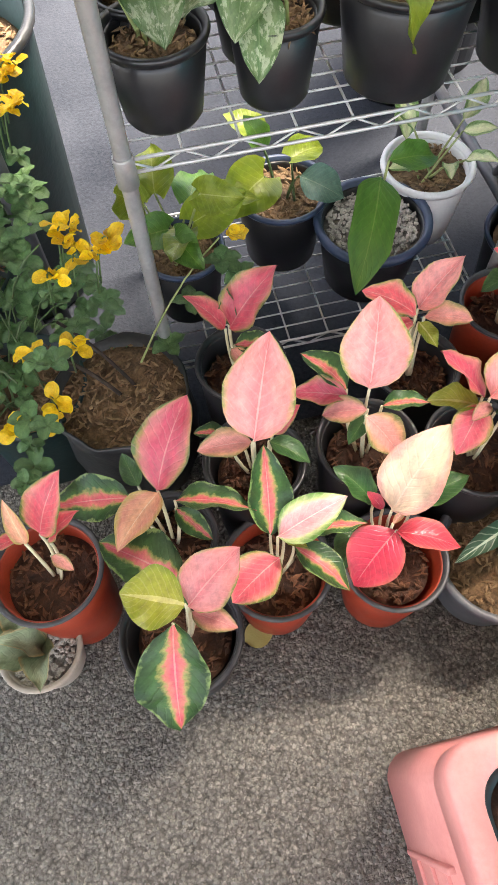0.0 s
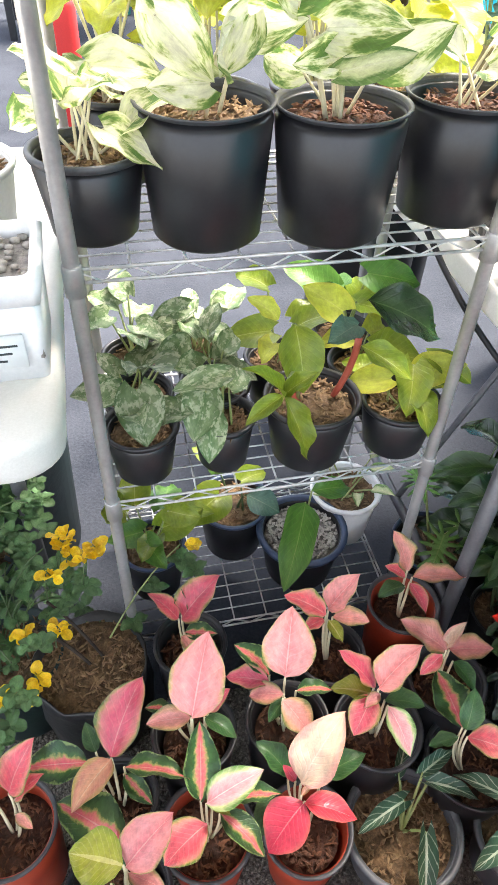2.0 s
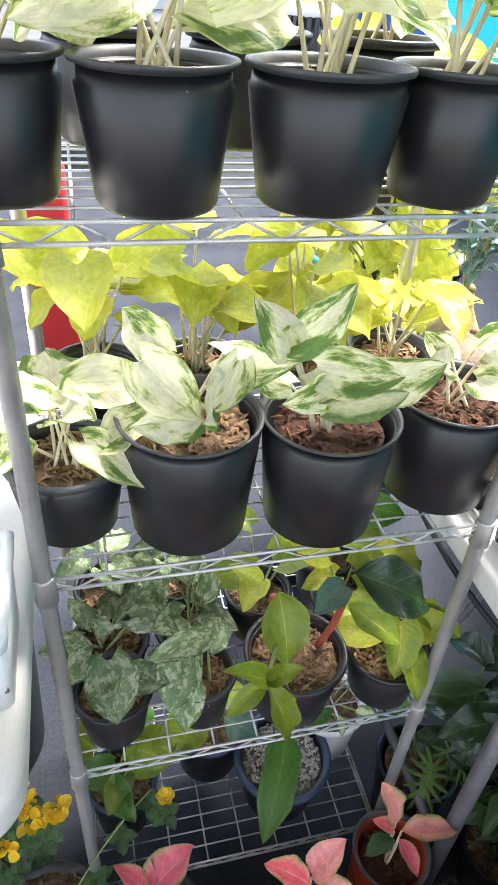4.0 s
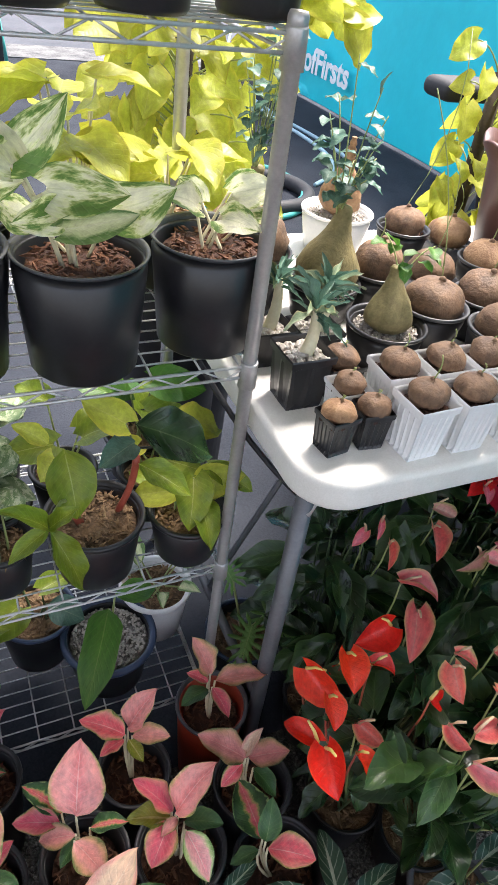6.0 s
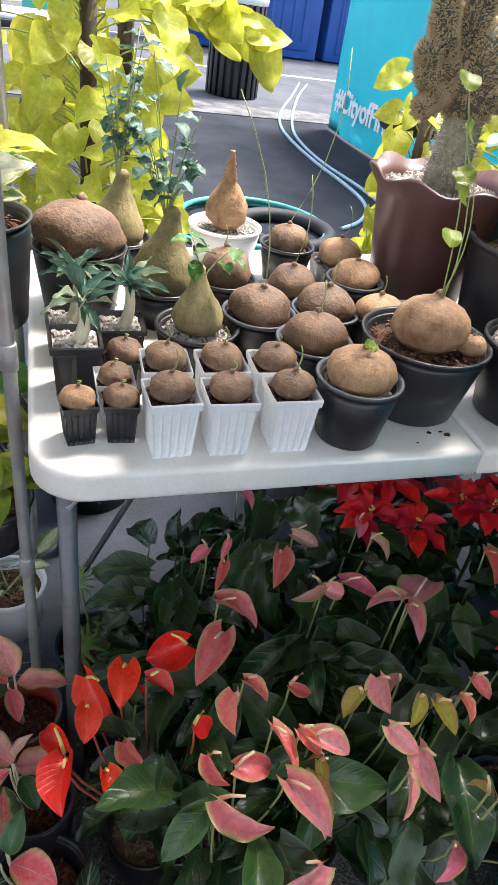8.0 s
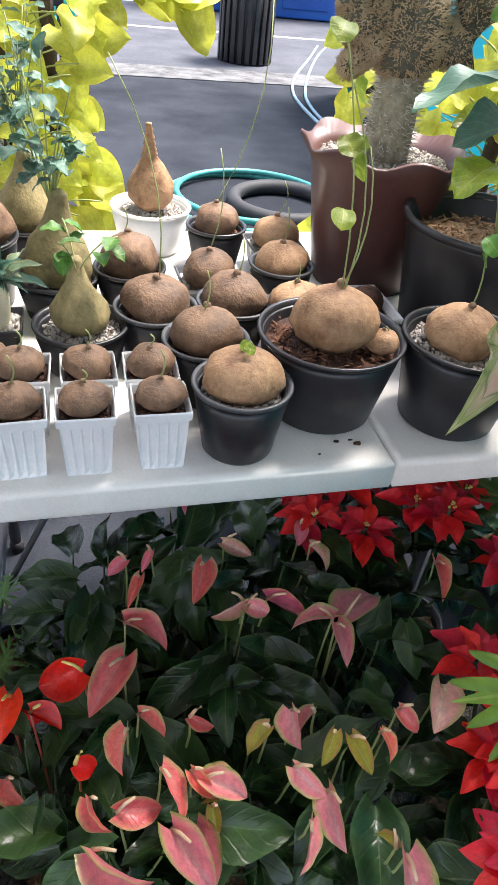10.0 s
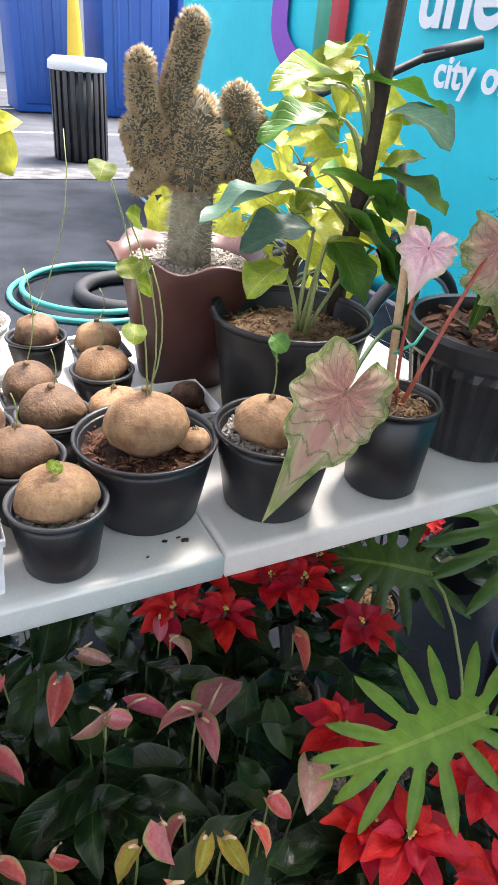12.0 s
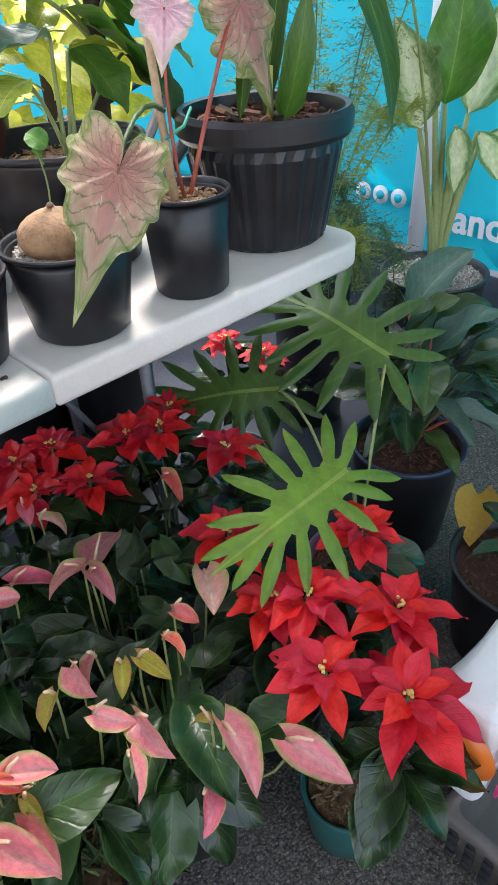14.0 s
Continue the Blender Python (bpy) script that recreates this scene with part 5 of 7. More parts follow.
for i in range(6):
    a = i * 1.05 + 0.3
    b = Vector((math.cos(a) * 0.03, math.sin(a) * 0.03, 0.19))
    leaf(gr, b, b + Vector((math.cos(a) * 0.09, math.sin(a) * 0.09, -0.015)), 0.4, "alocasia", "heart")
    stem(gr, (0, 0, 0.10), b, 0.0024, stem_green)
gr2 = copy_thing(gr, pose(1.02, 0.235, 0, 0, 0, 50))

fl = new("fallen_leaf", leaf_mesh("ovate", "olive", 2))
fl.data = fl.data.copy()
fl.data.materials[0] = dry_leaf
fl.matrix_world = pose(0.318, 0.290, 0.004, 2, 0, -75) @ Matrix.Diagonal((0.036, 0.045, 0.02, 1))
tagged(fl, "dry yellow-brown fallen leaf lying on the asphalt", "leaf")

# planting bag and the yellow-flowered legume
bag = thing("planting_bag", 0.232, 0.605, 0, "black planting bag filled with fibrous tan soil", "planting bag")
bb = lathe([(0, 0), (0.078, 0), (0.086, 0.01), (0.092, 0.08), (0.088, 0.15), (0.092, 0.185), (0.089, 0.187), (0.084, 0.16), (0, 0.155)], 40, 0.02)
for v in bb.verts:
    v.co += Vector((noise.noise(v.co * 25), noise.noise(v.co * 25 + Vector((4, 0, 0))), noise.noise(v.co * 30) * 0.5)) * 0.007
part("bag", bb, bag_black, bag)
soil(bag, 0.086, 0.166, "tan")
part("twig", tube(bend((0.0, 0.0, 0.165), (-0.075, 0.05, 0.215), (0, 0, 0.015)), 0.003, 6), bark, bag)
part("twig", tube(bend((0.02, 0.01, 0.165), (-0.06, 0.09, 0.23), (0, 0, 0.015)), 0.0025, 6), bark, bag)


def legume(x, y, seed, spread, heads, h=0.17):
    """A sprawling plant with small rounded leaflets in fours and yellow pea flowers."""
    r = random.Random(seed)
    th = thing("peanut_plant", x, y, 0, "sprawling plant with round leaflets and yellow flowers", "plant", "yellow flowering plants")
    b2 = lathe([(0, 0), (0.07, 0), (0.078, 0.01), (0.082, h - 0.02), (0.084, h), (0.08, h), (0.076, h - 0.02), (0, h - 0.025)], 32, 0.02)
    part("bag", b2, bag_green, th)
    soil(th, 0.077, h - 0.02, "tan")
    for i in range(20):
        a, rr = r.uniform(0, 6.28), spread * math.sqrt(r.random())
        e = Vector((rr * math.cos(a), rr * math.sin(a), h + r.uniform(0.02, 0.20)))
        stem(th, (r.uniform(-0.03, 0.03), r.uniform(-0.03, 0.03), h - 0.03), e, 0.0016, stem_dark, (0, 0, 0.05))
        for k in range(5):
            q = r.uniform(0, 6.28)
            size = r.uniform(0.015, 0.026)
            o = e + Vector((r.uniform(-0.045, 0.045), r.uniform(-0.045, 0.045), r.uniform(-0.05, 0.01)))
            for s in range(4):
                q2 = q + s * 1.4
                leaf(th, o, o + Vector((math.cos(q2), math.sin(q2), r.uniform(-0.4, 0.3))) * size, 0.78, "clover", "round", name="leaflet")
    for hx, hy, hz in heads:
        o = Vector((hx - x, hy - y, hz))
        stem(th, (o.x * 0.85, o.y * 0.85, hz - 0.06), o, 0.0013, stem_dark, (0, 0, 0.03))
        for k in range(7):
            c = o + Vector((r.uniform(-0.007, 0.007), r.uniform(-0.007, 0.007), r.uniform(-0.006, 0.006)))
            q = k * 0.9 + r.uniform(-0.3, 0.3)
            leaf(th, c, c + Vector((math.cos(q), math.sin(q), r.uniform(-0.3, 0.9))) * r.uniform(0.014, 0.020), 0.8, "petal", "round", name="petal", roll=r.uniform(-40, 40))
    return th


legume(0.105, 0.655, 3, 0.15, [(0.224, 0.692, 0.36), (0.222, 0.704, 0.37), (0.232, 0.680, 0.35), (0.268, 0.685, 0.36), (0.262, 0.676, 0.352), (0.201, 0.647, 0.36), (0.155, 0.584, 0.31), (0.206, 0.587, 0.31), (0.134, 0.501, 0.31), (0.168, 0.495, 0.31), (0.177, 0.518, 0.31)])
legume(0.045, 0.80, 5, 0.14, [(0.204, 0.868, 0.46), (0.196, 0.856, 0.455), (0.197, 0.796, 0.46), (0.203, 0.806, 0.455)], 0.25)
lf = thing("peanut_plant", 0.395, 0.735, 0.0, "thin trailing stem with small leaflets and one yellow flower", "plant", "yellow flowering plants")
stem(lf, (-0.13, -0.10, 0.19), (0.0, -0.02, 0.30), 0.0016, stem_green, (0, 0, 0.02))
for px, py, pz in ((0.0, -0.03, 0.27), (0.02, -0.04, 0.25), (-0.05, -0.05, 0.23), (-0.09, -0.08, 0.19)):
    for s in range(4):
        q2 = s * 1.5 + px * 30
        leaf(lf, (px, py, pz), (px + math.cos(q2) * 0.026, py + math.sin(q2) * 0.026, pz + 0.002), 0.75, "clover", "ovate", name="leaflet")
for s in range(6):
    leaf(lf, (0.018, -0.05, 0.330), (0.018 + math.cos(s) * 0.014, -0.05 + math.sin(s) * 0.014, 0.333), 0.95, "petal", "round", name="petal")
drum = tagged(link("plant_drum", lathe([(0, 0), (0.12, 0), (0.13, 0.01), (0.15, 0.42), (0.155, 0.44), (0.148, 0.44), (0.13, 0.06), (0, 0.06)], 40), bag_green), "dark green-black round planter drum standing behind the flowers", "planter")
drum.location = (0.075, 1.02, 0)
soil(drum, 0.135, 0.39, "tan")
part("drum_rim", bmesh_torus(0.153, 0.007), bag_black, drum).location = (0, 0, 0.435)

# pink stacking crate at the camera's feet
crate = thing("plastic_crate", 0.553, -0.06, 0, "pink plastic crate with rounded corners, open at the top", "crate")


def tub(x0, x1, y0, y1, z0, z1, r, wall, slope=0.05):
    """An open tray with rounded corners, tapering down."""
    bm = bmesh.new()

    def ring(inset, z):
        vs = []
        for cx, cy, a0 in ((x1, y1, 0), (x0, y1, 90), (x0, y0, 180), (x1, y0, 270)):
            mx = cx - math.copysign(r + inset, cx - (x0 + x1) / 2)
            my = cy - math.copysign(r + inset, cy - (y0 + y1) / 2)
            vs += [bm.verts.new((mx + r * math.cos(radians(a0 + 11.25 * i)), my + r * math.sin(radians(a0 + 11.25 * i)), z)) for i in range(9)]
        return vs

    h = z1 - z0
    rings = [ring(i, z) for i, z in ((slope, z0), (slope * 0.3, z0 + h * 0.72), (0.008, z0 + h * 0.74), (0.0, z0 + h * 0.75), (-0.004, z1 - 0.004), (0.0, z1), (wall * 2.2, z1), (wall * 2.4, z1 - 0.01), (slope * 0.3 + wall, z0 + h * 0.7), (slope + wall, z0 + 0.01))]
    k = len(rings[0])
    for lo, hi in zip(rings, rings[1:]):
        for i in range(k):
            bm.faces.new((lo[i], lo[(i + 1) % k], hi[(i + 1) % k], hi[i]))
    bm.faces.new(rings[0][::-1])
    bm.faces.new(rings[-1])
    return bm


part("crate_body", tub(-0.097, 0.30, -0.25, 0.170, 0.0, 0.29, 0.032, 0.009, -0.007), pink_plastic, crate)
for z in (0.055, 0.115, 0.175):
    xw = -0.104 + 0.022 * z
    part("rib", block(xw - 0.0035, xw + 0.01, -0.22, 0.072, z - 0.0025, z + 0.0025, 0.0015), pink_plastic, crate)
part("rib", block(-0.1065, -0.09, 0.072, 0.078, 0.006, 0.205, 0.0015), pink_plastic, crate)
part("liner", tub(-0.074, 0.275, -0.225, 0.147, 0.012, 0.265, 0.03, 0.003, 0.006), black_plastic, crate, "black plastic liner")
cs = part("soil", block(-0.064, 0.26, -0.21, 0.135, 0.02, 0.21, 0.02), soil_red, crate)


# ---- anthuriums under the table ----
def anthurium(x, y, seed, spathes):
    """A potted anthurium: glossy dark heart leaves, and spathes with a spadix on thin stalks."""
    r = random.Random(seed)
    hues = sorted({row[7] for row in spathes})
    word = {"scarlet": "scarlet", "coral": "coral red"}.get(hues[-1] if hues else "", "pink") if hues != ["scarlet"] else "scarlet"
    th = thing("anthurium_plant", x, y, 0, f"glossy dark anthurium with {word} spathes in a black pot", "plant", "anthuriums")
    pot(th, 0.065, 0.12, "black", "tan", 0.78)
    for i in range(26):
        a = i * 2.4 + r.uniform(-0.3, 0.3)
        rr = r.uniform(0.02, 0.085 if x > 0.98 else 0.06)
        bz = r.uniform(0.20, 0.395)
        b = Vector((rr * math.cos(a), rr * math.sin(a), bz))
        size = r.uniform(0.08, 0.13) * (1.0 if x > 0.98 else 0.75)
        e = r.uniform(-0.9, 0.55)
        a2 = a + r.uniform(-0.5, 0.5)
        leaf(th, b, b + Vector((math.cos(a2) * math.cos(e), math.sin(a2) * math.cos(e), math.sin(e))) * size, r.uniform(0.42, 0.58), "dark" if r.random() < 0.72 else "deep", "spear", roll=r.uniform(-45, 45))
        stem(th, (r.uniform(-0.02, 0.02), r.uniform(-0.02, 0.02), 0.10), b, 0.0022, stem_dark, (rr * 0.3 * math.cos(a), rr * 0.3 * math.sin(a), 0.02))
    for bx, by, bz, tx, ty, tz, w, mat in spathes:
        stem(th, (r.uniform(-0.02, 0.02), r.uniform(-0.02, 0.02), 0.10), (bx, by, bz), 0.0022, stem_green if mat != "scarlet" else stem_red, (bx * 0.3, by * 0.3, 0.03), name="flower_stalk")
        leaf(th, (bx, by, bz), (tx, ty, tz), w * 1.12, mat, "spathe", name="spathe", roll=r.uniform(-38, 38), up=(r.uniform(-0.4, 0.4), r.uniform(-0.8, 0.1), 1))
        d = Vector((tx - bx, ty - by, 0))
        part("spadix", tube([(bx, by, bz), (bx + d.x * 0.18, by + d.y * 0.18, bz + 0.016), (bx + d.x * 0.4, by + d.y * 0.4, bz + 0.026)], 0.0028, 7, 0.6), spadix if mat == "scarlet" else spadix_pale, th)
    return th


anthurium(0.93, 0.42, 31, [
    (-0.035, 0.066, 0.44, -0.048, 0.016, 0.42, 0.80, 'scarlet'),
    (-0.011, 0.039, 0.44, 0.024, 0.022, 0.42, 0.60, 'scarlet'),
    (0.040, -0.033, 0.44, 0.062, -0.034, 0.42, 1.00, 'scarlet'),
    (-0.117, -0.033, 0.41, -0.126, -0.091, 0.39, 0.80, 'scarlet'),
    (-0.087, 0.020, 0.43, -0.094, -0.018, 0.41, 0.80, 'scarlet'),
    (-0.084, 0.084, 0.40, -0.050, 0.020, 0.38, 0.70, 'scarlet'),
    (-0.042, 0.074, 0.39, -0.005, 0.066, 0.37, 0.60, 'scarlet'),
    (-0.072, -0.046, 0.39, -0.066, -0.081, 0.37, 0.80, 'scarlet'),
    (-0.043, -0.007, 0.38, -0.017, -0.040, 0.36, 0.70, 'coral'),
    (-0.119, -0.019, 0.40, -0.143, 0.031, 0.38, 0.50, 'scarlet')])
anthurium(0.97, 0.59, 32, [
    (0.072, -0.019, 0.44, 0.126, -0.057, 0.42, 0.50, 'coral')])
anthurium(1.02, 0.33, 33, [
    (-0.007, 0.003, 0.42, 0.045, 0.007, 0.40, 0.60, 'coral'),
    (0.046, 0.033, 0.44, 0.064, -0.025, 0.42, 0.50, 'coral'),
    (-0.036, 0.024, 0.42, -0.015, -0.009, 0.40, 0.60, 'coral'),
    (-0.036, -0.030, 0.42, 0.026, -0.068, 0.40, 0.45, 'salmon'),
    (0.051, -0.026, 0.42, 0.090, -0.092, 0.40, 0.55, 'salmon'),
    (0.074, -0.109, 0.38, 0.012, -0.118, 0.36, 0.50, 'salmon')])
anthurium(1.06, 0.48, 34, [
    (-0.078, 0.027, 0.44, -0.135, 0.027, 0.42, 0.90, 'scarlet'),
    (-0.023, 0.037, 0.44, -0.073, -0.028, 0.42, 0.55, 'coral'),
    (-0.028, -0.062, 0.44, -0.039, -0.108, 0.42, 0.80, 'coral'),
    (-0.013, -0.046, 0.44, 0.017, -0.070, 0.42, 0.50, 'coral'),
    (0.049, -0.060, 0.44, 0.079, -0.069, 0.42, 0.50, 'coral')])
anthurium(1.02, 0.72, 35, [
    (0.033, -0.026, 0.43, 0.004, -0.036, 0.41, 0.60, 'hot'),
    (0.050, -0.071, 0.44, 0.029, -0.109, 0.42, 0.40, 'coral')])
anthurium(1.16, 0.36, 36, [
    (-0.046, -0.017, 0.44, 0.001, -0.040, 0.42, 0.60, 'salmon'),
    (-0.060, -0.006, 0.44, -0.036, -0.034, 0.42, 0.50, 'coral'),
    (-0.040, -0.040, 0.42, -0.038, -0.068, 0.40, 0.50, 'lime'),
    (0.043, 0.029, 0.44, 0.012, 0.010, 0.42, 0.70, 'lime'),
    (0.077, 0.046, 0.44, 0.079, 0.003, 0.42, 0.85, 'salmon'),
    (0.061, -0.024, 0.44, 0.094, -0.058, 0.42, 0.55, 'salmon'),
    (0.067, -0.078, 0.42, 0.044, -0.124, 0.40, 0.42, 'salmon'),
    (-0.015, -0.009, 0.41, -0.054, 0.005, 0.39, 0.60, 'salmon'),
    (-0.028, -0.028, 0.40, -0.054, -0.039, 0.38, 0.50, 'lime'),
    (-0.062, -0.052, 0.40, -0.052, -0.117, 0.38, 0.50, 'salmon')])
anthurium(1.18, 0.55, 37, [
    (0.069, 0.031, 0.44, 0.125, -0.004, 0.42, 0.40, 'hot'),
    (0.035, 0.025, 0.44, 0.072, 0.020, 0.42, 0.70, 'salmon'),
    (0.034, 0.034, 0.44, -0.015, 0.026, 0.42, 0.35, 'blushs')])
anthurium(1.15, 0.75, 38, [
    (0.018, -0.090, 0.44, -0.006, -0.147, 0.42, 0.60, 'coral'),
    (0.060, -0.041, 0.43, 0.105, -0.059, 0.41, 0.50, 'blushs'),
    (-0.057, -0.044, 0.43, -0.074, -0.067, 0.41, 0.40, 'hot'),
    (-0.010, 0.082, 0.43, 0.013, 0.048, 0.41, 0.50, 'hot')])
anthurium(1.32, 0.33, 39, [
    (-0.062, -0.019, 0.42, -0.058, -0.082, 0.40, 0.50, 'salmon'),
    (-0.038, 0.038, 0.44, -0.061, 0.009, 0.42, 0.50, 'lime'),
    (-0.019, 0.029, 0.44, -0.004, -0.013, 0.42, 0.50, 'lime'),
    (0.019, 0.028, 0.44, 0.025, -0.003, 0.42, 0.40, 'coral'),
    (0.055, 0.053, 0.44, 0.076, 0.027, 0.42, 0.60, 'coral'),
    (0.127, 0.074, 0.44, 0.097, 0.023, 0.42, 0.80, 'blushs'),
    (-0.055, 0.069, 0.44, -0.081, 0.050, 0.42, 0.60, 'salmon'),
    (-0.005, -0.108, 0.44, -0.029, -0.186, 0.42, 0.50, 'salmon'),
    (0.038, -0.164, 0.42, 0.060, -0.242, 0.40, 0.50, 'salmon'),
    (-0.043, -0.115, 0.36, -0.078, -0.147, 0.34, 0.60, 'hot'),
    (-0.014, -0.099, 0.44, -0.025, -0.075, 0.42, 0.50, 'lime')])
anthurium(1.34, 0.52, 40, [
    (0.011, 0.009, 0.44, 0.083, 0.060, 0.42, 0.75, 'salmon'),
    (-0.003, 0.002, 0.44, -0.003, -0.057, 0.42, 0.50, 'salmon'),
    (-0.005, 0.012, 0.44, -0.063, 0.019, 0.42, 0.50, 'salmon')])
anthurium(1.3, 0.72, 41, [
    (0.047, 0.010, 0.43, 0.038, -0.019, 0.41, 0.70, 'hot'),
    (0.049, -0.039, 0.43, 0.068, -0.078, 0.41, 0.50, 'blushs')])
anthurium(1.45, 0.62, 42, [
    (0.086, -0.010, 0.44, 0.076, -0.073, 0.42, 0.40, 'coral')])



def poinsettia(x, y, heads, seed, style="black"):
    """A potted poinsettia: heads of pointed red bracts over dark leaves."""
    r = random.Random(seed)
    th = thing("poinsettia_plant", x, y, 0, f"red poinsettia with dark leaves in a {style} pot on the asphalt", "plant", "poinsettias")
    pot(th, 0.07, 0.13, style, "tan", 0.8)
    for hx, hy, hz, s in heads:
        o = Vector((hx - x, hy - y, hz))
        stem(th, (0, 0, 0.11), o, 0.004, stem_dark, (0, 0, 0.03))
        ph0 = r.uniform(0, 6)
        for i in range(14):
            a = ph0 + i * 2.4
            ln = s * (0.076 if i > 6 else 0.050) * r.uniform(0.85, 1.15)
            e = r.uniform(-0.35, 0.15) if i > 6 else r.uniform(0.05, 0.5)
            b = o + Vector((math.cos(a) * 0.006, math.sin(a) * 0.006, -0.012 if i > 6 else 0))
            leaf(th, b, b + Vector((math.cos(a) * math.cos(e), math.sin(a) * math.cos(e), math.sin(e))) * ln, r.uniform(0.46, 0.6), "bract", "lance", name="bract", roll=r.uniform(-12, 12))
        bm = bmesh.new()
        for k in range(6):
            bmesh.ops.create_icosphere(bm, subdivisions=1, radius=0.0028, matrix=Matrix.Translation(o + Vector((r.uniform(-0.007, 0.007), r.uniform(-0.007, 0.007), 0.008))))
        part("flower_eye", bm, spadix, th)
        for i in range(9):
            a = r.uniform(0, 6.28)
            b = o + Vector((math.cos(a) * 0.01, math.sin(a) * 0.01, -r.uniform(0.03, 0.15)))
            leaf(th, b, b + Vector((math.cos(a) * 0.95, math.sin(a) * 0.95, r.uniform(-0.7, 0.1))) * r.uniform(0.08, 0.115), 0.55, "dark", "ovate")
    return th


poinsettia(1.49, 0.17, [(1.494, 0.099, 0.42, 1.15), (1.442, 0.183, 0.44, 1.0), (1.587, 0.181, 0.43, 1.0)], 1, "teal")
poinsettia(1.53, 0.34, [(1.515, 0.426, 0.45, 0.85), (1.511, 0.270, 0.45, 0.95), (1.645, 0.288, 0.46, 0.85), (1.483, 0.311, 0.43, 0.85)], 2)
poinsettia(1.45, 0.78, [(1.456, 0.825, 0.44, 0.9), (1.377, 0.749, 0.43, 0.85), (1.463, 0.716, 0.42, 0.9), (1.40, 0.86, 0.42, 0.9)], 3)
poinsettia(1.62, 0.72, [(1.561, 0.738, 0.45, 0.95), (1.606, 0.705, 0.46, 0.85), (1.656, 0.584, 0.45, 0.85), (1.677, 0.766, 0.44, 0.8)], 4)
poinsettia(1.95, 0.88, [(1.954, 0.918, 0.42, 0.7), (1.970, 0.799, 0.42, 0.7)], 5)


def lobed_mesh(mat, seed):
    """A deeply fingered leaf, one long along y."""
    key = ("lobed", mat, seed)
    if key in LEAVES:
        return LEAVES[key]
    r = random.Random(seed)
    bm = bmesh.new()
    uvl = bm.loops.layers.uv.new()

    n = 7

    def put(x, y, ridge):
        d2 = x * x + (y - 0.4) ** 2
        return bm.verts.new((x, y, 0.03 + ridge - 0.24 * d2 + 0.012 * math.sin(9 * y + 5 * x + seed)))

    def face(vs):
        f = bm.faces.new(vs)
        for lp in f.loops:
            lp[uvl].uv = (min(1.0, 0.5 + 0.5 * abs(lp.vert.co.x) / 0.5), lp.vert.co.y)

    rib_v = [put(0, 0.20 + 0.55 * k / n, 0.0) for k in range(n + 1)]
    for s in (-1, 1):
        angs = [radians(146 - 126 * k / (n - 1) + r.uniform(-5, 5)) for k in range(n)]
        lens = [(0.30 * math.sin(math.pi * (0.22 + 0.50 * k / (n - 1))) + 0.20) * r.uniform(0.9, 1.1) for k in range(n)]
        sinus = []
        for k in range(n + 1):
            a = (angs[max(k - 1, 0)] + angs[min(k, n - 1)]) / 2
            reach = 0.13 if 0 < k < n else 0.03
            sinus.append(put(s * math.sin(a) * reach, rib_v[k].co.y + math.cos(a) * reach, -0.004))
        for k in range(n):
            a, ln = angs[k], lens[k]
            ox, oy = 0.0, (rib_v[k].co.y + rib_v[k + 1].co.y) / 2
            dx, dy = s * math.sin(a), math.cos(a)
            px, py = -dy * s, dx * s
            wd = 0.040

            def at(t, q, ridge):
                return put(ox + dx * ln * t + px * q, oy + dy * ln * t + py * q, ridge)

            steps = ((0.32, 0.80), (0.56, 1.06), (0.78, 0.86), (0.93, 0.42))
            mid = [at(t, 0, 0.007) for t, _ in steps] + [at(1.0, 0, 0)]
            lo = [at(t, wd * q, -0.008) for t, q in steps]
            hi = [at(t, -wd * q, -0.008) for t, q in steps]
            if (lo[0].co - sinus[k].co).length > (hi[0].co - sinus[k].co).length:
                lo, hi = hi, lo
            face((rib_v[k], sinus[k], lo[0], mid[0]))
            face((rib_v[k], mid[0], rib_v[k + 1]))
            face((rib_v[k + 1], mid[0], hi[0], sinus[k + 1]))
            for c in range(3):
                face((mid[c], lo[c], lo[c + 1], mid[c + 1]))
                face((mid[c], mid[c + 1], hi[c + 1], hi[c]))
            face((mid[3], lo[3], mid[4]))
            face((mid[3], mid[4], hi[3]))
    end = [put(0.045, 0.92, -0.004), put(0, 1.12, 0), put(-0.045, 0.92, -0.004)]
    for f in ((rib_v[n], end[0], end[1]), (rib_v[n], end[1], end[2])):
        face(f)
    bmesh.ops.subdivide_edges(bm, edges=bm.edges[:], cuts=1, smooth=0.15)
    bmesh.ops.recalc_face_normals(bm, faces=bm.faces[:])
    me = bpy.data.meshes.new("leaf")
    bm.to_mesh(me)
    bm.free()
    me.polygons.foreach_set("use_smooth", [True] * len(me.polygons))
    me.materials.append(MATS["leaf_" + mat])
    LEAVES[key] = me
    return me


def lobed_leaf(parent, base, tip, width, mat, seed, up=(-0.35, -0.5, 0.8)):
    ob = leaf(parent, base, tip, width, "fresh", "ovate", up=up)
    ob.data = lobed_mesh(mat, seed)
    return ob


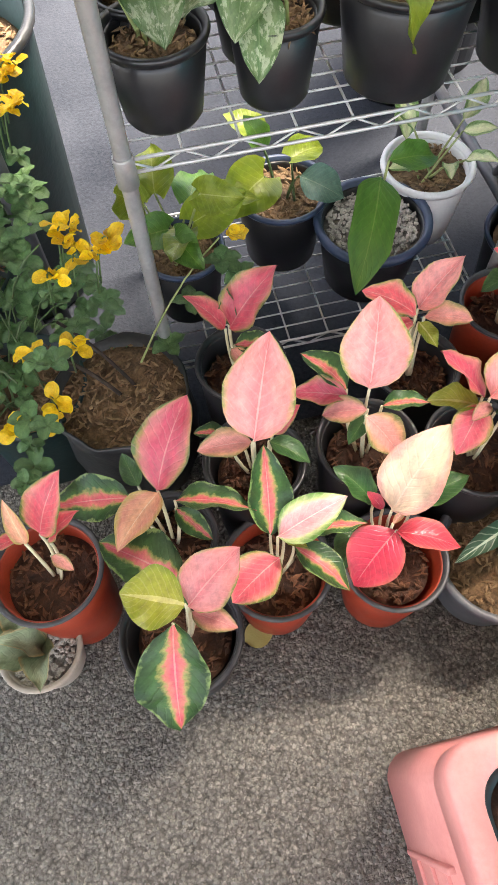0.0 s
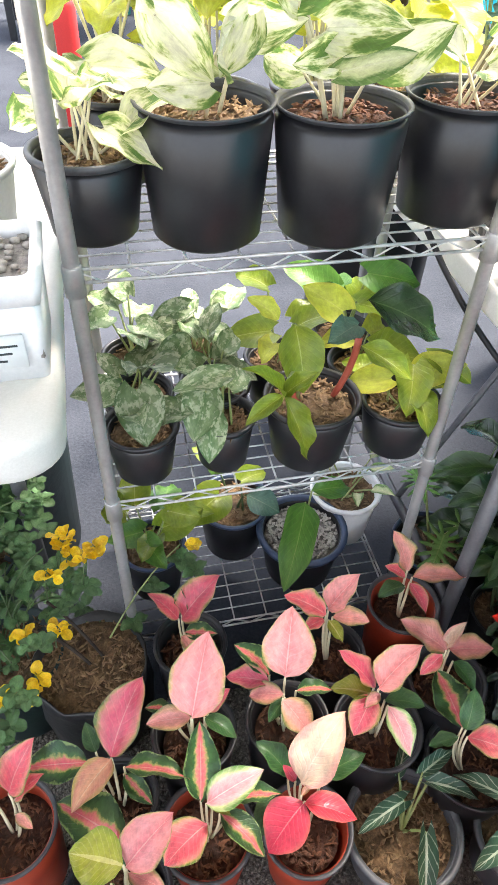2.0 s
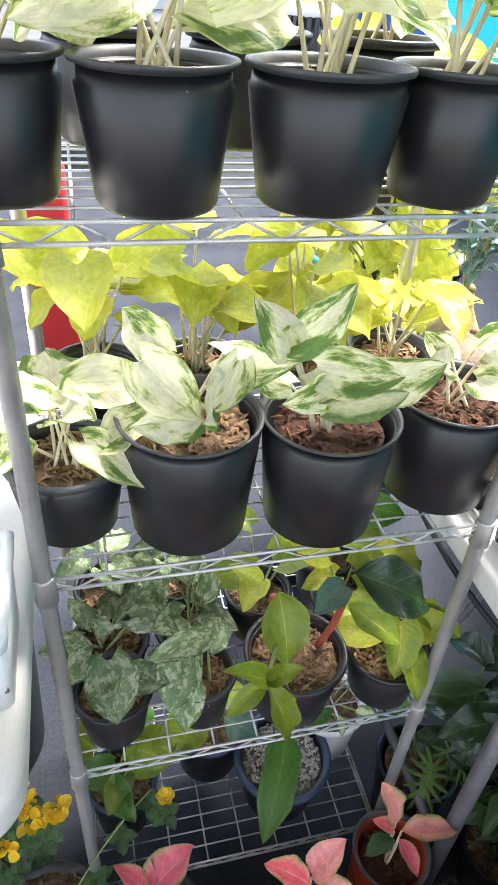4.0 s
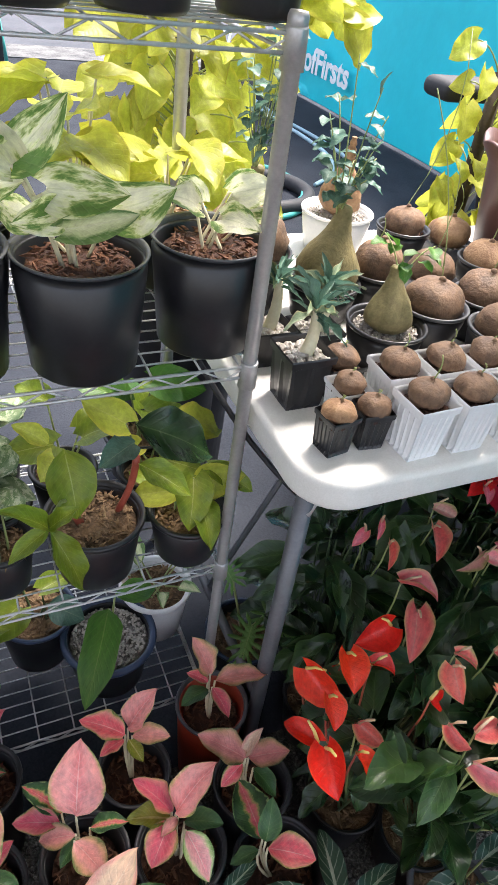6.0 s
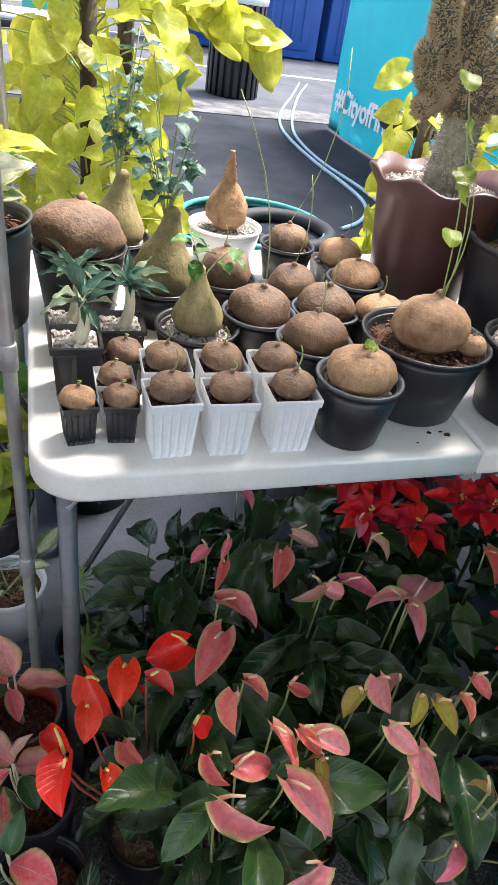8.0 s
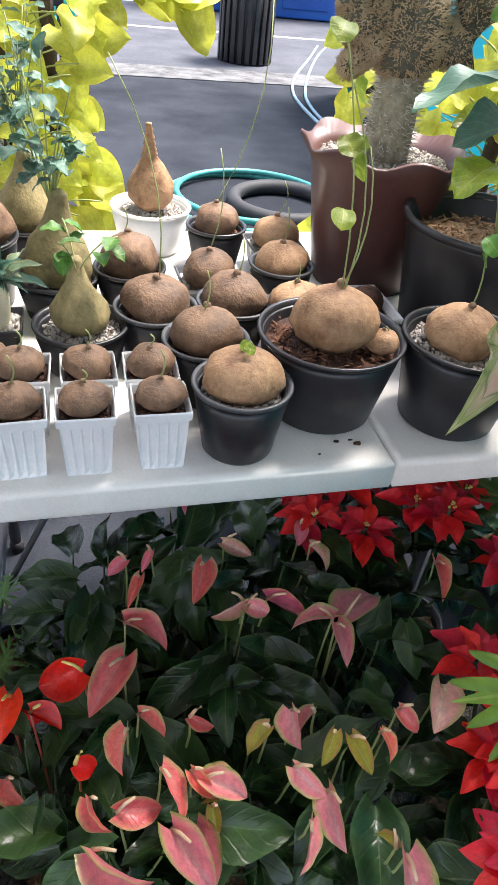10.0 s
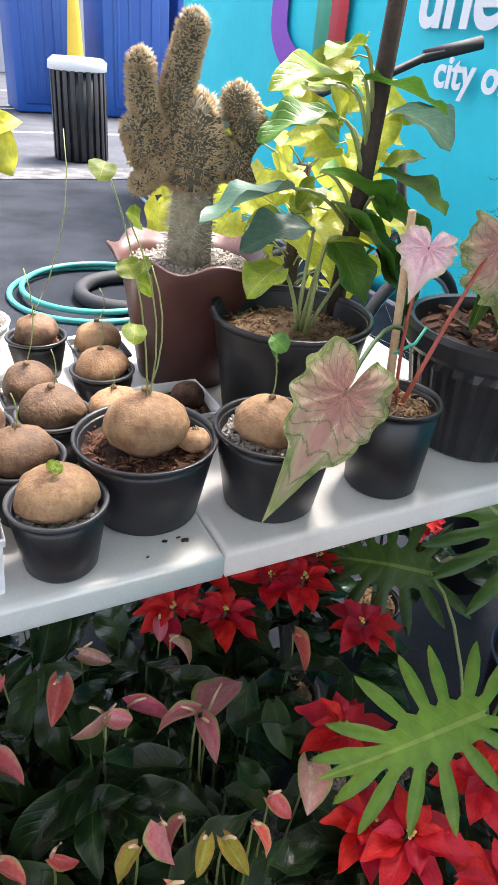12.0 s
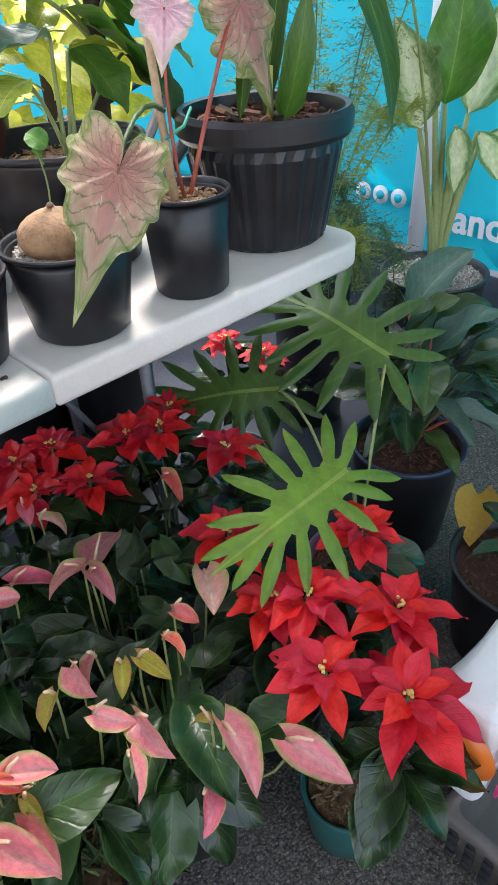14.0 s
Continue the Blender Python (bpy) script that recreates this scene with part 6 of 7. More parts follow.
# ---- plants at the far end ----
pd = thing("split_leaf_philodendron", 1.80, 0.40, 0, "philodendron with deeply fingered green leaves in a purple pot", "plant")
pot(pd, 0.095, 0.20, "purple", "red", 0.8, 0.007, 0.03)
for b, t2, s, w in (((-0.100, -0.078, 0.545), (-0.355, -0.060, 0.515), 1, 0.86), ((0.19, 0.03, 0.50), (0.14, 0.34, 0.60), 2, 1.05), ((0.08, 0.20, 0.46), (-0.13, 0.37, 0.45), 3, 1.0)):
    stem(pd, (0, 0, 0.18), Vector(b).lerp(Vector(t2), 0.2), 0.004, stem_green, (0, 0, 0.08))
    # front leaf coloured as lit, the ones behind it in the darker green
    lobed_leaf(pd, b, t2, w, "fingerleaf_lit" if s == 1 else "splitleaf", s)
bp = thing("philodendron_plant", 2.10, 0.50, 0, "broad-leaved plant in a large dark blue pot", "plant")
pot(bp, 0.12, 0.26, "blue", "red", 0.8, 0.008, 0.02)
for b, t2, w, m in (((0.05, 0.0, 0.44), (0.16, -0.10, 0.54), 0.7, "bluegreen"), ((0.03, -0.02, 0.40), (0.10, -0.17, 0.36), 0.6, "bluegreen"), ((-0.02, 0.03, 0.42), (-0.10, 0.02, 0.50), 0.55, "dark"), ((-0.03, 0.0, 0.36), (-0.13, -0.08, 0.33), 0.5, "dark"), ((0.02, 0.05, 0.46), (0.06, -0.04, 0.58), 0.6, "splitleaf"), ((0.10, 0.03, 0.46), (0.24, -0.02, 0.50), 0.65, "dark"), ((0.08, 0.08, 0.50), (0.20, 0.02, 0.62), 0.6, "bluegreen"), ((0.10, -0.05, 0.42), (0.22, -0.16, 0.44), 0.6, "bluegreen"), ((0.0, 0.10, 0.46), (-0.10, 0.10, 0.54), 0.55, "dark"), ((0.06, -0.08, 0.32), (0.18, -0.20, 0.30), 0.5, "dark"), ((-0.04, -0.05, 0.33), (-0.08, -0.17, 0.29), 0.4, "splitleaf"), ((0.0, -0.02, 0.38), (-0.02, -0.16, 0.33), 0.22, "bluegreen"), ((0.0, -0.04, 0.37), (0.08, -0.18, 0.30), 0.2, "bluegreen"), ((0.06, 0.04, 0.45), (0.02, 0.0, 0.56), 0.5, "bluegreen"), ((0.1, 0.0, 0.4), (0.22, -0.06, 0.48), 0.6, "dark"), ((0.08, -0.06, 0.34), (0.12, -0.2, 0.24), 0.5, "fresh")):
    stem(bp, (0, 0, 0.24), b, 0.004, stem_red, (0, 0, 0.02))
    leaf(bp, b, t2, w, m, "ovate")
bq = random.Random(17)
for i in range(18):
    a = i * 2.4
    b = Vector((0.05 + 0.10 * math.cos(a), 0.0 + 0.10 * math.sin(a), bq.uniform(0.30, 0.50)))
    e = bq.uniform(-0.7, 0.3)
    stem(bp, (0, 0, 0.24), b, 0.0035, stem_dark, (0, 0, 0.02))
    leaf(bp, b, b + Vector((math.cos(a) * math.cos(e), math.sin(a) * math.cos(e), math.sin(e))) * bq.uniform(0.10, 0.16), bq.uniform(0.45, 0.65), "dark" if i % 3 else "deep", "spear", roll=bq.uniform(-30, 30))
yl = leaf(bp, (-0.03, -0.19, 0.235), (-0.135, -0.235, 0.20), 0.7, "petal", "heart")
yl.data = yl.data.copy()
yl.data.materials[0] = yellow_leaf
blk = thing("black_pot", 1.98, 0.16, 0, "large plain black plastic pot with a few dark leaves", "plant pot")
pot(blk, 0.13, 0.22, "black", "red", 0.8, 0.008, 0.03)
for i in range(5):
    a = i * 1.3
    leaf(blk, (0.03 * math.cos(a), 0.03 * math.sin(a), 0.26), (0.12 * math.cos(a), 0.12 * math.sin(a), 0.27), 0.5, "dark", "ovate")
    stem(blk, (0, 0, 0.18), (0.03 * math.cos(a), 0.03 * math.sin(a), 0.26), 0.003, stem_dark)

df = thing("dieffenbachia_plant", 2.72, 0.85, -0.06, "tall plant with thick green stalks and spotted leaves", "plant")
pot(df, 0.15, 0.42, "black", "grit", 0.8, 0.008, 0.02)
for b, t2, w, m in (((-0.06, 0.06, 0.80), (-0.14, 0.10, 1.05), 0.5, "variegated"), ((0.0, 0.03, 0.85), (0.02, 0.03, 1.15), 0.5, "fresh"), ((0.07, 0.0, 0.82), (0.16, -0.03, 1.08), 0.5, "variegated"), ((0.08, -0.03, 0.78), (0.10, -0.10, 0.66), 0.5, "variegated"), ((0.02, 0.0, 0.80), (0.0, -0.03, 0.64), 0.45, "variegated"), ((-0.03, 0.05, 0.92), (-0.12, 0.06, 0.99), 0.5, "variegated"), ((0.12, -0.02, 0.75), (0.22, -0.1, 0.72), 0.5, "variegated")):
    stem(df, (0, 0, 0.40), b, 0.012, stem_green, (0, 0, 0.03), 0.6)
    leaf(df, b, t2, w, m, "ovate", up=(-0.6, -0.6, 0.5))

fc = bmesh.new()
fq = random.Random(21)
for _ in range(38):
    o = Vector((fq.gauss(-0.25, 0.022), fq.gauss(0.0, 0.022), 1.15 + fq.gauss(0, 0.014)))
    bmesh.ops.create_icosphere(fc, subdivisions=1, radius=fq.uniform(0.006, 0.010), matrix=Matrix.Translation(o))
tagged(part("flower_head", fc, MATS["leaf_petal"], df), "rounded cluster of small yellow flowers", kind="stuff")
stem(df, (-0.03, 0.0, 0.42), (-0.25, 0.0, 1.14), 0.005, stem_green, (0.02, 0, 0.03), 0.7)

# feathery asparagus-like plant hanging behind the table's end
fern = thing("asparagus_fern", 2.33, 0.98, 0, "feathery asparagus fern with a few yellow flowers in a tall pot", "plant")
pot(fern, 0.11, 0.50, "black", "tan", 0.8)
fr = random.Random(9)
for i in range(30):
    a = fr.uniform(0, 6.28)
    rr = fr.uniform(0.08, 0.26)
    hi = fr.uniform(0.35, 1.35)
    pts = bend((0, 0, 0.48), (rr * math.cos(a) - 0.05, rr * math.sin(a) - 0.08, hi), (rr * 0.3 * math.cos(a), rr * 0.3 * math.sin(a), 0.12), 8)
    bm = tube(pts, 0.0016, 4)
    for k in range(120):
        k0 = fr.randrange(2, len(pts) - 1)
        p0 = pts[k0].lerp(pts[k0 + 1], fr.random())
        d = Vector((fr.gauss(0, 1), fr.gauss(0, 1), fr.gauss(-0.1, 0.6))).normalized() * fr.uniform(0.025, 0.075)
        for m in range(15):
            root = p0 + d * (m / 14)
            e = (d.normalized() + Vector((fr.gauss(0, 1), fr.gauss(0, 1), fr.gauss(0, 1)))).normalized() * fr.uniform(0.005, 0.013)
            sd = e.orthogonal().normalized() * 0.0011
            bm.faces.new([bm.verts.new(q) for q in (root - sd, root + sd, root + e)])
    part("frond", bm, MATS["leaf_clover"] if i % 2 else MATS["leaf_olive"], fern)
for i in range(10):
    o = Vector((fr.uniform(-0.25, 0.1), fr.uniform(-0.15, 0.1), fr.uniform(0.95, 1.35)))
    for s in range(5):
        leaf(fern, o, o + Vector((math.cos(s * 1.3), math.sin(s * 1.3), 0.3)) * 0.02, 0.9, "petal", "round", name="petal")

cr = thing("grey_crate", 1.66, 0.0, 0, "grey perforated plastic crate lying on the asphalt", "crate")
part("crate_body", tub(-0.11, 0.30, -0.25, 0.05, 0.0, 0.13, 0.02, 0.006, 0.02), crate_grey, cr)
for i in range(9):
    for k in range(4):
        part("slot", block(-0.105 + i * 0.04, -0.088 + i * 0.04, 0.042, 0.0515, 0.025 + k * 0.024, 0.040 + k * 0.024, 0.002), rubber, cr)
        part("slot", block(-0.1115, -0.102, -0.2 + i * 0.027, -0.185 + i * 0.027, 0.025 + k * 0.024, 0.040 + k * 0.024, 0.002), rubber, cr)
sack = thing("fertiliser_bag", 1.655, 0.065, 0.13, "upright white plastic bag with an orange and magenta print", "bag")
sb = block(-0.075, 0.10, -0.05, 0.04, 0.0, 0.22, 0.02, 4)
bmesh.ops.subdivide_edges(sb, edges=sb.edges[:], cuts=2, use_grid_fill=True)
for v in sb.verts:
    v.co += Vector((noise.noise(v.co * 14), noise.noise(v.co * 14 + Vector((3, 0, 0))), 0)) * 0.012
part("bag", sb, bag_white, sack)
pr = part("print", lathe([(0, 0), (0.055, 0), (0.058, 0.003), (0, 0.004)], 28), orange_print, sack, "round orange printed shape")
pr.matrix_local = pose(-0.087, -0.005, 0.145, 0, -90, 0)
pr2 = part("print", block(-0.05, 0.085, -0.066, -0.060, 0.02, 0.05, 0.002), magenta_print, sack, "magenta printed bar")
pr3 = part("print", lathe([(0, 0), (0.06, 0), (0.063, 0.003), (0, 0.004)], 28), orange_print, sack, "round orange printed shape")
pr3.matrix_local = pose(0.0, -0.062, 0.145, 90, 0, 0)


# ---- plants on the shelves ----
def pothos(x, y, z, r, h, style, fill, mats, n, size, rise, seed, words, shape="heart", droop=0.5, stems=stem_pale, face=(0, -0.5, 0.8), width=0.72, extra=(), base=0.8, name="pothos_plant", spread=0.6, group="shelf plants", lip=0.006):
    """A potted trailing or upright foliage plant: n leaves on stalks round the middle."""
    q = random.Random(seed)
    th = thing(name, x, y, z, words, "plant", group)
    pot(th, r, h, style, fill, base, lip, 0.016)
    for i in range(n):
        a = i * 2.4 + q.uniform(-0.5, 0.5)
        rr = r * q.uniform(0.2, 1.0) * spread * 1.6
        b = Vector((rr * math.cos(a), rr * math.sin(a), h + rise * q.uniform(0.3, 1.0)))
        e = q.uniform(-droop, 0.55)
        a2 = a + q.uniform(-0.7, 0.7)
        s = size * q.uniform(0.75, 1.2)
        root = (q.uniform(-0.3, 0.3) * r, q.uniform(-0.3, 0.3) * r, h - 0.02)
        stem(th, root, b, 0.0021, stems, (0, 0, 0.0))
        leaf(th, b, b + Vector((math.cos(a2) * math.cos(e), math.sin(a2) * math.cos(e), math.sin(e))) * s, width * q.uniform(0.85, 1.1), mats[q.randrange(len(mats))], shape, up=face, roll=q.uniform(-25, 25))
    for bx, by, bz, tx, ty, tz, w, m, k in extra:
        stem(th, (bx * 0.3, by * 0.3, h - 0.02), (bx, by, bz), 0.0024, stems, (0, 0, 0.01))
        leaf(th, (bx, by, bz), (tx, ty, tz), w, m, k, up=face)
    return th


z1, z2, z3, z4 = DECK
pothos(0.352, 0.775, z1, 0.055, 0.115, "blue", "tan", ["limegreen", "fresh"], 9, 0.075, 0.10, 41, "yellow-green plant in a blue pot on the bottom shelf", droop=0.6, stems=stem_green)
pothos(0.509, 0.845, z1, 0.066, 0.12, "blue", "tan", ["limegreen"], 2, 0.06, 0.09, 42, "young plant with a bluish leaf in a blue-rimmed black pot", extra=((0.02, -0.02, 0.15, 0.075, -0.055, 0.13, 0.8, "bluegreen", "ovate"), (-0.03, -0.02, 0.16, -0.10, -0.07, 0.15, 0.85, "limegreen", "heart"), (-0.02, 0.02, 0.17, -0.045, 0.03, 0.22, 0.6, "fresh", "ovate")), stems=stem_dark)
pothos(0.619, 0.762, z1, 0.076, 0.112, "blue", "grit", ["fresh"], 0, 0.06, 0.09, 43, "one long glossy green leaf in a blue pot of gravel", extra=((0.0, 0.0, 0.18, -0.070, -0.135, 0.125, 0.36, "fresh", "strap"), (0.015, 0.015, 0.19, 0.09, 0.03, 0.17, 0.55, "fresh", "ovate")), stems=stem_green, lip=0.012)
pothos(0.726, 0.838, z1, 0.064, 0.12, "white", "tan", ["variegated"], 7, 0.06, 0.05, 44, "small cream variegated plant in a white pot", shape="ovate", droop=-0.2, width=0.5, stems=stem_green, lip=0.008)
pl = pothos(0.872, 0.735, 0, 0.072, 0.17, "blue", "tan", ["fresh"], 0, 0.06, 0.09, 45, "lobed green leaves in a blue plastic pot on asphalt", stems=stem_green, name="philodendron_plant")
for b, t2, s in (((0.01, -0.02, 0.26), (0.06, -0.08, 0.22), 5), ((-0.02, 0.02, 0.28), (-0.02, 0.10, 0.27), 6), ((0.0, -0.03, 0.25), (-0.05, -0.09, 0.2), 7)):
    lobed_leaf(pl, b, t2, 0.9, "fresh", s)
    stem(pl, (0, 0, 0.15), Vector(b).lerp(Vector(t2), 0.2), 0.003, stem_green)

SILVER = "silvery green satin pothos in a black pot on wire"
pothos(0.354, 0.728, z2, 0.050, 0.085, "black", "tan", ["silver"], 3, 0.055, 0.05, 51, SILVER, droop=0.6, stems=stem_green, extra=((0.0, -0.015, 0.155, 0.005, -0.065, 0.10, 0.85, "silver", "heart"), (-0.02, 0.0, 0.15, -0.06, -0.03, 0.14, 0.7, "silver", "heart")))
pothos(0.468, 0.728, z2, 0.044, 0.085, "black", "tan", ["silver"], 2, 0.055, 0.05, 52, SILVER, droop=0.6, stems=stem_green, extra=((-0.025, -0.01, 0.135, -0.05, -0.055, 0.09, 0.8, "silver", "heart"), (-0.02, -0.02, 0.10, -0.03, -0.065, 0.055, 0.7, "silver", "heart"), (0.0, 0.0, 0.15, -0.07, -0.02, 0.15, 0.5, "silver", "heart")))
pothos(0.356, 0.800, z2, 0.050, 0.085, "black", "tan", ["silver"], 6, 0.06, 0.07, 53, SILVER, droop=0.6, stems=stem_green)
pothos(0.470, 0.802, z2, 0.050, 0.085, "black", "tan", ["silver", "silver"], 7, 0.058, 0.07, 54, SILVER, droop=0.6, stems=stem_green)
pothos(0.360, 0.895, z2, 0.048, 0.085, "black", "tan", ["silver"], 8, 0.06, 0.09, 55, SILVER, droop=0.5, stems=stem_green)
pothos(0.470, 0.900, z2, 0.050, 0.085, "black", "tan", ["silver"], 7, 0.06, 0.08, 56, SILVER, droop=0.5, stems=stem_green)
pr_ = pothos(0.594, 0.722, z2, 0.066, 0.105, "black", "tan", ["limegreen"], 0, 0.08, 0.10, 57, "philodendron with red stems and lime leaves in a black pot", stems=stem_red, name="philodendron_plant")
part("stem", tube(bend((-0.02, 0.0, 0.09), (-0.035, 0.01, 0.205), (-0.006, 0, 0)), 0.006, 10), stem_red, pr_, "thick red stem")
part("stem", tube(bend((0.035, 0.01, 0.09), (0.06, 0.01, 0.185), (0.006, 0, 0)), 0.005, 10), stem_red, pr_, "thick red stem")
for t2, w in (((-0.040, -0.116, 0.098), 0.38), ((-0.126, -0.112, 0.250), 0.36), ((-0.036, -0.112, 0.232), 0.40), ((-0.121, -0.112, 0.165), 0.42)):
    leaf(pr_, (-0.071, -0.094, 0.189), t2, w, "limegreen", "ovate", up=(0, -0.4, 0.9))
stem(pr_, (-0.02, 0, 0.10), (-0.071, -0.094, 0.189), 0.003, stem_green, (0, 0, 0.04))
for b, t2, m, w in (((-0.035, 0.0, 0.225), (-0.03, -0.05, 0.15), "limegreen", 0.7), ((0.050, -0.02, 0.262), (0.145, -0.045, 0.212), "dark", 0.66), ((0.06, 0.02, 0.2), (0.0, -0.03, 0.21), "bluegreen", 0.5), ((-0.05, 0.02, 0.22), (-0.09, 0.03, 0.25), "neon", 0.5), ((0.06, 0.0, 0.18), (0.12, -0.05, 0.15), "limegreen", 0.5)):
    leaf(pr_, b, t2, w, m, "ovate", up=(0, -0.5, 0.8))
pothos(0.728, 0.716, z2, 0.056, 0.085, "black", "tan", ["limegreen", "neon"], 6, 0.07, 0.055, 58, "lime green philodendron in a small black pot on wire", droop=0.7, stems=stem_green, extra=((0.0, -0.01, 0.15, -0.02, -0.06, 0.10, 0.75, "limegreen", "heart"), (0.03, 0.0, 0.15, 0.085, -0.03, 0.12, 0.5, "limegreen", "heart")))
NEON = "neon yellow pothos in a black pot on the shelf"
pothos(0.700, 0.815, z2, 0.048, 0.085, "black", "tan", ["limegreen", "neon"], 5, 0.075, 0.09, 59, NEON, stems=stem_green)
pothos(0.575, 0.850, z2, 0.048, 0.085, "black", "tan", ["limegreen", "neon"], 5, 0.075, 0.11, 60, NEON, stems=stem_green)
pothos(0.700, 0.905, z2, 0.048, 0.085, "black", "tan", ["limegreen", "fresh"], 5, 0.08, 0.11, 61, NEON, stems=stem_green)
MARBLE = "white and green marbled pothos in a black pot on wire"
pothos(0.332, 0.750, z3, 0.058, 0.090, "nursery", "tan", ["marble"], 8, 0.07, 0.07, 62, MARBLE, extra=((0.02, -0.02, 0.11, 0.07, -0.065, 0.085, 0.55, "marble", "heart"),))
pothos(0.451, 0.730, z3, 0.070, 0.136, "nursery", "tan", ["marble"], 3, 0.066, 0.065, 63, MARBLE, face=(0, -1, 0.25), droop=0.2, lip=0.002, base=0.84, extra=((-0.046, -0.03, 0.210, 0.002, -0.050, 0.162, 0.74, "marble", "heart"), (0.034, -0.04, 0.210, 0.006, -0.052, 0.165, 0.72, "marble", "heart"), (-0.002, -0.04, 0.158, -0.060, -0.05, 0.160, 0.7, "marble", "heart")))
pothos(0.588, 0.716, z3, 0.069, 0.132, "nursery", "red", ["marble", "marble", "variegated"], 2, 0.064, 0.065, 64, MARBLE, face=(0, -1, 0.25), droop=0.2, lip=0.002, base=0.84, spread=0.4, extra=((-0.058, -0.026, 0.225, -0.012, -0.036, 0.280, 0.55, "marble", "heart"), (-0.031, -0.026, 0.200, 0.036, -0.060, 0.205, 0.62, "marble", "heart"), (-0.022, -0.03, 0.180, -0.068, -0.046, 0.176, 0.75, "marble", "heart"), (-0.06, -0.026, 0.22, -0.096, -0.036, 0.272, 0.6, "marble", "heart"), (-0.02, -0.046, 0.170, 0.045, -0.056, 0.186, 0.42, "variegated", "heart")))
pothos(0.738, 0.740, z3, 0.068, 0.130, "nursery", "red", ["marble"], 6, 0.05, 0.05, 65, "sparse young marbled pothos in a black nursery pot", face=(0, -0.7, 0.6), droop=0.1, lip=0.002, base=0.84, spread=0.4)
for i, xx in enumerate((0.37, 0.49, 0.615, 0.735)):
    pothos(xx, 0.900, z3, 0.052, 0.10, "black", "tan", ["neon"], 13 if i < 3 else 8, 0.078, 0.15 if i < 3 else 0.09, 70 + i, NEON, face=(0, -0.35, 0.9))
for i, xx in enumerate((0.318, 0.421, 0.540, 0.645, 0.757)):
    pothos(xx, (0.72, 0.700, 0.700, 0.710, 0.728)[i], z4, (0.046, 0.054, 0.057, 0.050, 0.047)[i], 0.092, "nursery", "tan", ["marble"], 9, 0.085, 0.09, 80 + i, "marbled pothos in a black nursery pot on the top shelf", face=(0, -0.7, 0.6), base=0.80, spread=0.5, lip=0.003)
for i, xx in enumerate((0.40, 0.53, 0.66)):
    pothos(xx, 0.90, z4, 0.055, 0.095, "black", "tan", ["marble", "neon"], 4, 0.075, 0.09, 90 + i, "pale pothos in a black pot on the top shelf", face=(0, -0.7, 0.6))

# ---- tall neon plants behind the table ----


def neon_climber(x, y, h0, top, n, spread, seed, words, size=0.1):
    q = random.Random(seed)
    th = thing("neon_pothos", x, y, 0, words, "plant", "neon climbers")
    pot(th, 0.13, h0, "black", "tan", 0.85)
    part("moss_pole", tube([(0, 0, h0 - 0.03), (0.005, 0, top - 0.05)], 0.016, 10), bark, th)
    for i in range(n):
        zz = h0 + (top - h0) * (i + 0.5) / n
        a = i * 2.4 + q.uniform(-0.4, 0.4)
        rr = spread * q.uniform(0.35, 1.0)
        b = Vector((rr * math.cos(a), rr * math.sin(a) * 0.7, zz + q.uniform(-0.02, 0.03)))
        d = Vector((math.cos(a) * 0.5 + q.uniform(-0.5, 0.5), math.sin(a) * 0.4 - 0.25, q.uniform(-0.9, 0.1))).normalized()
        s = size * q.uniform(0.7, 1.25)
        stem(th, (0, 0, zz - 0.05), b, 0.002, stem_green, (0, 0, 0.015))
        leaf(th, b, b + d * s, q.uniform(0.72, 0.9), "neon", "heart", up=(0, -0.8, 0.5), roll=q.uniform(-30, 30))
    return th


neon_climber(0.91, 1.37, 0.70, 1.22, 110, 0.18, 11, "large neon yellow-green pothos climbing a pole behind the table", 0.076)
trailing = neon_climber(0.985, 1.44, 0.66, 1.24, 22, 0.11, 14, "neon pothos with loose trailing yellow leaves", 0.085)
neon_climber(1.62, 1.34, 0.62, 1.08, 36, 0.11, 12, "bright neon pothos behind the brown pot", 0.085)
neon_climber(1.80, 1.20, 0.70, 1.12, 60, 0.18, 13, "bright neon pothos in front of the turquoise banner", 0.085)

# a loose branch of it reaches over the table
branch = bend((0.0, 0.0, 1.10), (0.24, -0.10, 1.10), (0.0, 0.0, 0.05), 10)
part("branch", tube(branch, 0.0028, 6, 0.6), stem_green, trailing)
tq = random.Random(23)
for i, p in enumerate(branch[2:]):
    for side_s in (-1, 1):
        d = Vector((tq.uniform(0.1, 0.9), tq.uniform(-0.6, 0.1), side_s * 0.45 - 0.35 + tq.uniform(-0.3, 0.2))).normalized()
        leaf(trailing, p, p + d * tq.uniform(0.06, 0.095), tq.uniform(0.7, 0.85), "neon", "heart", up=(-0.2, -0.8, 0.5), roll=tq.uniform(-30, 30))

# ---- white planter on the side table ----
wp = thing("white_planter", 0.225, 0.640, TZ, "white square plastic planter of pebbles with a small succulent", "planter")
part("planter_body", tub(-0.09, 0.052, -0.06, 0.06, 0.0, 0.11, 0.008, 0.003, 0.006), white_plastic, wp)
ps = part("pebble_base", block(-0.085, 0.046, -0.055, 0.055, 0.02, 0.095, 0.004), soil_grit, wp)
pm = bmesh.new()
for _ in range(90):
    bmesh.ops.create_icosphere(pm, subdivisions=1, radius=rng.uniform(0.004, 0.007), matrix=Matrix.Translation((rng.uniform(-0.08, 0.042), rng.uniform(-0.05, 0.05), 0.097)) @ Matrix.Diagonal((1, 0.8, 0.6, 1)))
part("pebble_bed", pm, pebble, wp)
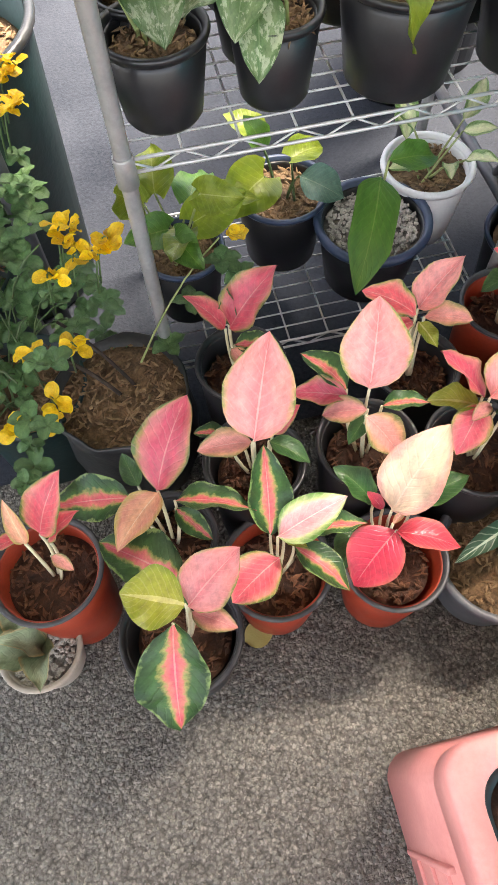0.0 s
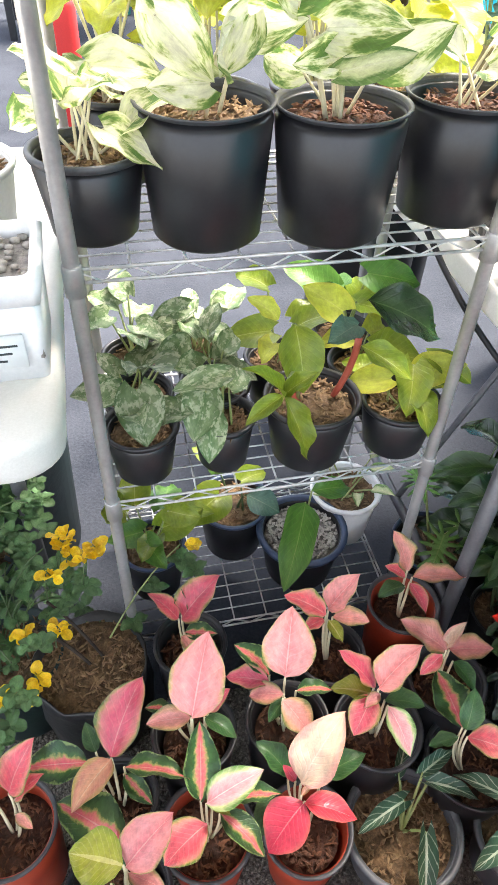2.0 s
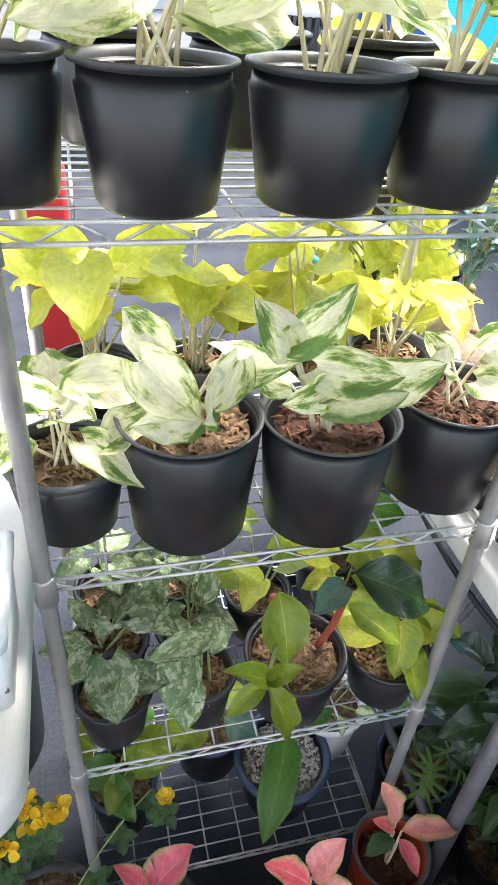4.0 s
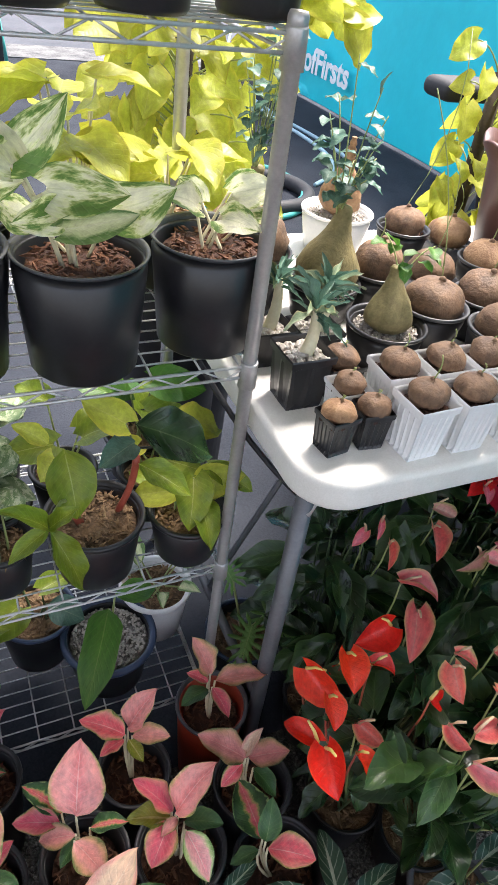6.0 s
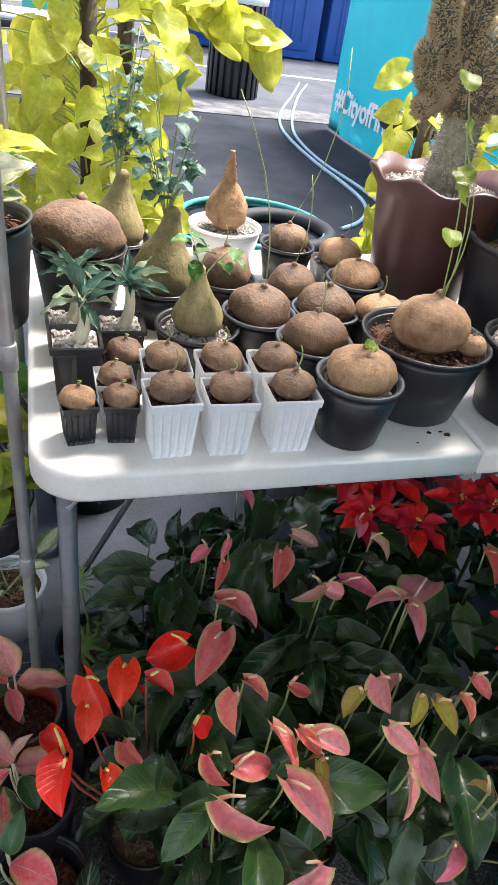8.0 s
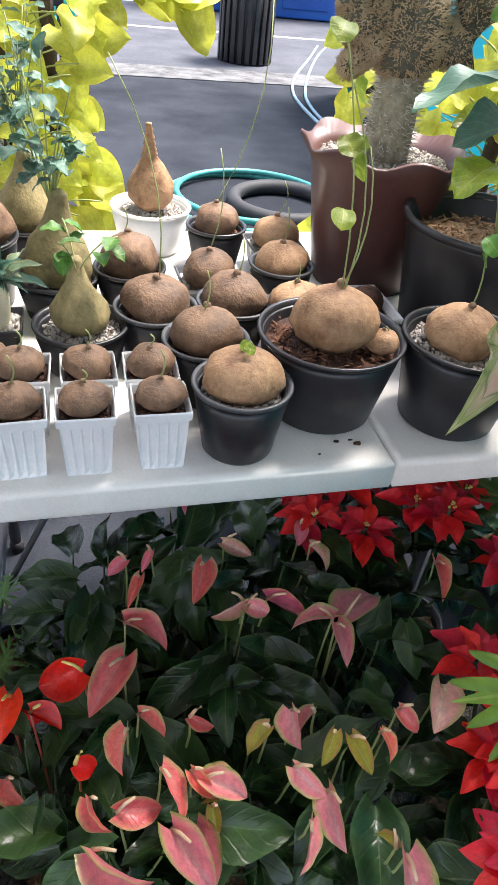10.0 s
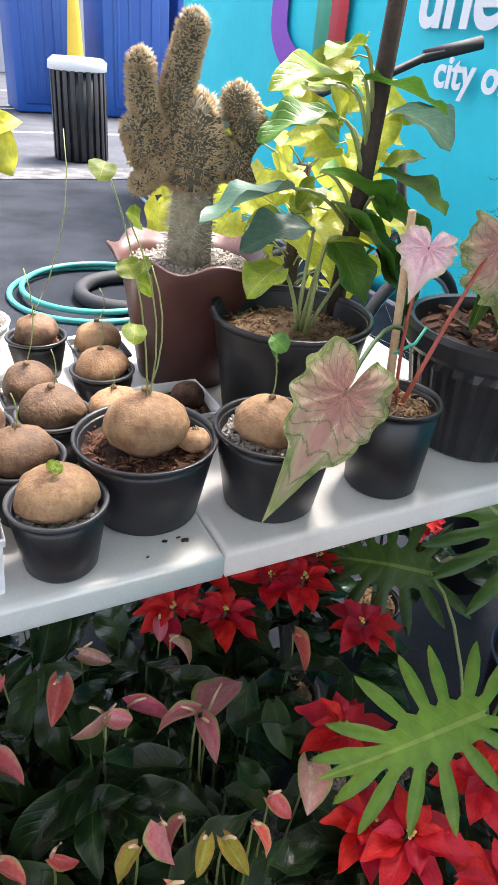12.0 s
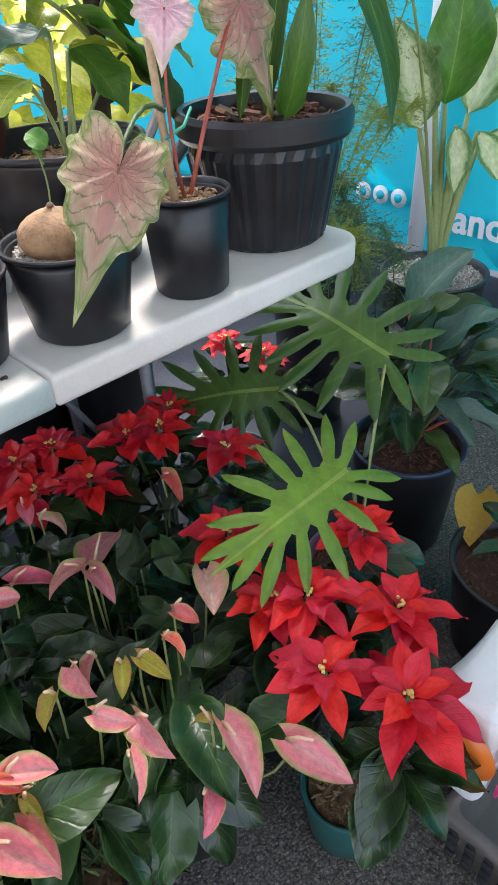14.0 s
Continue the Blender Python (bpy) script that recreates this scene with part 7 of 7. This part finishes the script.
for i in range(6):
    leaf(wp, (-0.03, 0, 0.095), (-0.03 + math.cos(i) * 0.035, math.sin(i) * 0.03, 0.14), 0.4, "agave", "lance")
lab = part("label", block(-0.04, 0.03, -0.0625, -0.0595, 0.02, 0.055), banner_white, wp, "white printed label")
for i in range(3):
    part("print_bar", block(-0.032, 0.012 + i * 0.006, -0.0635, -0.0622, 0.028 + i * 0.008, 0.0298 + i * 0.008), rim_plastic, lab)
gp = pothos(0.17, 0.84, TZ, 0.08, 0.12, "white", "tan", ["variegated"], 0, 0.1, 0.1, 99, "pale hanging fibrous plant in a white pot on the side table", name="rhipsalis_plant")
for i in range(60):
    a = rng.uniform(0, 6.28)
    stem(gp, (0.02 * math.cos(a), 0.02 * math.sin(a), 0.11), (0.07 * math.cos(a), 0.07 * math.sin(a), rng.uniform(0.05, 0.3)), 0.0016, stem_pale, (0, 0, 0.08))

# a dark twig and leaves hanging between the shelf and the table
tw = thing("dark_twig", 0.775, 0.665, 0.0, "thin dark twig tied to the shelf post", "twig")
part("twig_stem", tube(bend((-0.04, 0.10, 0.79), (0.10, -0.03, 0.60), (0, 0, -0.02)), 0.004, 6), rubber, tw)

# ---- bicycle behind the table ----
bike = thing("bicycle", 2.05, 1.62, 0, "black bicycle leaning by the turquoise banner", "bicycle")


def wheel(cx, cy):
    w = part("wheel", bmesh_torus(0.31, 0.022), rubber, bike)
    w.location = (cx, cy, 0.33)
    w.rotation_euler = (radians(90), 0, radians(15))
    part("rim", bmesh_torus(0.285, 0.009), steel, w)
    for i in range(14):
        a = i * math.tau / 14
        part("spoke", tube([(0.02 * math.cos(a), 0.02 * math.sin(a), 0), (0.28 * math.cos(a), 0.28 * math.sin(a), 0)], 0.001, 4), steel, w)


wheel(-0.35, -0.10)
wheel(0.62, 0.16)
for a, b in (((-0.35, -0.1, 0.33), (-0.02, -0.01, 0.32)), ((-0.02, -0.01, 0.32), (-0.2, -0.06, 0.86)), ((-0.17, -0.05, 0.75), (0.42, 0.11, 0.85)), ((-0.02, -0.01, 0.32), (0.44, 0.11, 0.78)), ((-0.35, -0.1, 0.33), (-0.17, -0.05, 0.75)), ((0.40, 0.10, 1.02), (0.62, 0.16, 0.33))):
    part("frame_tube", tube([a, b], 0.016, 10), rubber, bike)
part("handlebar", tube([(-0.04, -0.05, 1.165), (0.08, 0.0, 1.20), (0.24, 0.05, 1.215), (0.36, 0.02, 1.275), (0.47, -0.02, 1.31)], 0.011, 10), rubber, bike)
for a, b in (((-0.08, -0.07, 1.155), (0.04, -0.02, 1.19)), ((0.36, 0.03, 1.275), (0.50, -0.03, 1.32))):
    part("grip", tube([a, b], 0.017, 12), rubber, bike)
sd = part("saddle", block(-0.10, 0.12, -0.06, 0.06, -0.022, 0.026, 0.022, 4), rubber, bike)
sd.location = (-0.29, -0.02, 0.945)
tl = part("tail_light", lathe([(0, 0), (0.018, 0), (0.02, 0.012), (0, 0.018)], 16), red_cloth, bike)
tl.location = (-0.31, -0.08, 0.885)
part("seat_post", tube([(-0.29, -0.02, 0.93), (-0.19, -0.06, 0.80)], 0.012, 10), rubber, bike)

# ---- hoses, banner, bin, cabins ----
hz = thing("garden_hose", 0, 0, 0, "pale blue garden hose snaking over the asphalt", "hose")
hose_pts = [(2.55, 3.6), (2.75, 3.75), (2.95, 4.1), (2.98, 4.6), (2.95, 5.2), (2.98, 5.9), (3.05, 6.5), (3.3, 7.3), (3.8, 8.4), (4.3, 9.6)]
for _ in range(3):
    hose_pts = [hose_pts[0]] + [(a[0] * (1 - f) + b[0] * f, a[1] * (1 - f) + b[1] * f) for a, b in zip(hose_pts, hose_pts[1:]) for f in (0.25, 0.75)] + [hose_pts[-1]]
part("hose_pipe", tube([(x, y, 0.015) for x, y in hose_pts], 0.014, 8), hose_mat, hz)
part("hose_pipe", tube([(x + 0.09 + 0.03 * math.sin(y * 2), y - 0.05, 0.015) for x, y in hose_pts], 0.014, 8), hose_mat, hz)
th_ = thing("teal_hose", 1.95, 3.55, 0.0, "coiled teal hose behind the table", "hose")
part("coil", bmesh_torus(0.46, 0.016), teal_hose, th_).location = (0, 0, 0.018)
part("coil", bmesh_torus(0.42, 0.016), teal_hose, th_).location = (0.03, 0.02, 0.046)
tyre = tagged(link("loose_tyre", bmesh_torus(0.27, 0.04), rubber), "black bicycle tyre lying on the road by the hose", "tyre")
tyre.location = (2.12, 3.45, 0.042)

ban = thing("banner", 3.6, 0, 0, "turquoise banner with white lettering and a striped logo", "banner")
bm = bmesh.new()
bmesh.ops.create_grid(bm, x_segments=80, y_segments=24, size=0.5)
for v in bm.verts:
    yy, zz = -4.0 + (v.co.x + 0.5) * 10.65, 0.03 + (v.co.y + 0.5) * 2.6
    v.co = Vector((0.02 * noise.noise((yy * 1.3, zz * 0.8, 0)) + 0.008 * math.sin(yy * 5 + zz), yy, zz))
bmesh.ops.solidify(bm, geom=bm.faces[:], thickness=0.006)
part("banner_sheet", bm, banner_cloth, ban)


def letters(text, y, z, size, parent, material=None, name="lettering"):
    """White letters on the banner, read from its front, running towards -y."""
    cu = bpy.data.curves.new(name, "FONT")
    cu.body, cu.size, cu.extrude, cu.offset = text, size, 0.002, size * 0.025
    ob = new("text", cu)
    bpy.context.view_layer.update()
    me = bpy.data.meshes.new_from_object(ob.evaluated_get(bpy.context.evaluated_depsgraph_get()))
    bpy.data.objects.remove(ob)
    o = new(name, me)
    me.materials.clear()
    me.materials.append(material or banner_white)
    o.parent = parent
    o.matrix_local = pose(-0.045, y, z, 90, 0, -90)
    return o


letters("#CityofFirsts", 6.45, 0.24, 0.26, ban)
letters("city of", 2.98, 1.165, 0.20, ban)
letters("une", 3.20, 1.42, 0.40, ban)
letters("and", 1.28, 0.155, 0.16, ban)
for y, z, s in ((2.30, 1.40, 0.36),):
    o = part("logo_shape", bmesh_torus(s * 0.36, s * 0.10), banner_white, ban)
    o.matrix_local = pose(-0.03, y, z + s * 0.3, 0, 90, 0) @ Matrix.Diagonal((1, 1, 0.12, 1))
for y in (1.75, 1.655, 1.56):
    o = part("logo_dot", lathe([(0, 0), (0.04, 0), (0.04, 0.004), (0, 0.004)], 24), banner_white, ban)
    o.matrix_local = pose(-0.032, y, 0.235, 0, -90, 0)
    o = part("logo_mark", lathe([(0, 0), (0.02, 0), (0.02, 0.003), (0, 0.003)], 12), banner_cloth, ban)
    o.matrix_local = pose(-0.037, y, 0.235, 0, -90, 0)
arc = [(0.60, 0.36 + 0.21 * k) for k in range(4, -1, -1)] + [(0.60 * math.cos(g), 0.36 * math.sin(g) + 0.36) for g in (-math.pi * 0.5 * k / 12 for k in range(1, 13))]
bm = bmesh.new()
rows_ = []
for yy, zz in arc:
    inner = (yy * 0.62, zz if zz >= 0.36 else 0.36 + (zz - 0.36) * 0.55)
    rows_.append([bm.verts.new((dx, p[0], p[1])) for dx in (-0.003, 0.0) for p in ((yy, zz), inner)])
for lo, hi in zip(rows_, rows_[1:]):
    for q in ((0, 1), (1, 3), (3, 2), (2, 0)):
        bm.faces.new((lo[q[0]], lo[q[1]], hi[q[1]], hi[q[0]]))
bmesh.ops.recalc_face_normals(bm, faces=bm.faces[:])
part("logo_arc", bm, banner_purple, ban, "purple curved logo band", smooth=False).location = (-0.038, 4.22, 1.08)
part("logo_band", block(-0.036, -0.032, 4.05, 4.22, 1.16, 2.6), banner_green, ban, "green logo band")
part("logo_band", block(-0.037, -0.033, 3.86, 4.05, 1.10, 2.6), banner_red, ban, "red logo band")
pole = tagged(link("tent_pole", tube([(0, 0, 0), (0.02, 0, 1.0), (0.04, 0.0, 2.6)], 0.036, 16), banner_white), "white metal tent pole in front of the banner", "pole")
pole.location = (3.48, 1.40, 0)

binn = thing("litter_bin", 2.96, 8.1, 0, "black slatted litter bin on the pavement", "bin")
part("bin_body", lathe([(0, 0), (0.26, 0), (0.27, 0.9), (0.24, 0.9), (0.23, 0.05), (0, 0.05)], 32), rubber, binn)
for i in range(22):
    a = i * math.tau / 22
    s = part("slat", block(-0.025, 0.025, -0.012, 0.012, 0.02, 0.92, 0.004), black_plastic, binn)
    s.location = (0.285 * math.cos(a), 0.285 * math.sin(a), 0)
    s.rotation_euler = (0, 0, a + math.pi / 2)
part("liner", lathe([(0.25, 0.88), (0.31, 0.90), (0.31, 0.98), (0.26, 1.02), (0.24, 0.9)], 32, 0.02), bag_white, binn, "white bin liner folded over the edge")


def cabin(x, y, w, d, h, words):
    th = thing("blue_cabin", x, y, 0, words, "cabin", "blue cabins")
    part("cabin_wall", block(0, w, 0, d, 0.02, h, 0.03), blue_paint, th)
    part("cabin_door", block(w * 0.15, w * 0.85, -0.03, 0.0, 0.15, h - 0.15, 0.02), blue_paint, th)
    for i in range(4):
        part("groove", block(w * 0.2 + i * w * 0.17, w * 0.24 + i * w * 0.17, -0.045, -0.028, 0.3, h - 0.3, 0.004), blue_paint, th)
    part("roof", block(-0.05, w + 0.05, -0.05, d + 0.05, h, h + 0.08, 0.03), blue_paint, th)


cabin(3.0, 12.7, 0.92, 1.1, 2.3, "narrow bright blue plastic cabin behind the litter bin")
cabin(4.42, 12.5, 1.15, 1.3, 2.3, "bright blue plastic cabin with grooved door across the road")
cabin(5.75, 12.6, 1.3, 1.3, 2.3, "bright blue plastic cabin beside another across the road")

sg = thing("yellow_cone", 3.86, 12.1, 0, "tapered yellow plastic warning cone standing between blue cabins", "cone")
part("cone_body", lathe([(0, 0.04), (0.17, 0.04), (0.15, 0.5), (0.10, 1.4), (0.035, 2.3), (0, 2.32)], 20), sign_yellow, sg)
part("cone_base", block(-0.24, 0.24, -0.24, 0.24, 0.006, 0.045, 0.01), rubber, sg)
tagged(link("backdrop_wall", block(-30, 40, 24.0, 24.3, 0, 6.0), far_wall, None, False), kind="structure")

bt = thing("black_table", -0.15, 5.6, 0, "low black metal frame table far behind the shelf", "table")
part("tabletop", block(0, 1.2, 0, 0.7, 0.70, 0.73, 0.008), white_plastic, bt)
part("frame_bar", block(0, 1.2, -0.02, 0.02, 0.64, 0.70, 0.006), rubber, bt)
for lx in (0.03, 1.17):
    for ly in (0.0, 0.68):
        part("leg", block(lx - 0.025, lx + 0.025, ly - 0.025, ly + 0.025, 0, 0.64, 0.006), rubber, bt)
ch = thing("teal_chair", 0.95, 6.6, 0, "teal plastic garden chair by the black table", "chair")
part("seat", block(-0.2, 0.2, -0.2, 0.2, 0.42, 0.45, 0.014), teal_chair_mat, ch)
part("backrest", block(-0.2, 0.2, 0.18, 0.21, 0.45, 0.85, 0.014), teal_chair_mat, ch)
for lx in (-0.18, 0.18):
    for ly in (-0.18, 0.18):
        part("leg", tube([(lx * 0.9, ly * 0.9, 0.42), (lx * 1.15, ly * 1.15, 0)], 0.018, 8, 0.8), teal_chair_mat, ch)
rc = thing("red_cloth", 0.28, 2.6, 0, "red cloth hanging over a stand behind the shelf", "cloth")
part("cloth", block(-0.11, 0.055, -0.04, 0.04, 0.0, 0.75, 0.03, 3), red_cloth, rc)
